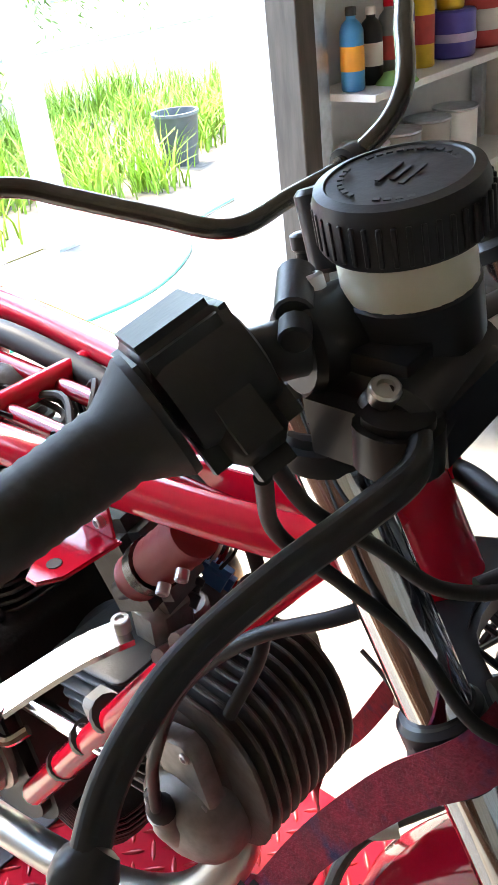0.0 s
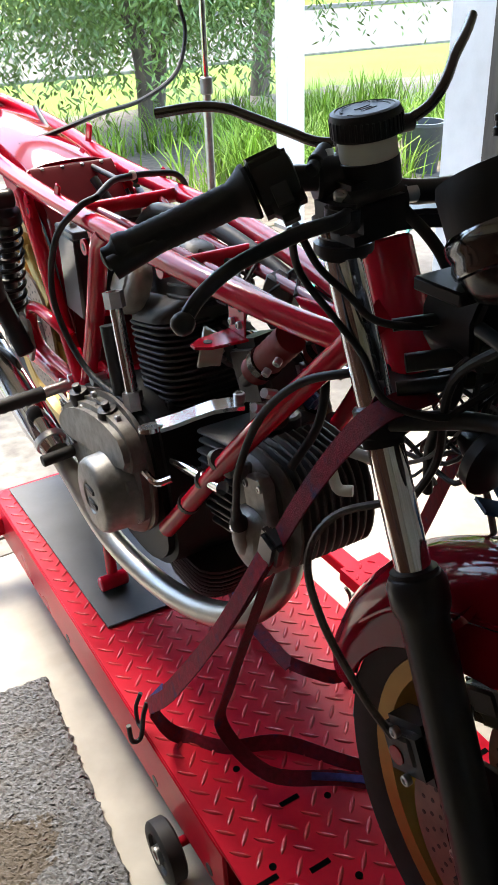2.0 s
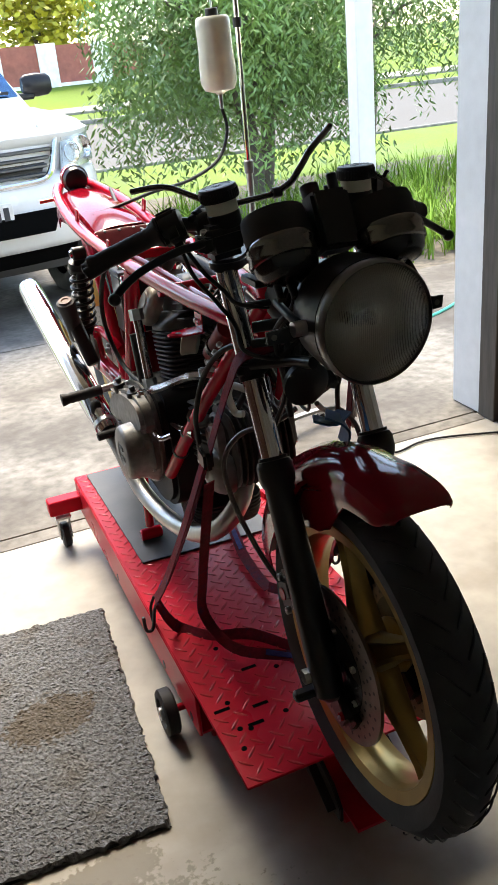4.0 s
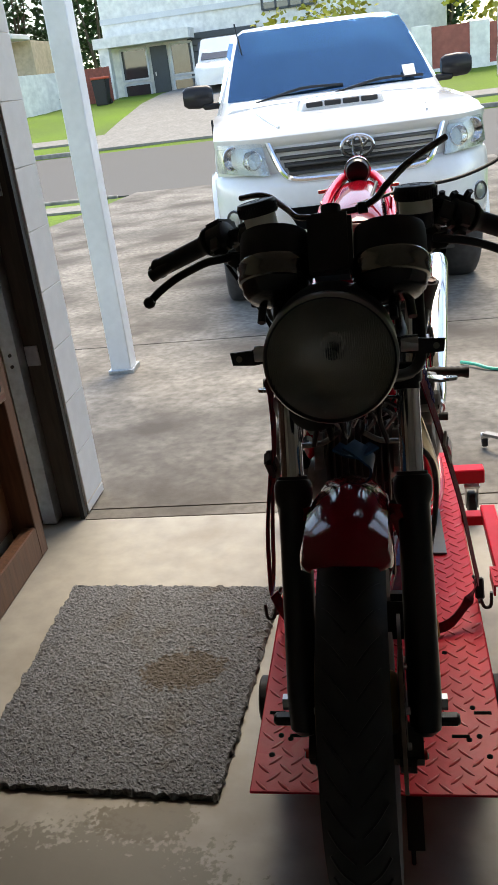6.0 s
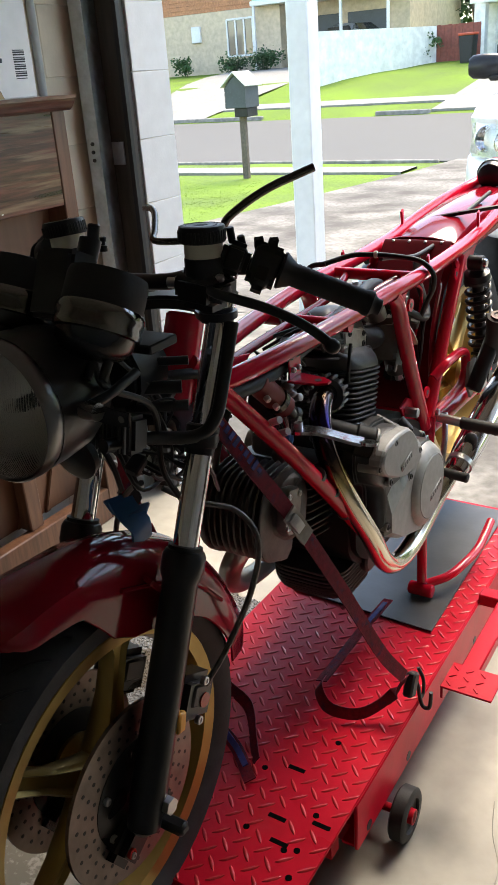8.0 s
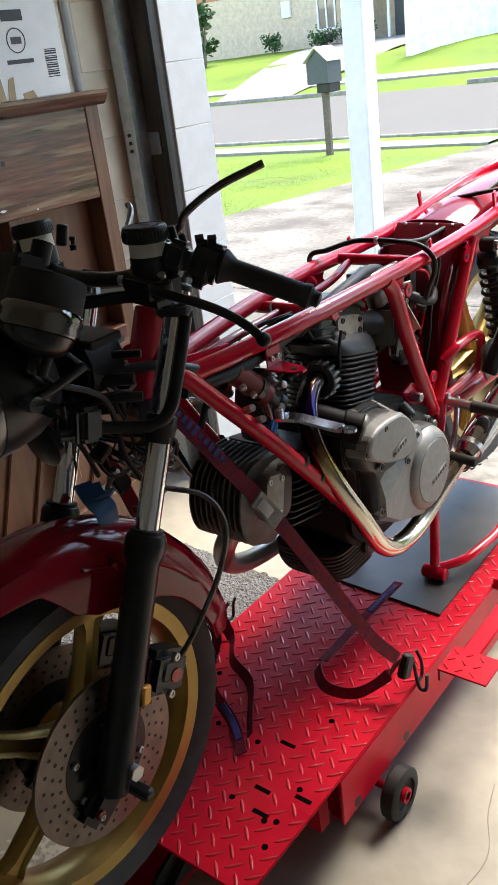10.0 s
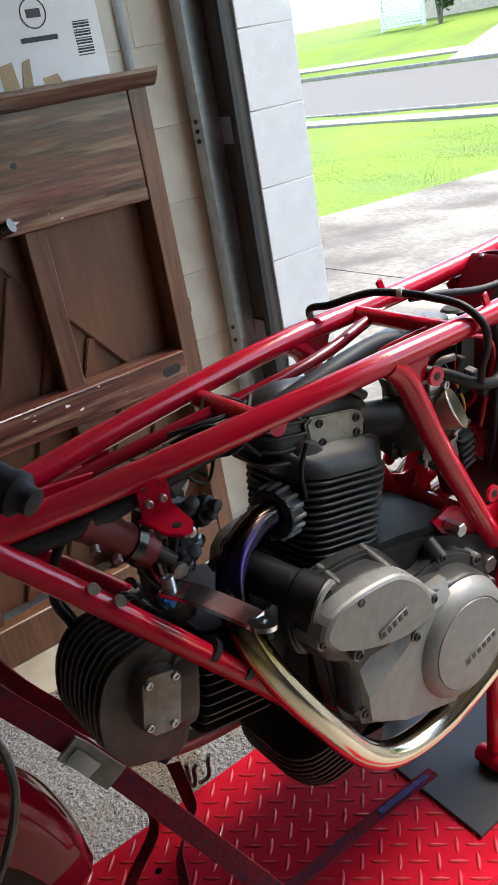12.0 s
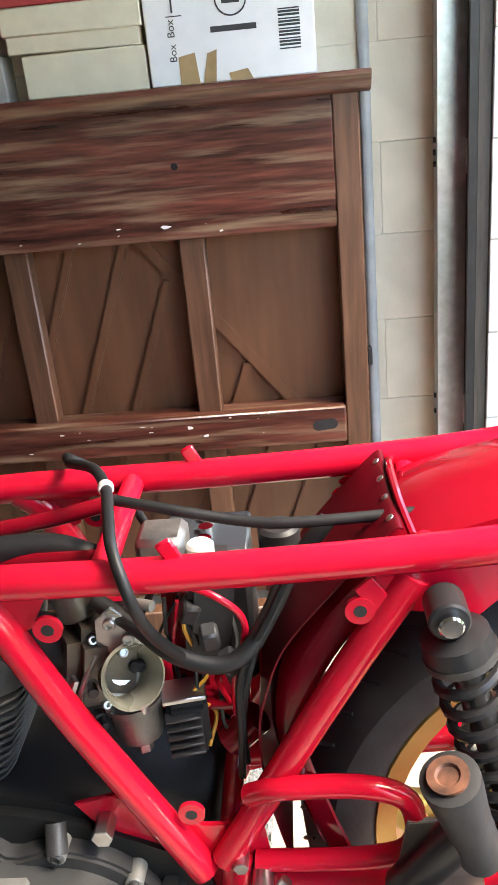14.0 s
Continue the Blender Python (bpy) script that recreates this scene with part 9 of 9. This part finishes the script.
for s in (-1, 1):
    add("headlight_bracket", ntube(([(BX + 0.119, 0.20, 1.11), (BX + 0.12, 0.162, 1.03), (BX + 0.119, 0.138, 0.99)] if s > 0 else []) + [(BX + s * 0.10, 0.115, 0.972), (BX + s * 0.06, 0.06, 0.985), (BX + s * 0.05, -0.01, 1.0)], 0.0095, n=12), SATIN, parent=hl)
    add("headlight_ear", ntube([(BX + s * 0.084, -0.06, 1.078), (BX + s * 0.09, -0.03, 1.082), (BX + s * 0.085, 0.03, 1.09)], 0.0065, n=10), SATIN, parent=hl)
    add("mount_bolt", ncyl((BX + s * 0.086, -0.07, 1.078), (BX + s * 0.108, -0.07, 1.078), 0.011, n=12), STEEL, parent=hl)
    tb = nprism([(BX + s * 0.086, 1.062), (BX + s * 0.112, 1.058), (BX + s * 0.142, 1.060), (BX + s * 0.144, 1.078), (BX + s * 0.112, 1.08), (BX + s * 0.086, 1.086)], "y", -0.060, -0.056, 0.001)
    tab = add("signal_tab", tb, SATIN, "small black bracket with a hole", hl)
    add("tab_hole", ncyl((BX + s * 0.132, -0.0606, 1.069), (BX + s * 0.132, -0.0554, 1.069), 0.0045, n=10), DRIVE, parent=hl)

# relay and fuse boxes, horn and bars about the steering head
fz = add("fuse_box", nbox((BX + 0.045, 0.035, 1.0), (0.055, 0.04, 0.05), 0.006, (-15, 0, 8), 2), GREYRUB, "grey ribbed fuse box")
for k in range(6):
    add("fuse_rib", nbox((BX + 0.022 + 0.009 * k, 0.012, 1.005), (0.003, 0.006, 0.042), 0.001, (-15, 0, 8)), GREYRUB, parent=fz)
hn = add("horn", lathe(bmesh.new(), (BX - 0.045, 0.04, 0.955), (0, -1, -0.2), [(0.012, -0.03), (0.02, -0.01), (0.036, 0.0), (0.038, 0.012), (0.03, 0.016), (0.0, 0.018)], 24), SATIN, "black horn")
for z, y, r, m in ((1.045, 0.075, 0.009, SATIN), (1.015, 0.085, 0.0075, ALLOY_D), (1.075, 0.095, 0.006, SATIN)):
    add("cross_bar", ntube([(BX - 0.095, y + 0.03, z - 0.01), (BX - 0.03, y - 0.01, z), (BX + 0.03, y - 0.01, z + 0.004), (BX + 0.095, y + 0.03, z + 0.002)], r, n=10), m)
add("head_shroud", nprism(rounded_outline([(BX - 0.05, 1.03), (BX + 0.05, 1.03), (BX + 0.055, 1.10), (BX - 0.055, 1.10)], 3), "y", 0.055, 0.125, 0.006), SATIN, "black bracket over the steering head")

# cables and hoses
cables = [
    ("throttle_cable", [(-0.185, 0.17, 1.155), (-0.165, 0.185, 1.11), (-0.135, 0.175, 1.065), (-0.118, 0.15, 1.03), (-0.122, 0.11, 1.0), (-0.09, 0.07, 0.99), (-0.03, 0.08, 0.98)], 0.0036),
    ("switch_cable", [(-0.178, 0.172, 1.158), (-0.15, 0.178, 1.115), (-0.128, 0.162, 1.088), (-0.118, 0.135, 1.07), (-0.09, 0.11, 1.065), (-0.03, 0.12, 1.05)], 0.0036),
    ("brake_hose", [(-0.10, 0.15, 1.18), (-0.07, 0.10, 1.12), (-0.06, 0.08, 1.02), (-0.05, 0.12, 0.93), (-0.04, 0.13, 0.86)], 0.0055),
    ("plug_lead", [(-0.124, 0.40, 0.692), (-0.130, 0.385, 0.745), (-0.135, 0.365, 0.802), (-0.122, 0.332, 0.885), (-0.102, 0.279, 0.945), (-0.073, 0.227, 0.97), (-0.03, 0.2, 0.975)], 0.0052),
    ("clutch_cable", [(-0.09, 0.868, 1.036), (-0.125, 0.86, 1.026), (-0.157, 0.90, 0.97), (-0.165, 0.93, 0.86), (-0.15, 0.86, 0.76), (-0.13, 0.72, 0.735)], 0.0055),
    ("frame_hose", [(0.078, 0.99, 0.905), (0.096, 0.974, 0.94), (0.113, 0.966, 0.975), (0.114, 0.958, 1.008), (0.09, 0.946, 1.034), (0.045, 0.936, 1.043), (0.0, 0.926, 1.047), (-0.045, 0.905, 1.048), (-0.09, 0.868, 1.036)], 0.0056),
    ("long_hose", [(0.008, 0.934, 1.038), (0.02, 0.985, 1.031), (0.024, 1.05, 1.017), (0.03, 1.102, 1.014), (0.03, 1.214, 1.017), (0.03, 1.29, 1.022), (0.03, 1.40, 1.05), (0.05, 1.55, 1.085)], 0.0055),
    ("fuel_line", [(0.035, 0.905, 0.945), (0.055, 0.945, 0.928), (0.072, 0.982, 0.905), (0.075, 1.022, 0.892), (0.068, 1.05, 0.90), (0.05, 1.072, 0.925), (0.025, 1.10, 0.965), (0.01, 1.135, 1.005)], 0.0088),
    ("red_wire", [(BX + 0.06, 0.98, 0.975), (BX + 0.07, 1.03, 0.955), (BX + 0.065, 1.05, 0.92), (BX + 0.06, 1.035, 0.86), (BX + 0.05, 1.03, 0.81)], 0.0035),
    ("drain_hose", [(BX + 0.06, 1.06, 0.90), (BX + 0.07, 1.044, 0.85), (BX + 0.06, 1.036, 0.79), (BX + 0.05, 1.035, 0.74)], 0.0042),
    ("wiring_loom", [(BX + 0.03, 0.26, 0.96), (BX + 0.045, 0.38, 0.955), (BX + 0.05, 0.50, 0.968), (BX + 0.055, 0.62, 0.985), (BX + 0.05, 0.74, 1.0), (BX + 0.03, 0.85, 1.0), (BX + 0.03, 0.905, 0.985), (BX + 0.025, 0.95, 0.95)], 0.0135),
    ("wiring_loom", [(BX + 0.01, 0.16, 1.03), (BX + 0.04, 0.22, 1.02), (BX + 0.04, 0.30, 0.985), (BX + 0.02, 0.40, 0.965)], 0.008),
    ("rear_lead", [(BX + 0.065, 0.68, 0.93), (BX + 0.07, 0.66, 0.90), (BX + 0.065, 0.665, 0.86)], 0.0035),
    ("head_hose", [(BX - 0.05, 0.36, 0.78), (BX - 0.02, 0.34, 0.85), (BX + 0.0, 0.36, 0.92), (BX + 0.01, 0.42, 0.965)], 0.006),
]
for name, pts, r in cables:
    add(name, ntube(pts, r, n=14, step=10), RED if name == "red_wire" else WIRE, "black cable" if name != "red_wire" else "thin red wire")
add("cable_tie", ncyl((0.004, 0.927, 1.0475), (-0.004, 0.925, 1.0475), 0.0078, n=14, bevel=0.001), WHITEPL, "white cable tie")
for s in (-1, 1):
    add("brake_hose", ntube([(sx(0.02, s), 0.13, 0.87), (sx(0.05, s), 0.16, 0.84), (sx(0.10, s), 0.20, 0.815), (sx(0.135, s), 0.20, 0.77), (sx(0.135, s), 0.17, 0.70), (sx(0.115, s), 0.12, 0.62), (sx(0.095, s), 0.085, 0.57)], 0.0048, n=8), mat("grey_braid", (0.10, 0.092, 0.08), 0.5, var=0.2, scale=200), "grey braided brake hose")
rng = random.Random(8)
for k in range(16):
    x0, x1 = rng.uniform(-0.06, 0.05), rng.uniform(-0.08, 0.08)
    add("wire", ntube([(x0, 0.02 + rng.uniform(0, 0.06), 1.06 + rng.uniform(-0.04, 0.05)), (x0 + rng.uniform(-0.04, 0.04), 0.07 + rng.uniform(0, 0.05), 0.98 + rng.uniform(-0.04, 0.04)),
                       (x1, 0.11 + rng.uniform(0, 0.06), 0.91 + rng.uniform(-0.05, 0.03)), (x1 * 0.6, 0.17 + rng.uniform(0, 0.08), 0.88 + rng.uniform(-0.05, 0.09))], rng.uniform(0.0018, 0.0036), n=6), WIRE if k % 3 else GREYRUB)
for k in range(12):
    a = rng.uniform(0.34, 0.6)
    add("wire", ntube([(rng.uniform(-0.05, 0.03), a, rng.uniform(0.93, 0.99)), (rng.uniform(-0.06, 0.04), a + 0.05, rng.uniform(0.92, 1.0)), (rng.uniform(-0.05, 0.03), a + 0.11, rng.uniform(0.92, 0.99))], rng.uniform(0.002, 0.004), n=6), WIRE)
for x, y, z in ((BX + 0.02, 0.08, 0.93), (BX - 0.035, 0.10, 0.96), (BX + 0.045, 0.13, 1.02)):
    add("connector", nbox((x, y, z), (0.022, 0.03, 0.018), 0.003, (30, 20, 10)), BLACK)
bm = bmesh.new()
tube(bm, [(BX + 0.0, 0.06, 0.88), (BX + 0.02, 0.05, 0.87), (BX + 0.035, 0.055, 0.85), (BX + 0.03, 0.06, 0.82)], 0.0, flat=(0.018, 0.002), step=3)
tube(bm, [(BX - 0.02, 0.065, 0.875), (BX + 0.01, 0.055, 0.865), (BX + 0.04, 0.07, 0.872)], 0.0, flat=(0.014, 0.002), step=3)
add("blue_tape", bm, BLUE, "blue tape tied round the hoses")

# ---- wall blocks ----
def block_mesh(name, sx, sy, sz, material):
    return mesh_of(name, nbox((0, 0, 0), (sx, sy, sz), 0.0018), material)


bw = block_mesh("block_white", 0.385, 0.19, 0.1988, BLOCKW)
for k in range(11):
    piece("block", bw, wall_n, pose(-1.2725, 1.626, 0.142 + 0.2 * k))
piece("block", block_mesh("block_low", 0.385, 0.19, 0.034, BLOCKW), wall_n, pose(-1.2725, 1.626, 0.019))
bh = block_mesh("block_half", 0.012, 0.1992, 0.1992, BLOCKC)
bc = block_mesh("block_cream", 0.012, 0.3992, 0.1992, BLOCKC)
for k in range(12):
    if k % 2:
        piece("block", bh, wall_w, pose(-1.2555, 1.426, 0.142 + 0.2 * k))
    for j in range(10):
        y = 1.325 - 0.4 * j + (0.2 if k % 2 else 0)
        if y < 1.34:
            piece("block", bc, wall_w, pose(-1.2555, y, 0.142 + 0.2 * k))
